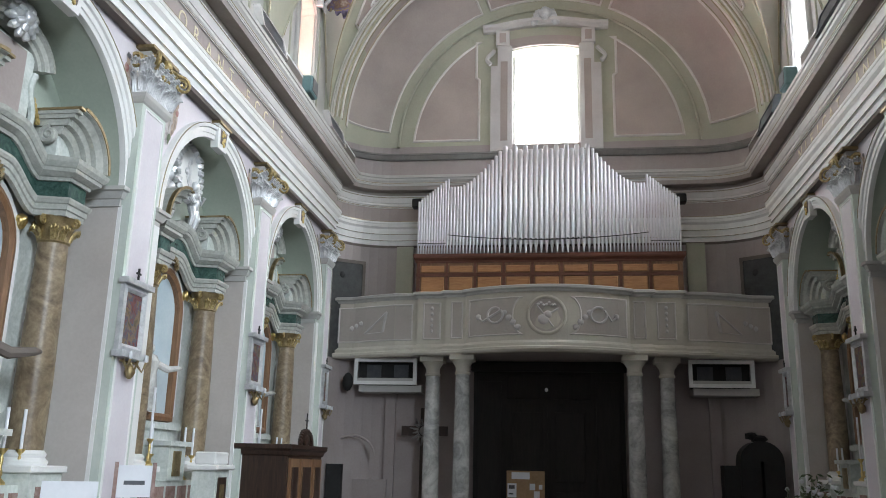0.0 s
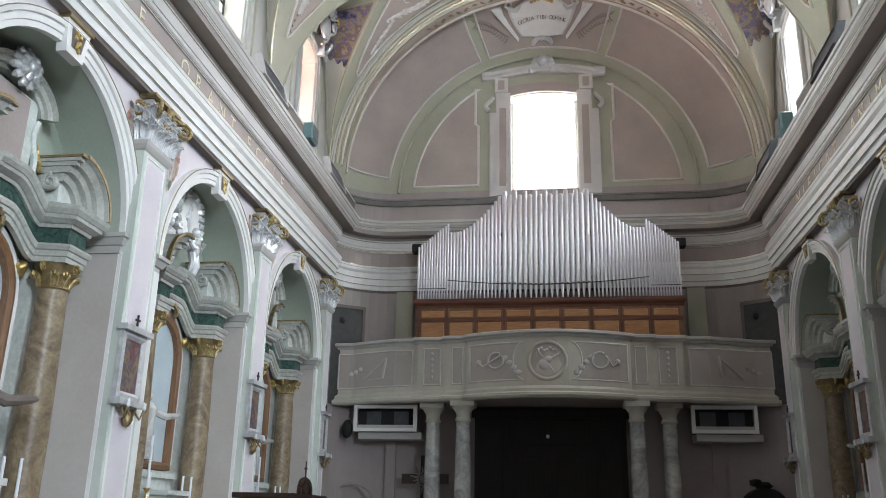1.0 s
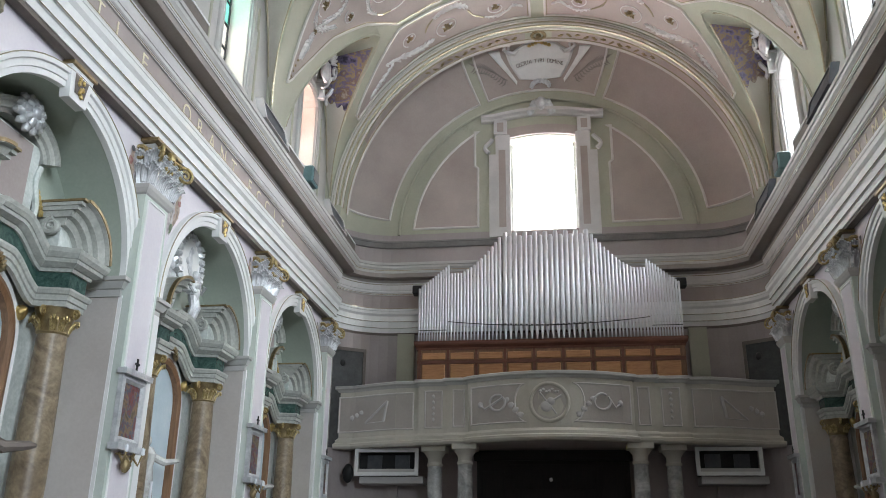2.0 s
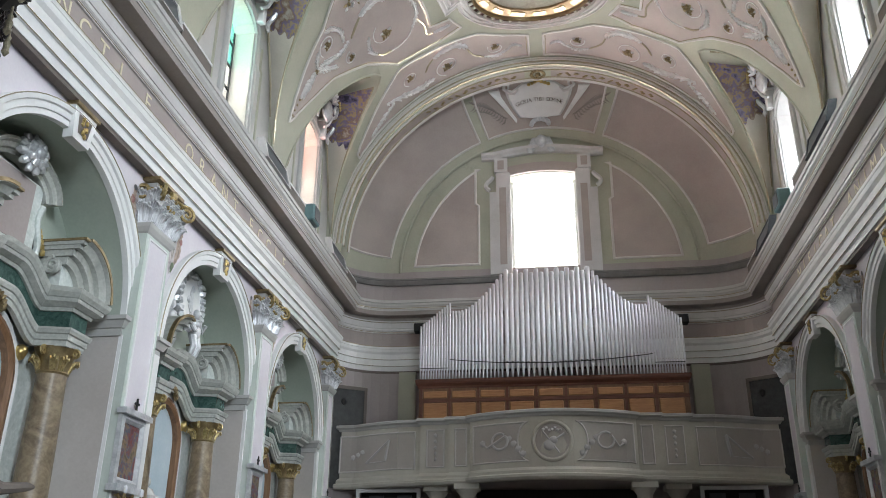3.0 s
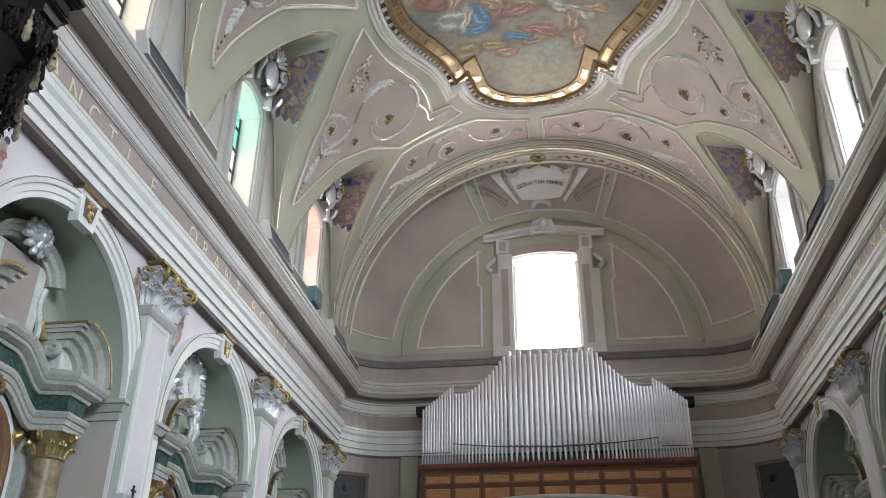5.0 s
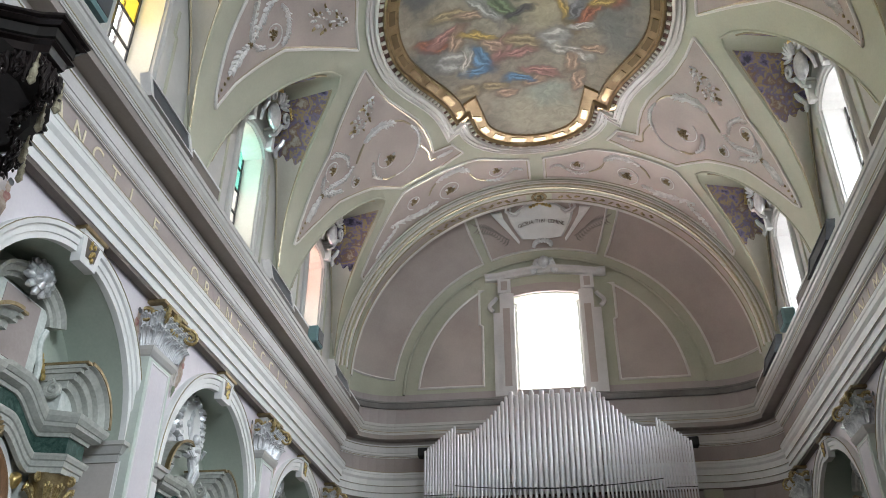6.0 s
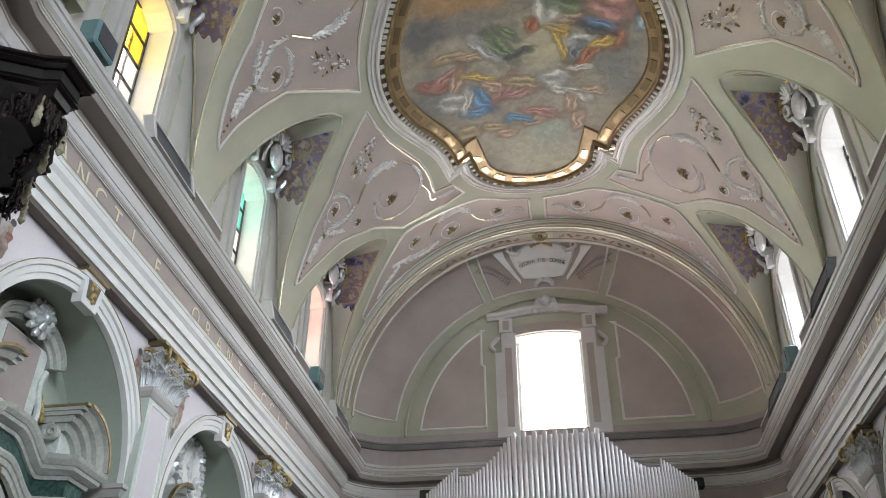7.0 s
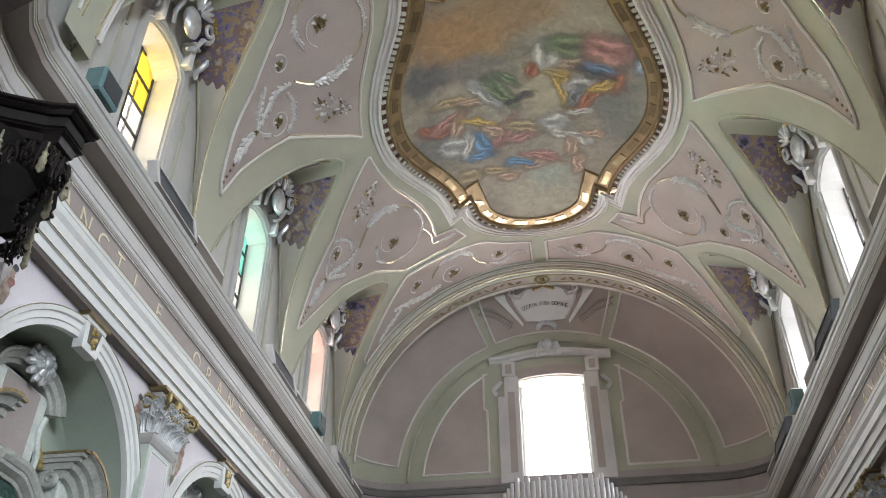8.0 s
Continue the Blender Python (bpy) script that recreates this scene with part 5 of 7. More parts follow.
for e in (-1, 1):
    loop = [(e * 1.72, 9.88), (e * 1.72, 11.55), (e * 1.80, 11.62), (e * 1.80, 12.62)] + [(e * x, z) for x, z in arc(0, 9.55, 3.42, 3.55, 60, 5.4, 16)]
    bm = bmesh.new()
    fill(bm, [loop], to, 0.006)
    structure("trim_lunette_panel", bm, MAUVE, "mauve painted quarter field beside the window", "wall")
    bm = bmesh.new()
    line(bm, loop, 0.036, to, True)
    structure("trim_lunette_fillet", bm, VAULTWHITE, "white fillet round the quarter field", "moulding")

fw = tagged(new("window_7"), "tall facade window with moulded grey stone surround", "window", kind="structure")
fw.matrix_world = pose(0, 20.25, 9.5)
bpy.context.view_layer.update()
for e in (-1, 1):
    part("jamb", boxes((*sorted((e * 0.89, e * 1.24)), 20.13, 20.26, 9.55, 12.45), (*sorted((e * 0.86, e * 0.93)), 20.16, 20.27, 9.55, 12.45), (*sorted((e * 1.22, e * 1.42)), 20.17, 20.26, 9.55, 11.9)), STONETRIM, fw)
    part("jamb_panel", boxes((*sorted((e * 0.98, e * 1.16)), 20.124, 20.14, 9.8, 12.0)), MAUVE, fw)
    ear = bmesh.new()
    tube(ear, [(e * (1.42 + 0.10 * math.sin(k * 0.55)), 20.18, 11.95 + 0.05 * k) for k in range(9)], 0.06, 6)
    part("scroll", ear, STONETRIM, fw, smooth=True)
    part("block", boxes((*sorted((e * 0.93, e * 1.28)), 20.08, 20.26, 12.45, 12.86)), STONETRIM, fw)
    part("block_panel", boxes((*sorted((e * 1.02, e * 1.19)), 20.072, 20.1, 12.52, 12.79)), MAUVE, fw)
lint = bmesh.new()
run(lint, arc(0, 8.50, 3.97, 3.97, 103.2, 76.8, 10), [(0, -0.02), (0, 0.08), (0.09, 0.09), (0.10, 0.05), (0.28, 0.05), (0.28, -0.02)], to)
part("lintel", lint, MAUVE, fw, "dusky rose lintel panel")
corn = bmesh.new()
run(corn, [(-1.62, 12.86), (-1.30, 12.86)] + [(-1.3 + 2.6 * k / 12, 12.86 + 0.16 * math.sin(math.pi * k / 12)) for k in range(1, 12)] + [(1.30, 12.86), (1.62, 12.86)], [(0, -0.02), (0, 0.12), (0.05, 0.14), (0.09, 0.22), (0.16, 0.24), (0.18, 0.0)], to)
part("cornice", corn, STONETRIM, fw)
bars = boxes((-0.88, -0.80, 20.62, 20.68, 9.3, 12.8), (0.80, 0.88, 20.62, 20.68, 9.3, 12.8), (-0.06, 0.06, 20.63, 20.67, 11.86, 11.89))
part("casement", bars, WHITE, fw)
part("pane", boxes((-0.88, 0.88, 20.645, 20.652, 9.3, 12.8)), CLEAR, fw).visible_shadow = False
head = bmesh.new()
lump(head, 0, 20.02, 13.28, 0.15, 0.13, 0.18, 3, 0.15)
for e in (-1, 1):
    for k in range(4):
        lump(head, e * (0.17 + 0.035 * k), 20.08, 13.34 - 0.09 * k, 0.10, 0.06, 0.10, 2, 0.5)
tagged(link("winged_head_relief", head, SILVER, None, True), "pale stucco winged head over the window", "relief")

# cartouche with the inscription
cart = thing("inscription_cartouche", cove(90, 0.7, 0.0), "white stucco cartouche lettered on the cove", "cartouche")
shield = [(-10.6, 0.27), (-8.6, 0.33), (-7.0, 0.29), (-5.2, 0.24), (-2.4, 0.21), (0, 0.20), (2.4, 0.21), (5.2, 0.24), (7.0, 0.29), (8.6, 0.33), (10.6, 0.27), (10.2, 0.44), (9.0, 0.58), (7.4, 0.70), (3.6, 0.72), (0, 0.73), (-3.6, 0.72), (-7.4, 0.70), (-9.0, 0.58), (-10.2, 0.44)]
bm = bmesh.new()
ring = [bm.verts.new(cove(90 - u * 0.92, v, 0.085)) for u, v in shield]
ring0 = [bm.verts.new(cove(90 - u, v, 0.0)) for u, v in shield]
c = bm.verts.new(cove(90, 0.47, 0.095))
for i in range(len(ring)):
    j = (i + 1) % len(ring)
    bm.faces.new((c, ring[i], ring[j]))
    bm.faces.new((ring[i], ring0[i], ring0[j], ring[j]))
part("plate", bm, WHITE, cart)
for e in (-1, 1):
    bm = bmesh.new()
    tube(bm, [cove(90 + e * u, v, 0.11) for u, v in ((6.4, 0.30), (7.8, 0.36), (9.6, 0.33), (10.9, 0.24), (10.2, 0.17), (9.2, 0.20), (9.4, 0.26))], [0.02, 0.035, 0.045, 0.045, 0.04, 0.035, 0.03], 7)
    part("scroll", bm, STONETRIM, cart, smooth=True)
    bm = bmesh.new()
    blade = ((12.2, 0.26), (15.6, 0.24), (14.6, 0.34), (13.4, 0.44), (11.4, 0.58), (8.6, 0.76), (8.2, 0.72), (10.4, 0.54), (12.0, 0.38))
    lo = [bm.verts.new(cove(90 + e * u, v, 0.0)) for u, v in blade]
    hi = [bm.verts.new(cove(90 + e * u, v, 0.07)) for u, v in blade]
    bm.faces.new(hi)
    for k in range(len(blade)):
        bm.faces.new((lo[k], lo[(k + 1) % len(blade)], hi[(k + 1) % len(blade)], hi[k]))
    part("blade", bm, WHITE, cart, "white side blade")
    bm = bmesh.new()
    tube(bm, [cove(90 + e * (11.5 + 1.3 * k), 0.68 - 0.045 * k, 0.015) for k in range(8)], 0.012, 5)
    for k in range(26):
        f = k / 25
        u0, v0 = 11.5 + 9.0 * f, 0.68 - 0.31 * f
        w = (1 if k % 2 else -1) * (0.05 + 0.06 * math.sin(k * 1.7) ** 2)
        tube(bm, [cove(90 + e * u0, v0, 0.012), cove(90 + e * (u0 + 1.0), v0 + w * 0.5, 0.03), cove(90 + e * (u0 + 2.2), v0 + w - 0.04, 0.015)], [0.008, 0.022, 0.005], 5)
    part("spray", bm, SOFFIT, cart, "taupe leaf spray")
bm = bmesh.new()
for k in range(9):
    a = radians(-80 + 20 * k)
    lump(bm, *cove(90 - 3.2 * math.sin(a), 0.82 - 0.07 * math.cos(a), 0.10), 0.07, 0.06, 0.09, 1, 0.3)
part("shell", bm, SILVER, cart, smooth=True)
bm = bmesh.new()
for k in range(7):
    lump(bm, *cove(90 - 3 + k, 0.19 + 0.02 * abs(k - 3), 0.10), 0.06, 0.05, 0.05, 1, 0.4)
part("crown", bm, GOLD, cart)


def lettering(name, text, size, matrix, material, parent=None, depth=0.006, spacing=1.0):
    cu = bpy.data.curves.new(name, "FONT")
    cu.body, cu.size, cu.extrude, cu.align_x, cu.space_character = text, size, depth, "CENTER", spacing
    cu.materials.append(material)
    ob = new(name, cu)
    ob.matrix_world = matrix
    if parent:
        ob.parent = parent
        ob.matrix_parent_inverse = parent.matrix_world.inverted()
    return ob


text = "GLORIA TIBI DOMINE"
for k, ch in enumerate(text):
    if ch == " ":
        continue
    u, v = 90 - (k - 8.5) * 0.86, 0.47 + 0.0016 * (k - 8.5) ** 2 * 0.35
    p, pr, pu = Vector(cove(u, v, 0.125)), Vector(cove(u - 0.2, v, 0.125)), Vector(cove(u, v - 0.02, 0.125))
    right, up = (pr - p).normalized(), (pu - p).normalized()
    out = right.cross(up).normalized()
    up = out.cross(right)
    m = Matrix((right, up, out)).transposed().to_4x4()
    m.translation = p - up * 0.06
    lettering("letter", ch, 0.145, m, BROWNTRIM, cart, 0.004)

# frieze inscriptions
LET = surface("faded_gilt_paint", (0.74, 0.66, 0.48), (0.82, 0.76, 0.60), 8)


def frieze_text(s, text, y_first, step):
    for k, ch in enumerate(text):
        m = pose(s * (FACE - 0.008), y_first + k * step, 7.755, 90, 0, 90 * -s)
        tagged(lettering("frieze_letter", ch, 0.36, m, LET, None, 0.003), "faded gilt capital letter on the frieze", "letter", "frieze letters", "structure")


frieze_text(-1, "ANCTI", 6.53, 0.43)
frieze_text(-1, "E", 8.98, 0.43)
frieze_text(-1, "ORANT", 10.32, 0.465)
frieze_text(-1, "ECCLE", 12.95, 0.46)
frieze_text(1, "NIFICAT", 16.5, -0.395)
frieze_text(1, "ANIMA", 13.16, -0.40)

# ---- gallery ----
def gallery_plan():
    side = [(-5.05, 19.55), (-4.6, 19.52), (-4.0, 19.25), (-3.5, 19.08), (-2.95, 19.05)]
    block = [(-2.95, 18.90), (-2.28, 18.90), (-2.28, 18.77), (-1.80, 18.77)]
    bow = [(-1.80, 18.66)] + [(-1.8 + 3.6 * k / 16, 18.66 - 0.55 * math.sin(math.pi * k / 16) ** 0.8) for k in range(1, 16)] + [(1.80, 18.66)]
    left = side + block
    return left + bow + [(-x, y) for x, y in left[::-1]]


GP = gallery_plan()
gallery = thing("gallery", (0, 19.5, 4.17), "cream and mauve organ gallery with moulded parapet", "gallery")
bm = bmesh.new()
run(bm, GP, [(0.12, 4.25), (0.0, 4.25), (0.0, 5.50), (0.12, 5.50)], plan_map())
part("parapet", bm, CREAM, gallery)
bm = bmesh.new()
run(bm, GP, [(0.15, 5.48), (-0.03, 5.48), (-0.05, 5.53), (-0.10, 5.56), (-0.10, 5.61), (-0.06, 5.63), (0.18, 5.63)], plan_map())
part("handrail", bm, GREYTRIM, gallery)
bm = bmesh.new()
run(bm, GP, [(0.12, 4.17), (-0.06, 4.17), (-0.10, 4.22), (-0.10, 4.27), (-0.05, 4.30), (-0.05, 4.36), (-0.02, 4.40), (0.0, 4.42)], plan_map())
part("plinth", bm, CREAM, gallery)
bm = bmesh.new()
fill(bm, [GP + [(5.2, 20.45), (-5.2, 20.45)]], plan_map(), 4.175)
part("underside", bm, SHADEWALL, gallery)


def parapet_at(x0, x1, n=12, out=0.012):
    """Plan points of the parapet's front between two abscissae, a little proud of it."""
    pts = []
    for k in range(n + 1):
        x = x0 + (x1 - x0) * k / n
        for p, q in zip(GP, GP[1:]):
            if q[0] - p[0] > 1e-6 and p[0] - 1e-9 <= x <= q[0] + 1e-9:
                pts.append((x, p[1] + (q[1] - p[1]) * (x - p[0]) / (q[0] - p[0]) - out))
                break
    return pts


def along(x0, x1, n=24, out=0.0):
    """Places on the parapet: u across, v up, h out."""
    pts = parapet_at(x0, x1, n, out)

    def to(u, v, h):
        y = np.interp(u, [p[0] for p in pts], [p[1] for p in pts])
        return (u, float(y) - h, v)
    return to


def parapet_field(x0, x1, z0=4.55, z1=5.36, loop=None, name="field"):
    to = along(x0 - 0.01, x1 + 0.01)
    bm = bmesh.new()
    if loop is None:
        rows(bm, [(z0, x0, x1), (z1, x0, x1)], to, 14, 0.004)
        n = 14
        loop = [(x0 + (x1 - x0) * k / n, z0) for k in range(n + 1)] + [(x1 - (x1 - x0) * k / n, z1) for k in range(n + 1)]
    else:
        levels = np.linspace(z0, z1, 13)
        rows(bm, [(float(z), math.copysign(0.50 + 0.24 * math.sqrt(max(0, 1 - ((z - 4.955) / 0.41) ** 2)), x0 + x1), math.copysign(1.72, x0 + x1)) for z in levels], to, 12, 0.004)
    part(name, bm, PARAPET, gallery, "pale taupe sunk field")
    bm = bmesh.new()
    line(bm, loop, 0.022, to, True)
    part("fillet", bm, VAULTWHITE, gallery, "white fillet with gilt edge")


for e in (-1, 1):
    xs = sorted((e * 4.95, e * 3.10))
    parapet_field(*xs)
    parapet_field(*sorted((e * 2.80, e * 2.42)))
    parapet_field(*sorted((e * 2.14, e * 1.90)))
    # big fields beside the medallion, their inner edge hollowed
    hollow = [(e * (0.50 + 0.24 * math.cos(radians(a))), 4.955 + 0.41 * math.sin(radians(a))) for a in range(-80, 81, 16)]
    n = 8
    parapet_field(*sorted((e * 0.5, e * 1.72)), loop=[(e * (0.54 + 1.18 * k / n), 4.55) for k in range(n + 1)] + [(e * (1.72 - 1.18 * k / n), 5.36) for k in range(n + 1)] + hollow[::-1])
    # reliefs: horns and ribbons, harp, scroll of music, bead drops
    to = along(*sorted((e * 0.3, e * 1.78)))
    bm = bmesh.new()
    tube(bm, [to(e * 1.12 + 0.17 * math.cos(a), 4.98 + 0.17 * math.sin(a), 0.03) for a in np.linspace(1.0, 7.0, 22)] + [to(e * 1.40, 4.86, 0.03), to(e * 1.48, 4.93, 0.04)], 0.026, 6)
    lump(bm, *to(e * 1.50, 4.96, 0.03), 0.06, 0.04, 0.07, 2)
    part("horn_relief", bm, STONETRIM, gallery, "white hunting-horn relief", True)
    bm = bmesh.new()
    for k in range(4):
        c = (e * (0.62 + 0.10 * k), 4.70 + 0.11 * k)
        lump(bm, *to(c[0], c[1], 0.012), 0.075, 0.02, 0.06, 2, 0.5)
    part("ribbon_relief", bm, STONETRIM, gallery, "white ribbon relief", True)
    to = along(*xs)
    bm = bmesh.new()
    tube(bm, [to(e * 3.72, 5.20, 0.03), to(e * 3.80, 4.74, 0.03)], 0.035, 6)
    tube(bm, [to(e * 3.72, 5.20, 0.03), to(e * 4.28, 4.72, 0.03)], 0.022, 6)
    tube(bm, [to(e * 3.80, 4.74, 0.02), to(e * 4.28, 4.72, 0.02)], 0.010, 5)
    part("harp_relief", bm, STONETRIM, gallery, "white harp relief", True)
    bm = bmesh.new()
    for k in range(3):
        lump(bm, *to(e * (4.38 + 0.12 * k), 4.98 - 0.05 * k, 0.01), 0.07, 0.02, 0.06, 1, 0.3)
    part("music_sheet_relief", bm, STONETRIM, gallery, "white music-sheet relief")
    to = along(*sorted((e * 2.40, e * 2.82)))
    bm = bmesh.new()
    for k in range(5):
        lump(bm, *to(e * 2.61, 5.24 - 0.13 * k, 0.015), 0.045 - 0.003 * k, 0.025, 0.05, 1, 0.3)
    part("bead_drop_relief", bm, STONETRIM, gallery, "white bead-drop relief", True)
to = along(-0.6, 0.6)
bm = bmesh.new()
line(bm, [(0.40 * math.cos(a), 4.955 + 0.40 * math.sin(a)) for a in np.linspace(0, 2 * math.pi, 40, endpoint=False)], 0.045, to, True)
part("medallion_ring", bm, CREAM, gallery, smooth=True)
bm = bmesh.new()
fill(bm, [[(0.37 * math.cos(a), 4.955 + 0.37 * math.sin(a)) for a in np.linspace(0, 2 * math.pi, 32, endpoint=False)]], to, 0.006)
part("medallion_field", bm, PARAPET, gallery)
bm = bmesh.new()
lump(bm, *to(-0.06, 4.86, 0.03), 0.13, 0.04, 0.12, 2)
lump(bm, *to(0.03, 4.96, 0.03), 0.09, 0.04, 0.09, 2)
tube(bm, [to(0.0, 4.93, 0.04), to(0.26, 5.10, 0.04)], 0.022, 6)
tube(bm, [to(-0.20, 5.16, 0.04), to(0.14, 4.70, 0.04)], 0.020, 6)
for k in range(7):
    lump(bm, *to(-0.18 + 0.06 * k, 5.19 + 0.03 * math.sin(k * 2), 0.03), 0.04, 0.03, 0.035, 1, 0.4)
part("lute_relief", bm, STONETRIM, gallery, "white lute and pipes relief", True)

for x, y in ((-1.89, 18.95), (1.89, 18.95), (-2.62, 19.32), (2.62, 19.32)):
    col = thing("marble_column", (x, y, 0), "grey veined marble column carrying the gallery", "column", "gallery columns")
    part("shaft", lathe(bmesh.new(), [(0.185, 0.28), (0.185, 1.4), (0.178, 2.4), (0.155, 3.72), (0.155, 3.74)], x, y, 32), GREYMARBLE, col, smooth=True)
    part("base", lathe(boxes((x - 0.25, x + 0.25, y - 0.25, y + 0.25, 0, 0.12)), [(0.24, 0.12), (0.25, 0.16), (0.21, 0.20), (0.23, 0.24), (0.19, 0.285)], x, y, 32), GREYMARBLE, col, smooth=True)
    part("capital", lathe(boxes((x - 0.27, x + 0.27, y - 0.27, y + 0.27, 4.06, 4.172)), [(0.157, 3.74), (0.175, 3.76), (0.175, 3.80), (0.155, 3.82), (0.16, 3.92), (0.20, 3.98), (0.25, 4.06)], x, y, 32), CREAM, col, smooth=True)

# fan-coil units hung under the gallery
for x0, x1 in ((-4.50, -3.02), (3.11, 4.52)):
    ac = thing("air_conditioner", ((x0 + x1) / 2, 19.45, 4.1), "white framed air vent hung under the gallery", "air conditioner", "air conditioners")
    z0, z1, y = 3.56, 4.165, 19.42
    part("frame", boxes((x0, x1, y, y + 0.08, z1 - 0.08, z1), (x0, x1, y, y + 0.08, z0, z0 + 0.08), (x0, x0 + 0.08, y, y + 0.08, z0 + 0.08, z1 - 0.08), (x1 - 0.08, x1, y, y + 0.08, z0 + 0.08, z1 - 0.08)), WHITE, ac)
    part("tray", boxes((x0 + 0.08, x1 - 0.08, y + 0.02, y + 0.30, z0 + 0.08, z0 + 0.15)), GREYTRIM, ac)
    part("housing", boxes((x0 + 0.1, x1 + 0.1, y + 0.12, 20.15, z0 - 0.16, z0 - 0.01)), GREYTRIM, ac)
    part("back", boxes((x0 + 0.05, x1 - 0.05, y + 0.32, y + 0.36, z0, z1)), BLACK, ac)
    for k in (0.28, 0.72):
        xm = x0 + (x1 - x0) * k
        part("fan", boxes((xm - 0.17, xm + 0.17, y + 0.28, y + 0.31, z0 + 0.16, z1 - 0.12)), GRILLE, ac)

# entrance vestibule of dark wood under the gallery
vest = thing("vestibule", (0, 20.0, 0), "dark stained wooden entrance vestibule with double doors", "vestibule")
part("body", boxes((-1.72, 1.72, 19.85, 20.38, 0, 4.16)), BLACKWOOD, vest)
part("cornice", boxes((-1.78, 1.78, 19.74, 19.9, 3.92, 4.10)), BLACKWOOD, vest)
for e in (-1, 1):
    d = part("door", boxes((*sorted((e * 0.02, e * 0.95)), 19.81, 19.86, 0.05, 3.2)), BLACKWOOD, vest)
    for z0, z1 in ((0.25, 1.25), (1.45, 3.0)):
        part("panel", boxes((*sorted((e * 0.15, e * 0.82)), 19.785, 19.815, z0, z1), bevel=0.012), BLACKWOOD, d)
    part("side_panel", boxes((*sorted((e * 1.08, e * 1.62)), 19.82, 19.86, 0.3, 3.7), bevel=0.01), BLACKWOOD, vest)
part("top_panel", boxes((-0.95, 0.95, 19.82, 19.86, 3.3, 3.85), bevel=0.01), BLACKWOOD, vest)
part("lamp", lump(bmesh.new(), -0.04, 19.76, 3.5, 0.04, 0.04, 0.045, 2), WHITE, vest, "small white globe", True)

board = thing("notice_board", (-0.51, 19.5, 0), "brown cork notice board with pinned papers", "notice board")
part("panel", boxes((-0.93, -0.09, 19.50, 19.53, 0.75, 1.69)), CARDBOARD, board)
for x0, x1, z0, z1 in ((-0.82, -0.42, 1.51, 1.66), (-0.91, -0.71, 1.12, 1.42), (-0.42, -0.30, 1.28, 1.42), (-0.33, -0.20, 1.12, 1.26), (-0.22, -0.14, 1.30, 1.40)):
    part("paper", boxes((x0, x1, 19.492, 19.498, z0, z1)), PAPER, board)
part("print", boxes((-0.88, -0.75, 19.488, 19.4915, 1.30, 1.38), (-0.88, -0.78, 19.488, 19.4915, 1.18, 1.21)), GRILLE, board)
for x in (-0.85, -0.17):
    part("leg", boxes((x - 0.02, x + 0.02, 19.53, 19.57, 0, 1.6)), BROWNWOOD, board)

# mission cross with a sunburst
cross = thing("processional_cross", (-2.85, 19.75, 0), "tall dark wooden cross with dull grey sunburst", "cross")
part("upright", boxes((-2.94, -2.76, 19.72, 19.78, 0, 3.05)), DARKWOOD, cross)
part("crossbar", boxes((-3.38, -2.30, 19.722, 19.778, 2.42, 2.64)), DARKWOOD, cross)
bm = bmesh.new()
for k in range(16):
    a = k * math.pi / 8 + 0.2
    r = 0.34 if k % 2 else 0.27
    tube(bm, [(-2.85 + 0.13 * math.cos(a), 19.69, 2.53 + 0.13 * math.sin(a)), (-2.85 + r * math.cos(a), 19.69, 2.53 + r * math.sin(a))], [0.03, 0.012], 5)
lump(bm, -2.85, 19.68, 2.53, 0.11, 0.03, 0.11, 2)
part("sunburst", bm, DARKTRIM, cross, "dull grey sunburst")

# under the gallery: low door, niche outline, bench, speaker, unidentified dark shape built domed
structure("door_1", boxes((-5.05, -4.70, 19.42, 19.62, 0, 1.75)), BLACK, "dark low doorway in the corner", "door")
bm = bmesh.new()
tube(bm, [(-4.55 + 0.55 * math.cos(radians(a)), 19.78 - 0.12 * math.cos(radians(a)), 1.95 + 0.45 * math.sin(radians(a))) for a in range(0, 181, 10)], 0.03, 6)
structure("trim_niche", bm, SHADEWALL, "faint arched moulding over a doorway", "moulding")
structure("trim_dado", boxes((-4.75, -3.76, 20.02, 20.2, 0, 1.42)), SHADEWALL, "plain dado under the gallery", "wall")
for e in (-1, 1):
    structure("trim_strip", boxes((*sorted((e * 3.62, e * 3.86)), 20.1, 20.42, 0, 4.16)), SHADEWALL, "strip on the wall under the gallery, darkened as shade", "wall")
bm = bmesh.new()
lump(bm, -4.66, 19.5, 3.62, 0.13, 0.12, 0.22, 2)
tagged(link("loudspeaker", bm, BLACK, None, True), "black oval loudspeaker on the wall", "loudspeaker")
cab = thing("domed_dark_shape", (4.5, 19.3, 0), "black domed shape, unidentified, in the dark corner", "cabinet")
bm = bmesh.new()
run(bm, [(4.05, 0.0), (4.05, 2.0)] + arc(4.5, 2.0, 0.45, 0.42, 180, 0, 14)[1:-1] + [(4.95, 2.0), (4.95, 0.0)], [(0, 0), (0, 0.5), (-0.42, 0.5), (-0.42, 0)], front_map(19.7))
part("body", bm, BLACK, cab)
part("crest", lump(lump(bmesh.new(), 4.36, 19.4, 2.52, 0.14, 0.08, 0.09, 2, 0.5), 4.5, 19.4, 2.46, 0.18, 0.08, 0.08, 2, 0.5), BLACK, cab)
part("side_box", boxes((3.72, 4.04, 19.25, 19.7, 0, 1.9)), BLACK, cab)

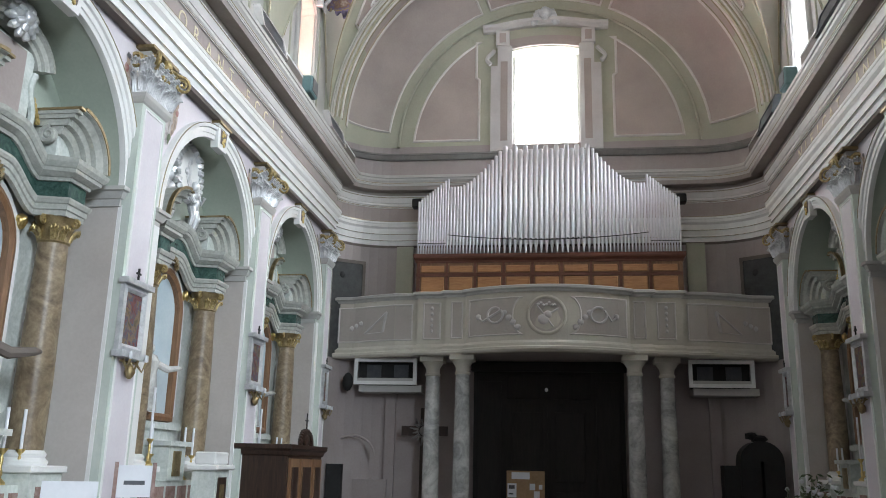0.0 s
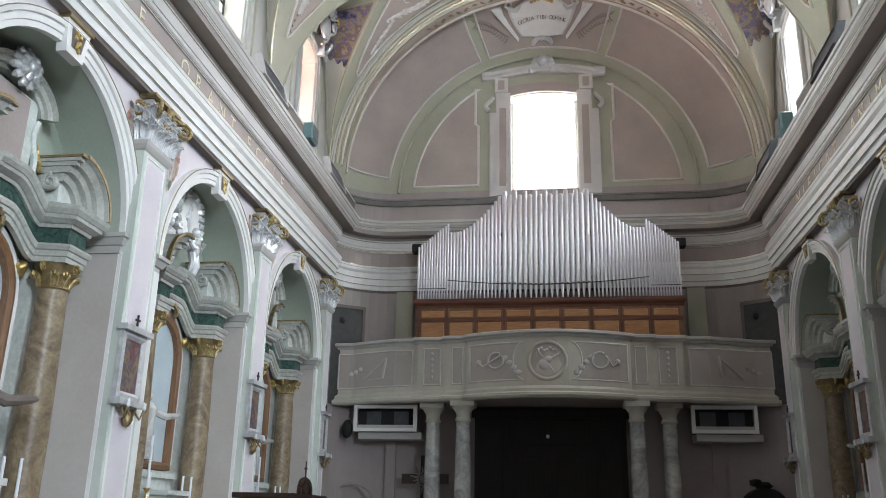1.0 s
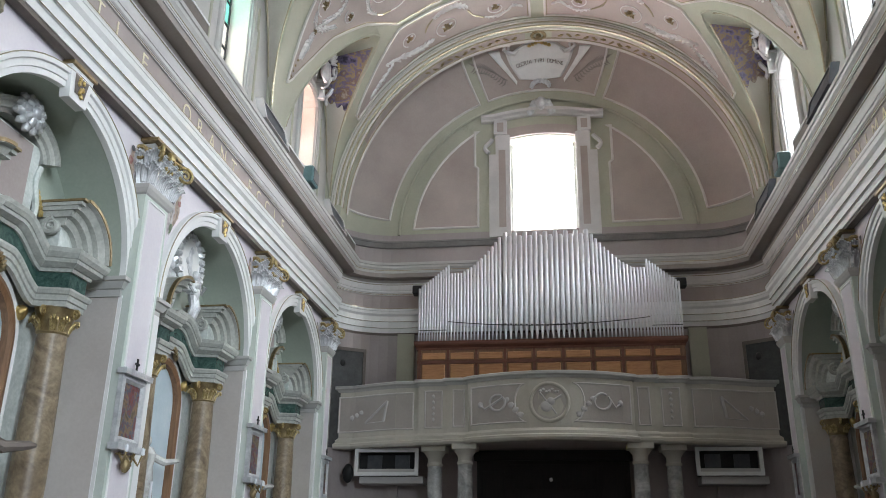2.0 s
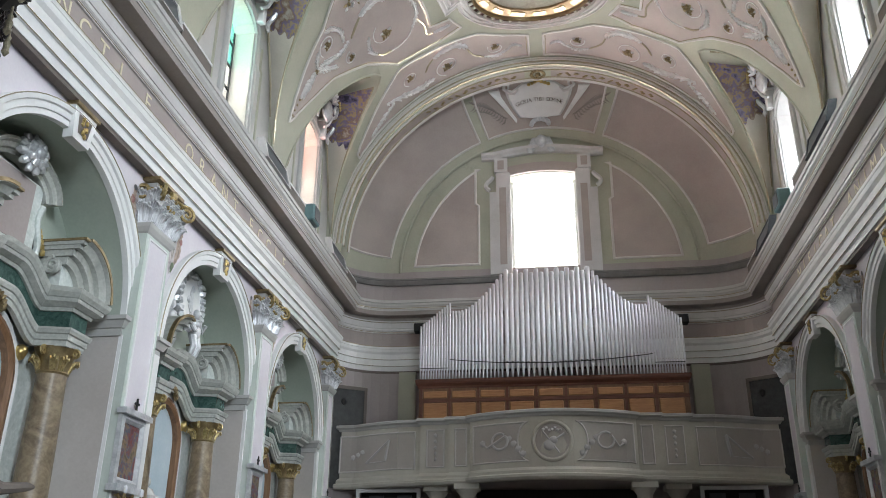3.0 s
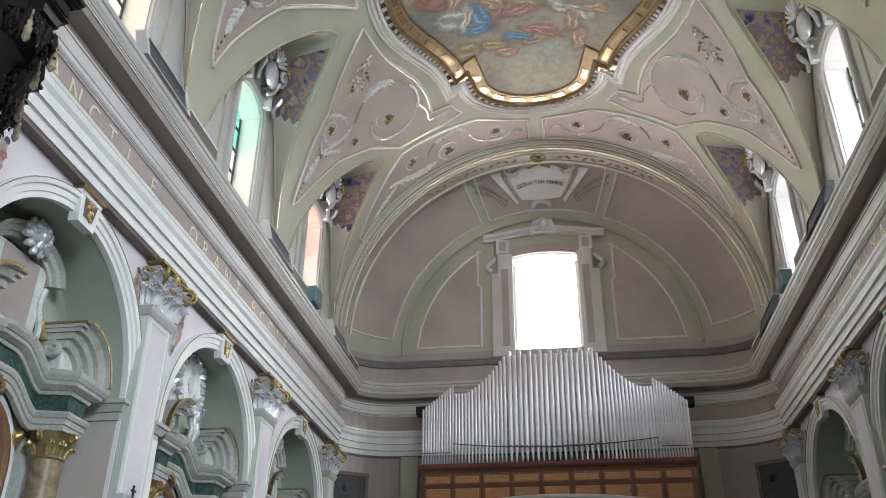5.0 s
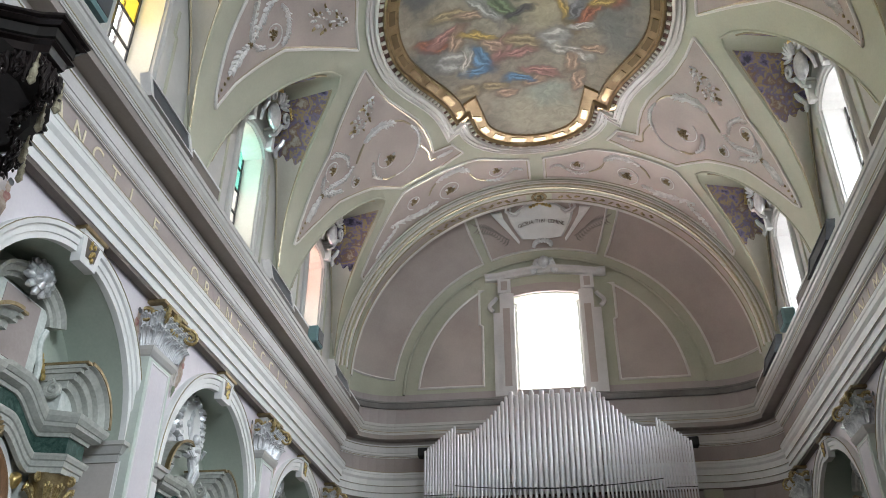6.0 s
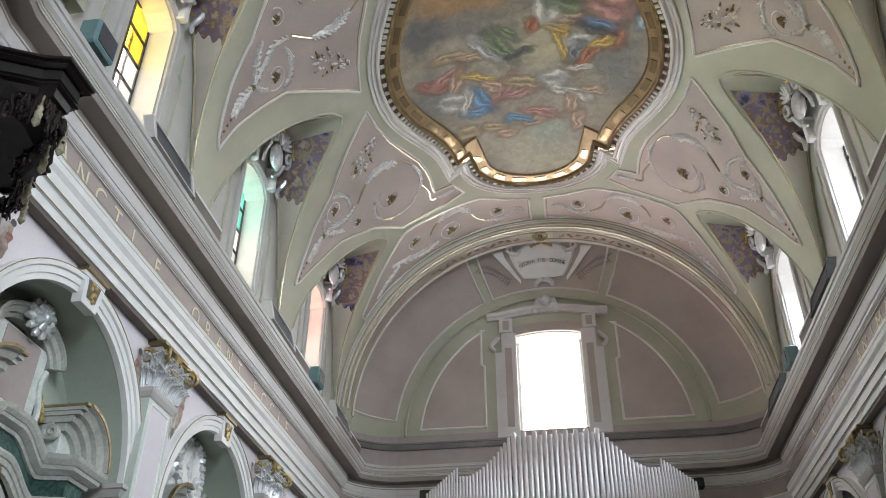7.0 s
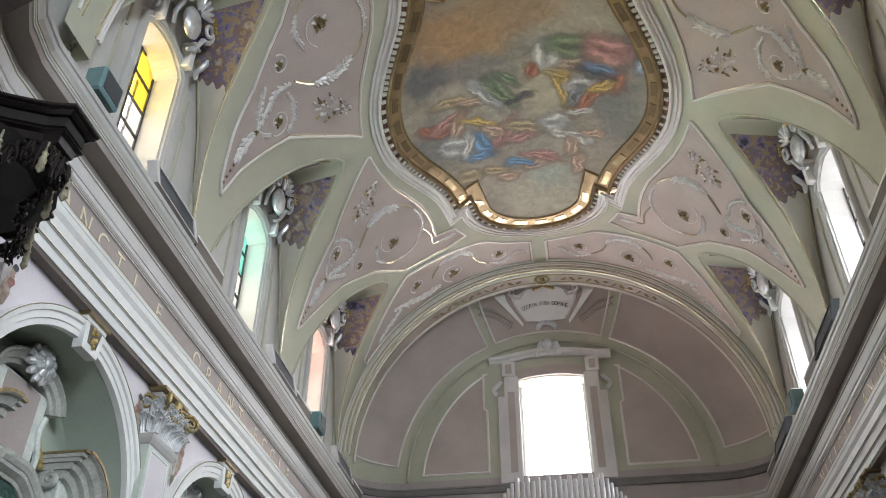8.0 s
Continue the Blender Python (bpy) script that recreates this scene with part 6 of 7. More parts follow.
# doors in the curved wall beside the organ
for e in (-1, 1):
    door = tagged(new("door_2" if e < 0 else "door_3"), "dark grey metal door beside the organ", "door", "", "structure")
    door.matrix_world = pose(e * 4.78, 19.62, 4.2)
    bpy.context.view_layer.update()
    m = Matrix.Translation((e * 4.86, 19.66, 0)) @ Matrix.Rotation(radians(-e * 34), 4, "Z")
    for nm, b, mat in (("leaf", (-0.40, 0.40, -0.05, 0.04, 4.2, 6.52), IRON), ("frame", (-0.46, -0.39, -0.07, 0.05, 4.2, 6.58), BROWNTRIM), ("frame", (0.39, 0.46, -0.07, 0.05, 4.2, 6.58), BROWNTRIM), ("frame", (-0.46, 0.46, -0.07, 0.05, 6.52, 6.6), BROWNTRIM)):
        bm = boxes(b)
        bm.transform(m)
        part(nm, bm, mat, door)
    bm = lump(bmesh.new(), -0.12, -0.05, 6.22, 0.07, 0.03, 0.09, 2)
    bm.transform(m)
    part("porthole", bm, BLACK, door, smooth=True)

for e in (-1, 1):
    structure("trim_wall_strip", boxes((*sorted((e * 3.30, e * 3.72)), 20.09, 20.22, 4.2, 7.03)), GREEN, "sage green strip beside the organ", "wall")

# ---- organ ----
organ = thing("pipe_organ", (0, 19.6, 4.18), "pipe organ with bright tin front pipes on oak case", "organ")
part("case", boxes((-3.10, 3.10, 19.46, 20.18, 4.18, 6.45)), BROWNWOOD, organ)
bm = bmesh.new()
run(bm, [(-3.10, 20.15), (-3.10, 19.46), (3.10, 19.46), (3.10, 20.15)], [(0.05, 6.45), (-0.02, 6.45), (-0.03, 6.50), (-0.07, 6.56), (-0.08, 6.60), (-0.08, 6.66), (0.75, 6.66)], plan_map())
part("cornice", bm, REDWOOD, organ)
for k in range(9):
    x0 = -3.04 + 0.676 * k
    part("panel", boxes((x0 + 0.06, x0 + 0.61, 19.44, 19.47, 6.22, 6.38), bevel=0.008), ORANGEWOOD, organ)
    part("panel", boxes((x0 + 0.06, x0 + 0.61, 19.43, 19.47, 5.2, 6.10), bevel=0.015), ORANGEWOOD, organ)
    part("stile", boxes((x0 - 0.03, x0 + 0.03, 19.435, 19.47, 5.1, 6.45)), REDWOOD, organ)
part("rail", boxes((-3.1, 3.1, 19.437, 19.47, 6.12, 6.20)), REDWOOD, organ)


def pipe_top(x):
    a = abs(x)
    if a > 2.36:
        return 6.66 + 1.30 + (3.12 - a) / 0.76 * 0.62
    if a > 1.10:
        f = (2.36 - a) / 1.26
        return 6.66 + 1.70 + 0.92 * max(0.0, f - 0.2) ** 1.5 / 0.8 ** 1.5
    return 6.66 + 2.62


x, k = 0.0, 0
row = []
while x < 3.10:
    r = 0.058 if x < 1.05 else 0.033 + 0.010 * max(0, (2.36 - x) / 1.3) if x < 2.36 else 0.028
    for e in ((1,) if k == 0 else (-1, 1)):
        row.append((e * x, r, k))
    x += 2 * r + 0.008
    k += 1
for x, r, k in sorted(row):
    mouth = 6.66 + 0.30 + 0.10 * min(1, abs(x) / 2.4)
    top = pipe_top(x) + (0.10 if k % 2 == 0 and abs(x) < 1.05 else 0)
    part("pipe", lathe(bmesh.new(), [(0.010, 6.66), (r, mouth), (r, top - 0.03), (r * 0.8, top)], x, 19.46, 12), TIN, organ, smooth=True)
    if r > 0.05:
        part("mouth", boxes((x - r * 0.45, x + r * 0.45, 19.46 - r - 0.006, 19.46 - r + 0.012, mouth + 0.01, mouth + 0.05)), GRILLE, organ)
bm = bmesh.new()
tube(bm, [(x, 19.395, 7.13 - 0.14 * (1 - (x / 2.36) ** 2)) for x in np.linspace(-2.36, 2.36, 24)], 0.010, 5)
for e in (-1, 1):
    tube(bm, [(e * 2.4, 19.42, 6.93), (e * 3.08, 19.42, 6.93)], 0.009, 5)
part("stay_bar", bm, IRON, organ)
# small black boxes at the pipes' ends, of unknown use, giving no light
for e in (-1, 1):
    bm = boxes((*sorted((e * 3.02, e * 3.28)), 19.55, 19.8, 7.9, 8.12), bevel=0.02)
    tagged(link("spotlight", bm, BLACK), "small black box beside the organ pipes", "spotlight", "organ spotlights")

# ---- side chapels ----
def figure(name, label, place, h, mat, arm=0):
    """A plain standing statue: one smooth robed shape."""
    x, y, z = place
    bm = lathe(bmesh.new(), [(0.17 * h, z), (0.15 * h, z + 0.25 * h), (0.12 * h, z + 0.55 * h), (0.15 * h, z + 0.72 * h), (0.10 * h, z + 0.81 * h), (0.045 * h, z + 0.84 * h)], x, y, 18)
    lump(bm, x, y, z + 0.915 * h, 0.065 * h, 0.065 * h, 0.085 * h, 2)
    if arm:
        tube(bm, [(x, y, z + 0.74 * h), (x + arm * 0.22 * h, y + 0.16 * h, z + 0.62 * h), (x + arm * 0.30 * h, y + 0.38 * h, z + 0.66 * h), (x + arm * 0.30 * h, y + 0.47 * h, z + 0.67 * h)], [0.06 * h, 0.055 * h, 0.04 * h, 0.02 * h], 8)
    return tagged(link(name, bm, mat, None, True), label, "statue")


def side_altar(s, yc, kind):
    to = side_map(s, BACK)
    alt = thing("side_altar", to(yc, 0, 0.4), "marble side altar with brown columns and broken pediment", "altar", "side altars")

    def block(u0, u1, h0, h1, z0, z1):
        return (*sorted((s * (BACK - h0), s * (BACK - h1))), yc + u0, yc + u1, z0, z1)

    part("back_slab", boxes(block(-1.6, 1.6, 0, 0.05, 0, 5.0)), PALEMARBLE, alt)
    part("table", boxes(block(-0.85, 0.85, 0.05, 1.0, 0, 0.98)), GREYMARBLE, alt)
    part("table_top", boxes(block(-1.0, 1.0, 0.05, 1.12, 0.98, 1.08), bevel=0.015), WHITE, alt)
    step = part("shelf", boxes(block(-1.0, 1.0, 0.05, 0.55, 1.08, 1.46)), PALEMARBLE, alt)
    for k in range(5):
        part("inset", boxes(block(-0.92 + 0.38 * k, -0.62 + 0.38 * k, 0.55, 0.558, 1.16, 1.38)), REDMARBLE, step)
    part("tabernacle", boxes(block(-0.28, 0.28, 0.1, 0.60, 1.46, 1.95), block(-0.36, 0.36, 0.08, 0.66, 1.95, 2.02)), PALEMARBLE, alt)
    part("tabernacle_door", boxes(block(-0.13, 0.13, 0.60, 0.61, 1.52, 1.88)), OLDGOLD, alt)
    for e in (-1, 1):
        u = e * 1.05
        ped = part("pedestal", boxes(block(u - 0.30, u + 0.30, 0.05, 0.66, 0, 1.58)), PALEMARBLE, alt)
        part("pedestal_cap", boxes(block(u - 0.34, u + 0.34, 0.05, 0.70, 1.58, 1.66), bevel=0.012), WHITE, ped)
        part("inset", boxes(block(u - 0.17, u + 0.17, 0.66, 0.668, 1.08, 1.44)), REDMARBLE, ped)
        part("inset", boxes(block(u - 0.17, u + 0.17, 0.66, 0.668, 0.3, 0.9)), REDMARBLE, ped)
        x, y = s * (BACK - 0.36), yc + u
        part("column_base", lathe(bmesh.new(), [(0.25, 1.66), (0.26, 1.70), (0.22, 1.74), (0.235, 1.78), (0.20, 1.82)], x, y, 24), WHITE, alt, smooth=True)
        part("column", lathe(bmesh.new(), [(0.195, 1.82), (0.20, 2.6), (0.185, 3.4), (0.165, 4.17)], x, y, 28), BROWNMARBLE, alt, "brown veined marble shaft", True)
        bm = lathe(bmesh.new(), [(0.165, 4.15), (0.185, 4.17), (0.17, 4.20), (0.19, 4.33), (0.25, 4.455)], x, y, 20)
        cap = part("capital", bm, OLDGOLD, alt, "gilt leaf capital", True)
        for k in range(12):
            a = k * math.pi / 6
            top_row = k % 3 == 0
            c, d = math.cos(a), math.sin(a)
            leaf = bmesh.new()
            if top_row:
                curl(leaf, (x + 0.25 * c, y + 0.25 * d, 4.395), (c, d, 0), (0, 0, 1), 0.055, 1.5, math.pi * 0.7, -1, 0.022)
                tube(leaf, [(x + 0.15 * c, y + 0.15 * d, 4.28), (x + 0.19 * c, y + 0.19 * d, 4.40), (x + 0.24 * c, y + 0.24 * d, 4.44)], [0.02, 0.026, 0.02], 6)
            else:
                for q in (-1, 0, 1):
                    b = a + 0.13 * q
                    c, d = math.cos(b), math.sin(b)
                    tip = 1 - 0.15 * abs(q)
                    tube(leaf, [(x + r * c, y + r * d, 4.19 + z * tip) for r, z in ((0.17, 0.0), (0.19, 0.08), (0.225, 0.14), (0.265, 0.15), (0.275, 0.115))], [0.014, 0.022, 0.024, 0.018, 0.007], 5)
            part("leaf", leaf, CAPGOLD, cap, smooth=True)
        lump_g = lump(bmesh.new(), *to(yc + e * 0.72, 4.36, 0.14), 0.07, 0.07, 0.09, 2, 0.4)
        part("gilt_drop", lump_g, GOLD, alt, smooth=True)
        bm = boxes(block(e * 1.34 - 0.06, e * 1.34 + 0.06, 0.05, 0.12, 0.0, 4.5))
        part("strip", bm, WHITE, alt)
    # entablature breaking forward over the columns and sweeping up in the middle
    half = [(1.62, 0.05), (1.58, 0.16), (1.22, 0.16), (1.22, 0.58), (0.86, 0.58), (0.80, 0.28)]
    sweep = half + [(0.78 - 1.56 * k / 24, 0.22) for k in range(25)] + [(-u, h) for u, h in half[::-1]]

    def lifted(a, b, h):
        f = min(1.0, max(0.0, (0.80 - abs(a)) / 0.62))
        return (s * (BACK - b), yc + a, h + 0.30 * f * f * (3 - 2 * f))
    for name, prof, mat in (
            ("architrave", [(0.05, 4.45), (-0.01, 4.45), (-0.01, 4.51), (-0.03, 4.52), (-0.03, 4.58), (-0.05, 4.59), (-0.065, 4.63), (-0.065, 4.655), (0.05, 4.655)], ALTARSTONE),
            ("frieze", [(0.05, 4.655), (0.0, 4.655), (0.0, 4.86), (0.05, 4.86)], GREENMARBLE),
            ("cornice", [(0.05, 4.86), (-0.03, 4.86), (-0.04, 4.90), (-0.06, 4.905), (-0.12, 4.94), (-0.125, 4.98), (-0.14, 4.985), (-0.17, 5.03), (-0.18, 5.08), (0.10, 5.085)], ALTARSTONE)):
        bm = bmesh.new()
        run(bm, sweep, prof, lifted)
        part(name, bm, mat, alt)
    # broken curved pediment: nested mouldings cut off square at the inner end
    for e in (-1, 1):
        a0, a1 = (2, 90) if e > 0 else (178, 90)
        path = [(yc + e * 0.72 + 0.64 * math.cos(radians(a)), 5.085 + 0.62 * math.sin(radians(a))) for a in np.linspace(a0, a1, 18)]
        prof = [(0.0, 0.05), (0.0, 0.76), (0.030, 0.76), (0.045, 0.71), (0.12, 0.66), (0.13, 0.60), (0.20, 0.58), (0.215, 0.52), (0.30, 0.50), (0.31, 0.42), (0.36, 0.42), (0.36, 0.05)]
        bm = bmesh.new()
        run(bm, path, [(e * a, h) for a, h in prof], to)
        ped = part("pediment", bm, ALTARSTONE, alt)
        bm = bmesh.new()
        run(bm, path, [(e * a, h) for a, h in [(-0.006, 0.70), (-0.018, 0.772), (0.022, 0.772), (0.022, 0.7)]], to)
        part("gilt_edge", bm, OLDGOLD, ped)
        top = 5.705
        for a, b, h in ((0.0, 0.030, 0.76), (0.030, 0.075, 0.72), (0.075, 0.125, 0.67), (0.125, 0.205, 0.59), (0.205, 0.305, 0.51)):
            u_in = 0.722 - 0.30 * (h - 0.42)
            part("pediment_return", boxes(block(*sorted((e * u_in, e * 0.7205)), 0.05, h - 0.003, top - b, top - a - 0.001)), OLDGOLD if a == 0 else ALTARSTONE, ped)
        part("pediment_block", boxes(block(*sorted((e * 0.74, e * 1.20)), 0.05, 0.44, 5.085, 5.44), bevel=0.01), PALEMARBLE, alt)
        bm = bmesh.new()
        curl(bm, to(yc + e * 0.66, 5.38, 0.36), Vector((-s, 0, 0)), Vector((0, 0, 1)), 0.105, 1.7, math.pi / 2, -s, 0.04)
        lump(bm, *to(yc + e * 0.69, 5.38, 0.36), 0.10, 0.035, 0.10, 2)
        part("scroll", bm, ALTARSTONE, alt, smooth=True)
        bm = bmesh.new()
        for k in range(5):
            lump(bm, *to(yc + e * 0.62, 5.52 + 0.07 * k, 0.22 - 0.02 * k), 0.03, 0.03, 0.045, 1, 0.6)
        part("gilt_leaf", bm, GOLD, alt, smooth=True)
    if kind == 1:
        bm = bmesh.new()
        loop = [(yc + 0.41 * math.cos(a), 6.24 + 0.40 * math.sin(a)) for a in np.linspace(0, 2 * math.pi, 28, endpoint=False)]
        fill(bm, [loop], to, 0.33)
        disc = part("medallion", bm, WHITE, alt)
        for k in range(22):
            a = k * math.pi / 11
            flower = lump(bmesh.new(), *to(yc + 0.44 * math.cos(a), 6.24 + 0.43 * math.sin(a), 0.32), 0.08, 0.075 + 0.02 * math.sin(k * 2.6), 0.07, 2, 0.7)
            part("flower", flower, SILVER, disc, "silvered wreath flower", True)
        bm = bmesh.new()
        for du, dv, a, b in ((0.0, 0.0, 0.07, 0.2), (0.03, 0.2, 0.05, 0.07), (-0.08, 0.0, 0.06, 0.06), (0.06, -0.18, 0.05, 0.12)):
            lump(bm, *to(yc + du, 6.24 + dv, 0.33), 0.03, a, b, 2, 0.4)
        part("medallion_relief", bm, SILVER, alt, smooth=True)
        for e in (-1, 1):
            x, y, z = to(yc + (0.22 if e > 0 else -0.58), 5.375 if e > 0 else 5.30, 0.36 if e > 0 else 0.30)
            bm = bmesh.new()
            lump(bm, x, y, z + 0.40, 0.10, 0.10, 0.17, 2, 0.1)
            lump(bm, x, y, z + 0.52, 0.11, 0.12, 0.10, 2, 0.1)
            lump(bm, x, y, z + 0.70, 0.075, 0.075, 0.09, 2)
            for k in (-1, 1):
                tube(bm, [(x, y + k * 0.05, z + 0.32), (x - s * 0.05, y + k * 0.08, z + 0.16), (x, y + k * 0.07, z)], [0.075, 0.06, 0.045], 8)
                tube(bm, [(x, y + k * 0.10, z + 0.56), (x - s * 0.04, y + k * 0.20, z + 0.46), (x - s * 0.10, y + k * 0.17, z + 0.36 + 0.2 * (k == e))], [0.05, 0.045, 0.035], 8)
            tagged(link("stucco_statue", bm, SILVER, None, True), "small silvered stucco statue on the pediment", "statue", "pediment statues")
    else:
        bm = boxes(block(-0.50, 0.50, 0.05, 0.16, 5.2, 6.30))
        part("attic", bm, PALEMARBLE, alt)
        bm = boxes(block(-0.34, 0.34, 0.16, 0.168, 5.50, 6.28))
        part("attic_panel", bm, FRIEZE, alt, "dusky mauve marble tablet")
        bm = bmesh.new()
        run(bm, [(yc + u, v) for u, v in arc(0, 6.14, 0.72, 0.46, 176, 4, 24)], [(0, 0.05), (0, 0.30), (-0.04, 0.31), (-0.06, 0.26), (-0.12, 0.24), (-0.13, 0.20), (-0.18, 0.19), (-0.18, 0.05)], to)
        part("attic_hood", bm, ALTARSTONE, alt, smooth=True)
        for e in (-1, 1):
            part("attic_scroll", tube(bmesh.new(), [to(yc + e * (0.54 + 0.05 * math.sin(k * 0.8)), 5.40 + 0.085 * k, 0.16) for k in range(9)], 0.045, 7), PALEMARBLE, alt, smooth=True)
        bm = bmesh.new()
        for ringk, (many, r0, r1) in enumerate(((11, 0.08, 0.27), (9, 0.05, 0.19))):
            for k in range(many):
                a = 2 * math.pi * (k + 0.5 * ringk) / many
                o = 0.26 + 0.05 * ringk
                tube(bm, [to(yc + r * math.cos(a), 6.50 + 0.85 * r * math.sin(a), o + b) for r, b in ((r0, 0.03), (0.5 * (r0 + r1), 0.05), (r1 * 0.92, 0.03), (r1, 0.0))], [0.03, 0.052, 0.045, 0.014], 12)
        lump(bm, *to(yc, 6.50, 0.36), 0.085, 0.085, 0.09, 2, 0.15)
        part("cloud_head_relief", bm, SILVER, alt, "silvered cloud relief", True)
    # arched niche with wooden frame and a statue
    w, z0, zs = 0.60, 2.42, 3.98
    path = [(yc - w, z0), (yc - w, zs)] + [(yc + u, v) for u, v in arc(0, zs, w, 0.62, 180, 0, 18)][1:-1] + [(yc + w, zs), (yc + w, z0)]
    bm = bmesh.new()
    fill(bm, [path], to, 0.056)
    part("niche", bm, BLUENICHE, alt, "pale blue niche")
    bm = bmesh.new()
    run(bm, path, [(-0.02, 0.05), (-0.02, 0.14), (0.03, 0.17), (0.09, 0.15), (0.10, 0.05)], to, closed=True)
    part("niche_frame", bm, BROWNWOOD, alt, "orange-brown wooden frame")
    bm = bmesh.new()
    run(bm, path, [(0.10, 0.05), (0.11, 0.12), (0.19, 0.12), (0.20, 0.05)], to)
    part("niche_border", bm, WHITE, alt)
    part("niche_sill", boxes(block(-0.78, 0.78, 0.05, 0.24, 2.20, 2.30), block(-0.70, 0.70, 0.05, 0.18, 2.02, 2.20)), PALEMARBLE, alt)
    bm = bmesh.new()
    for k in range(9):
        a = radians(-90 + 22.5 * k)
        lump(bm, *to(yc + 0.15 * math.sin(a), 4.70 + 0.12 * math.cos(a), 0.22), 0.05, 0.06, 0.06, 1, 0.5)
    part("gilt_crest", bm, OLDGOLD, alt, smooth=True)
    figure("saint_statue", "plain robed statue standing in the altar niche", *((to(yc - 0.34, 2.44, 0.18), 1.0, GREYMARBLE) if kind else (to(yc - 0.05, 2.03, 0.38), 1.2, BROWNTRIM)), arm=-s)
    # candles
    for u, h in ((-0.9, 0.70), (0.55, 0.42), (-0.55, 0.42), (0.85, 0.42)):
        x, y, z = to(yc + u, 1.66 if abs(u) == 0.9 else 1.46, 0.45 if abs(u) < 0.9 else 0.60)
        cs = thing("candlestick", (x, y, z), "gilt candlestick with tall white candle on the altar", "candlestick", "altar candlesticks")
        part("stem", lathe(bmesh.new(), [(0.07, z), (0.065, z + 0.03), (0.02, z + 0.07), (0.03, z + 0.12), (0.014, z + 0.18), (0.022, z + 0.26), (0.012, z + 0.30), (0.05, z + 0.36), (0.05, z + 0.37)], x, y, 14), GOLD, cs, smooth=True)
        part("candle", lathe(bmesh.new(), [(0.018, z + 0.37), (0.018, z + 0.37 + h)], x, y, 10), PAPER, cs, smooth=True)


for s in (-1, 1):
    for i, yc in enumerate(BAYS):
        side_altar(s, yc, i)

# painted figures in the spandrels, faded colour on the wall
for s in (-1, 1):
    to = side_map(s, WALL)
    for yc in BAYS:
        for e in (-1, 1):
            for j, (col, du, z, a, b) in enumerate((("pale", 1.62, 6.40, 0.17, 0.48), ("grey", 1.66, 6.52, 0.05, 0.22), ("flesh", 1.50, 6.50, 0.075, 0.15), ("flesh", 1.55, 6.24, 0.055, 0.20), ("green", 1.62, 6.12, 0.06, 0.13), ("rose", 1.46, 6.62, 0.05, 0.06), ("flesh", 1.48, 6.72, 0.05, 0.07), ("dusk", 1.47, 6.79, 0.05, 0.04))):
                bm = bmesh.new()
                loop = [(yc + e * du + a * (1 + 0.45 * noise.noise(Vector((q * 0.9, j * 3.1, yc)))) * math.cos(q), z + b * (1 + 0.35 * noise.noise(Vector((q * 1.3, yc, j * 2.0)))) * math.sin(q)) for q in np.linspace(0, 2 * math.pi, 20, endpoint=False)]
                loop = [(u, v) for u, v in loop if math.hypot(u - yc, v - SPRING) > SPAN + RING + 0.03 and v < 7.0]
                if len(loop) > 4:
                    fill(bm, [loop], to, 0.004 + 0.0015 * j)
                    structure("trim_spandrel_paint", bm, DAUBS[col], "faded painted figure as patches of colour", "fresco")

# framed pictures on the pilasters
for s in (-1, 1):
    for yc, w in ((9.80, 0.66), (14.24, 0.66), (18.76, 0.5)):
        to = side_map(s, FACE)
        pic = thing("framed_picture", to(yc, 3.4, 0), "small painting in pale carved frame on a pilaster", "picture", "station pictures")
        a, b = w / 2 - 0.03, 0.0
        z0, z1 = 3.02, 3.84
        bm = bmesh.new()
        run(bm, [(yc - a, z0), (yc + a, z0), (yc + a, z1), (yc - a, z1)], [(0, 0), (0, 0.06), (0.05, 0.075), (0.09, 0.04), (0.09, 0)], to, closed=True)
        part("frame", bm, SILVER, pic)
        bm = bmesh.new()
        fill(bm, [[(yc - a + 0.085, z0 + 0.085), (yc + a - 0.085, z0 + 0.085), (yc + a - 0.085, z1 - 0.085), (yc - a + 0.085, z1 - 0.085)]], to, 0.03)
        part("canvas", bm, PICTURE, pic, "dark red and blue painting")
        part("cornice", boxes((*sorted((s * FACE, s * (FACE - 0.12))), yc - a - 0.05, yc + a + 0.05, z1, z1 + 0.07)), SILVER, pic)
        part("cross", boxes((*sorted((s * (FACE - 0.05), s * (FACE - 0.07))), yc - 0.012, yc + 0.012, z1 + 0.07, z1 + 0.24), (*sorted((s * (FACE - 0.05), s * (FACE - 0.07))), yc - 0.05, yc + 0.05, z1 + 0.16, z1 + 0.185)), IRON, pic)
        part("shelf", boxes((*sorted((s * FACE, s * (FACE - 0.14))), yc - a - 0.04, yc + a + 0.04, z0 - 0.08, z0)), SILVER, pic)
        bm = bmesh.new()
        tube(bm, [to(yc - 0.21, z0 - 0.12, 0.06), to(yc + 0.21, z0 - 0.12, 0.06)], 0.014, 5)
        for e in (-1, 0, 1):
            tube(bm, [to(yc + e * 0.15, z0 - 0.10, 0.06), to(yc + e * 0.19, z0 - 0.22, 0.14), to(yc + e * 0.20, z0 - 0.10, 0.18)], 0.018, 5)
        part("bracket", bm, OLDGOLD, pic, "gilt candle bracket")
        part("boss", lump(bmesh.new(), *to(yc, z0 - 0.24, 0.08), 0.06, 0.06, 0.09, 2, 0.4), OLDGOLD, pic, smooth=True)
        for e in (-1, 1):
            bm = lump(bmesh.new(), *to(yc + e * 0.20, z0 - 0.06, 0.18), 0.025, 0.025, 0.06, 1)
            part("candle", bm, PAPER, pic)

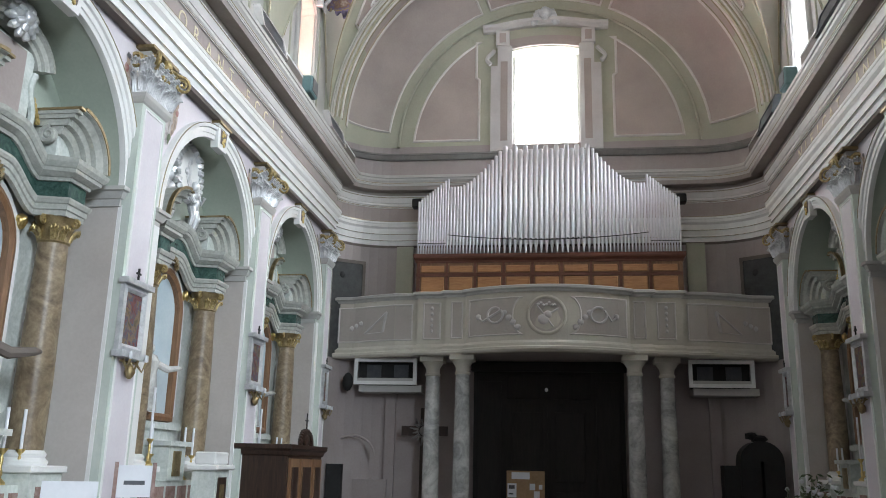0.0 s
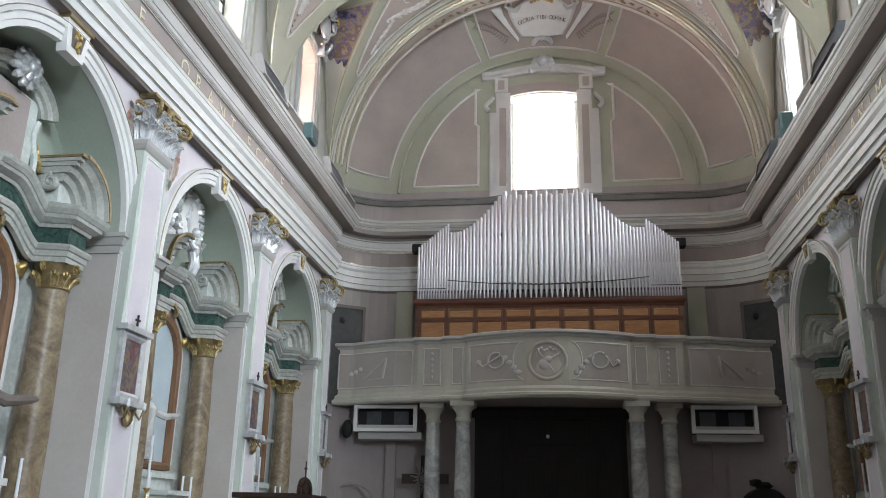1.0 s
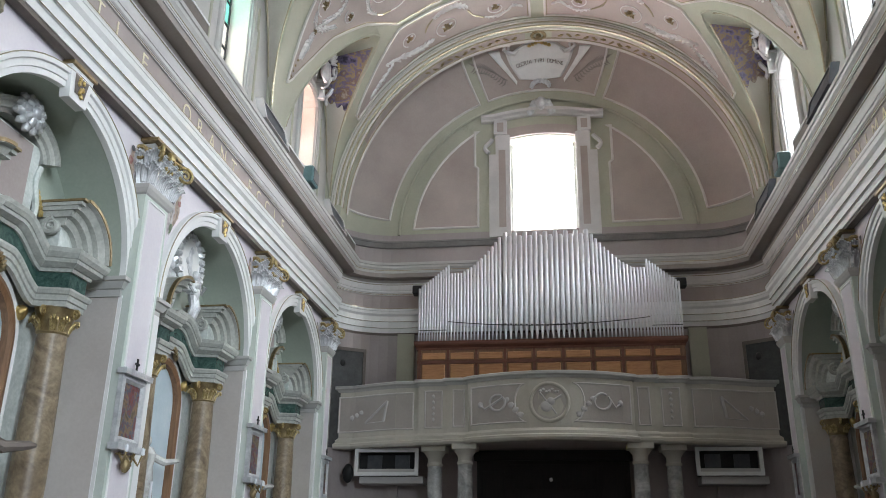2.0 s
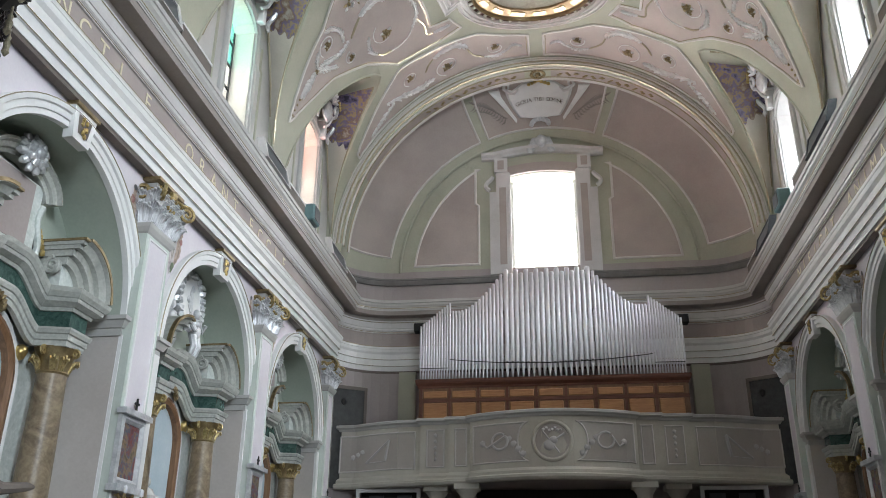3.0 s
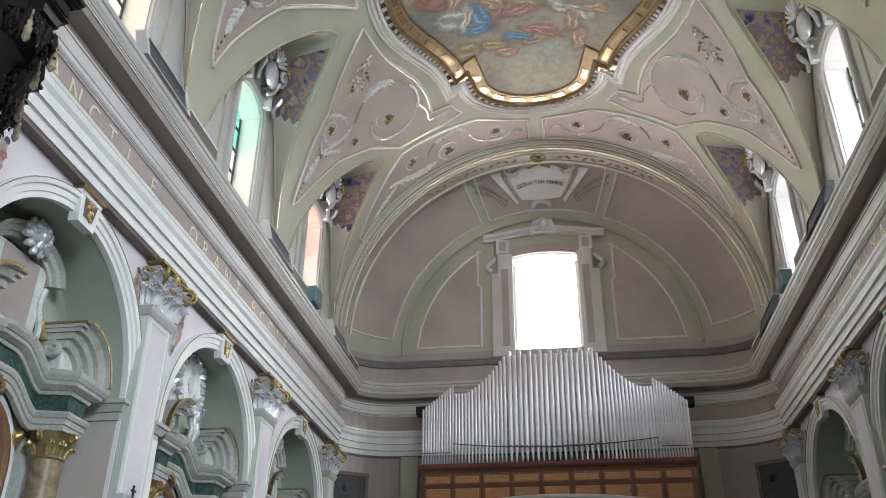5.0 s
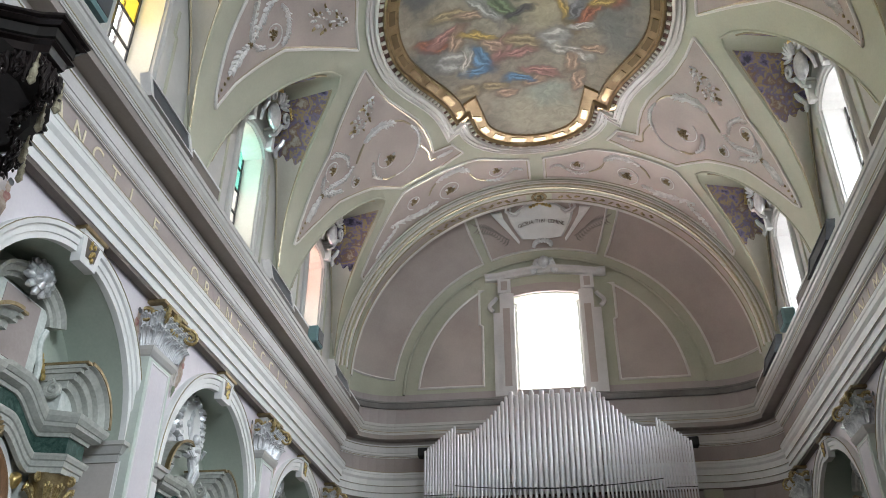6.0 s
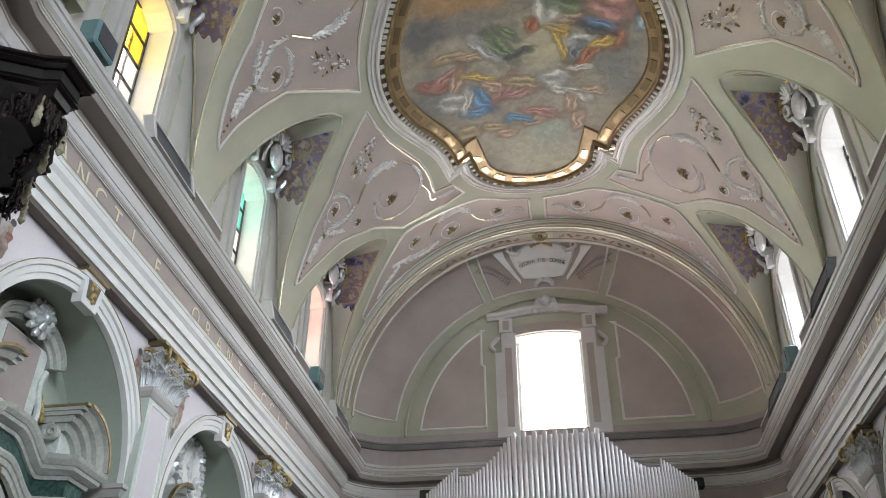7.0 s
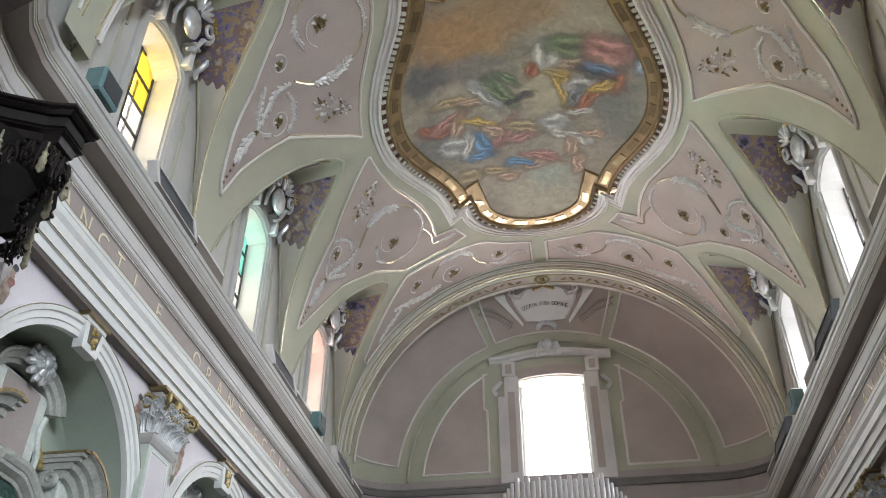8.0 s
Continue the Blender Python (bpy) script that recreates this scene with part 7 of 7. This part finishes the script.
# ---- things on the cornice ----
for s in (-1, 1):
    to = side_map(s, 4.60)
    for yc in (8.15, 12.95, 17.35):
        lamp_box = thing("wall_washer", to(yc, 8.82, 0), "light box with dark grille leaning on the cornice", "light box", "cornice light boxes")
        tilt = lambda u, z, h: (s * (4.62 + 0.25 * (z - 8.84) - h), u, z + 0.04)
        bm = bmesh.new()
        for (u0, u1), (z0, z1), (h0, h1) in (((-0.62, 0.62), (8.84, 9.20), (-0.10, 0.012)),):
            vs = [bm.verts.new(tilt(yc + u, z, h)) for h in (h0, h1) for u, z in ((u0, z0), (u1, z0), (u1, z1), (u0, z1))]
            for f in ((3, 2, 1, 0), (4, 5, 6, 7), (0, 1, 5, 4), (1, 2, 6, 5), (2, 3, 7, 6), (3, 0, 4, 7)):
                bm.faces.new([vs[i] for i in f])
        part("grille", bm, GRILLE, lamp_box)
        for u0, u1, z0, z1 in ((-0.66, -0.58, 8.83, 9.23), (0.58, 0.66, 8.83, 9.23), (-0.58, 0.58, 8.83, 8.86), (-0.58, 0.58, 9.19, 9.22)):
            bm = bmesh.new()
            vs = [bm.verts.new(tilt(yc + u, z, h)) for h in (-0.11, 0.03) for u, z in ((u0, z0), (u1, z0), (u1, z1), (u0, z1))]
            for f in ((3, 2, 1, 0), (4, 5, 6, 7), (0, 1, 5, 4), (1, 2, 6, 5), (2, 3, 7, 6), (3, 0, 4, 7)):
                bm.faces.new([vs[i] for i in f])
            # right casings take a dark colour in place of their backlit shade
            part("casing", bm, STONETRIM if s < 0 else GRILLE, lamp_box)
        # brown board with a white edge, leaning on the cornice
        bm = boxes((*sorted((s * 4.66, s * 4.71)), yc + 0.75, yc + 1.75, 8.83, 9.06))
        shelf = tagged(link("leaning_board", bm, BROWNTRIM), "brown board leaning along the cornice", "board", "cornice boards")
        bm = boxes((*sorted((s * 4.65, s * 4.72)), yc + 0.74, yc + 1.76, 9.06, 9.10))
        part("edge", bm, WHITE, shelf)
for x, y in ((-4.76, 15.45), (4.76, 15.9), (-4.78, 6.2)):
    s = 1 if x > 0 else -1
    fl = thing("floodlight", (x, y, 8.83), "teal metal floodlight standing on the cornice", "floodlight", "cornice floodlights")
    part("body", boxes((x - 0.13, x + 0.13, y - 0.22, y + 0.22, 9.02, 9.40), bevel=0.03), TEAL, fl)
    part("foot", boxes((x - 0.02, x + 0.02, y - 0.16, y + 0.16, 8.82, 9.04)), IRON, fl)
    part("lens", boxes((*sorted((x - s * 0.13, x - s * 0.14)), y - 0.17, y + 0.17, 9.07, 9.35)), GRILLE, fl)

# ---- confessional and loose things ----
con = thing("confessional", (-4.7, 15.05, 0), "dark walnut confessional with panelled front against wall", "confessional")
part("body", boxes((-5.16, -4.24, 14.02, 16.08, 0.08, 1.92)), DARKWOOD, con)
bm = bmesh.new()
run(bm, [(-5.16, 14.02), (-4.24, 14.02), (-4.24, 16.08), (-5.16, 16.08)], [(0.0, 1.86), (-0.03, 1.88), (-0.05, 1.94), (-0.09, 1.98), (-0.09, 2.05), (0.46, 2.06)], plan_map())
part("cornice", bm, DARKWOOD, con)
part("plinth", boxes((-5.16, -4.20, 13.98, 16.12, 0, 0.10)), DARKWOOD, con)
for y0, y1 in ((14.10, 14.62), (14.72, 15.38), (15.48, 16.0)):
    d = part("door", boxes((-4.245, -4.205, y0, y1, 0.15, 1.82)), BROWNWOOD, con, "brown panelled door")
    part("panel", boxes((-4.21, -4.19, y0 + 0.10, y1 - 0.10, 0.3, 1.68), bevel=0.008), DARKWOOD, d)
bm = bmesh.new()
for k in range(15):
    a = math.pi * k / 14
    lump(bm, -4.25, 15.05 + 0.33 * math.cos(a), 2.08 + 0.20 * math.sin(a), 0.05, 0.07, 0.08, 1, 0.5)
lump(bm, -4.25, 15.05, 2.14, 0.05, 0.18, 0.12, 2, 0.4)
part("crest", bm, DARKWOOD, con, smooth=True)
part("cross", boxes((-4.26, -4.24, 15.04, 15.06, 2.25, 2.62), (-4.262, -4.238, 14.97, 15.13, 2.48, 2.50)), IRON, con)

sign = thing("sign_stand", (-4.0, 7.19, 0), "white lettered card on a thin stand", "sign")
m = pose(-4.0, 7.19, 0, 0, 0, 34)
bm = boxes((-0.23, 0.23, -0.01, 0.01, 1.16, 1.55))
bm.transform(m)
part("card", bm, PAPER, sign)
bm = lathe(bmesh.new(), [(0.16, 0), (0.15, 0.02), (0.015, 0.04), (0.015, 1.16)], -4.0, 7.19, 14)
part("post", bm, IRON, sign)
lettering("lettering", "LA TUA", 0.055, m @ pose(0, -0.014, 1.36, 90), GRILLE, sign, 0.002)
sign = thing("sign_stand", (-4.0, 8.35, 0), "white card in a red frame on a stand", "sign")
m = pose(-4.0, 8.35, 0, 0, 0, 30)
for nm, bx, mat in (("card", (-0.16, 0.16, -0.01, 0.01, 1.38, 1.69), PAPER), ("bar", (-0.10, 0.10, -0.014, -0.0105, 1.50, 1.54), GRILLE), ("frame", (-0.20, -0.165, -0.02, 0.02, 0, 1.72), REDMARBLE), ("frame", (0.165, 0.20, -0.02, 0.02, 0, 1.72), REDMARBLE)):
    bm = boxes(bx)
    bm.transform(m)
    part(nm, bm, mat, sign)

lect = thing("lectern", (-4.9, 12.3, 0), "white marble lectern with dark framed niche", "lectern")
part("body", boxes((-5.02, -4.66, 12.05, 12.55, 0, 1.62)), PALEMARBLE, lect)
part("desk", boxes((-5.08, -4.60, 11.95, 12.65, 1.62, 1.70), (-5.0, -4.68, 12.05, 12.55, 1.70, 1.88), bevel=0.02), WHITE, lect)
part("niche", boxes((-4.66, -4.652, 12.14, 12.46, 0.5, 1.52)), DARKWOOD, lect)
part("gilt_panel", boxes((-4.652, -4.645, 12.22, 12.38, 0.7, 1.42)), OLDGOLD, lect)

bm = bmesh.new()
rng = random.Random(5)
LEAF = surface("leaf_green", (0.05, 0.09, 0.04), (0.12, 0.16, 0.08), 8, rough=0.5)
pot = thing("flower_arrangement", (4.75, 16.3, 0), "white and green flower arrangement by the pier", "flowers")
for k in range(150):
    p = Vector((4.75 + rng.gauss(0, 0.18), 16.3 + rng.gauss(0, 0.26), 1.2 + abs(rng.gauss(0, 0.2))))
    d = Vector((rng.uniform(-1, 1), rng.uniform(-1, 1), rng.uniform(-0.3, 1))).normalized()
    q = d.orthogonal().normalized() * 0.03
    vs = [bm.verts.new(v) for v in (p, p + d * 0.06 + q, p + d * 0.13, p + d * 0.06 - q)]
    bm.faces.new(vs)
tagged(part("foliage", bm, LEAF, pot), kind="stuff")
bm = bmesh.new()
for k in range(26):
    lump(bm, 4.75 + rng.gauss(0, 0.15), 16.3 + rng.gauss(0, 0.22), 1.32 + abs(rng.gauss(0, 0.18)), 0.045, 0.045, 0.04, 1, 0.4)
part("blossom", bm, PAPER, pot)
part("vase", lathe(bmesh.new(), [(0.12, 0), (0.14, 0.5), (0.09, 0.9), (0.14, 1.2)], 4.75, 16.3, 16), GREYMARBLE, pot, smooth=True)

# ---- pulpit canopy on the crossing pier ----
pul = thing("pulpit_canopy", (-4.15, 4.3, 5.2), "dark carved wooden pulpit canopy with tassels", "pulpit")


CANOPY = (-4.45, 4.39)


def canopy_plan(k=1.0):
    """Four short faces joined by hollow sides, counter-clockwise."""
    side = [(1.09, -0.18), (1.09, 0.18), (0.91, 0.22), (0.63, 0.36), (0.44, 0.50), (0.36, 0.63), (0.22, 0.91)]
    pts = []
    for q in range(4):
        c, d = (1, 0, -1, 0)[q], (0, 1, 0, -1)[q]
        pts += [(CANOPY[0] + k * (x * c - y * d), CANOPY[1] + k * (x * d + y * c)) for x, y in side]
    return pts


for name, prof in (("crown", [(0.5, 6.70), (0.03, 6.70), (-0.02, 6.68), (-0.02, 6.655), (0.01, 6.645), (-0.005, 6.62), (0.03, 6.60), (0.5, 6.60)]),
                   ("frieze", [(0.5, 6.60), (0.06, 6.60), (0.055, 6.50), (0.10, 6.485), (0.10, 6.47), (0.5, 6.47)]),
                   ("rim", [(0.5, 6.47), (0.05, 6.47), (0.04, 6.445), (0.08, 6.43), (0.09, 6.36), (0.13, 6.35), (0.12, 6.32), (0.17, 6.30), (0.5, 6.30)])):
    bm = bmesh.new()
    run(bm, canopy_plan(), prof, plan_map(), closed=True)
    part(name, bm, DARKGLOSS if name != "frieze" else BLACKWOOD, pul)
bm = lathe(bmesh.new(), [(0.85, 6.31), (0.72, 6.20), (0.60, 6.22), (0.30, 6.28), (0.05, 6.30)], *CANOPY, 16)
part("underside", bm, BLACKWOOD, pul)
# lace of carved leaves hung below each face, and ivory tassels at the corners
rng = random.Random(3)
ring = canopy_plan(0.90)
for i in range(len(ring)):
    p, q = Vector(ring[i]), Vector(ring[(i + 1) % len(ring)])
    bm = bmesh.new()
    n = max(2, int((q - p).length / 0.035))
    for k in range(n):
        c = p.lerp(q, (k + 0.5) / n)
        drop = 0.10 + 0.16 * abs(math.sin(i * 1.3 + k * 0.5))
        pts = [(c.x + rng.uniform(-0.02, 0.02), c.y + rng.uniform(-0.02, 0.02), 6.31 - drop * f) for f in (0, 0.35, 0.7, 1.0)]
        tube(bm, pts, [0.014, 0.024, 0.016, 0.006], 5)
        for f in (0.3, 0.6, 0.95):
            lump(bm, c.x + rng.uniform(-0.03, 0.03), c.y + rng.uniform(-0.03, 0.03), 6.31 - drop * f, 0.018, 0.018, 0.024, 1, 0.8)
    part("carved_lace", bm, DARKGLOSS, pul, smooth=True)
for q in range(4):
    for x, y in ((0.98, -0.17), (0.98, 0.17), (0.72, 0.36), (0.36, 0.72)):
        c, d = (1, 0, -1, 0)[q], (0, 1, 0, -1)[q]
        px, py = CANOPY[0] + x * c - y * d, CANOPY[1] + x * d + y * c
        bm = lathe(bmesh.new(), [(0.008, 6.30), (0.012, 6.20), (0.026, 6.18), (0.018, 6.15), (0.032, 6.12), (0.026, 6.07), (0.034, 6.03), (0.008, 5.99)], px, py, 9)
        part("tassel", bm, IVORY, pul, "ivory and gilt tassel", True)
structure("wall_crossing_pier", boxes((-5.9, -4.75, 2.2, 4.3, 0, 8.8), (4.75, 5.9, 2.2, 4.3, 0, 8.8), (-5.9, -5.21, 4.3, 5.2, 0, 8.8), (5.21, 5.9, 4.3, 5.2, 0, 8.8)), LILAC, "pale crossing pier", "wall")
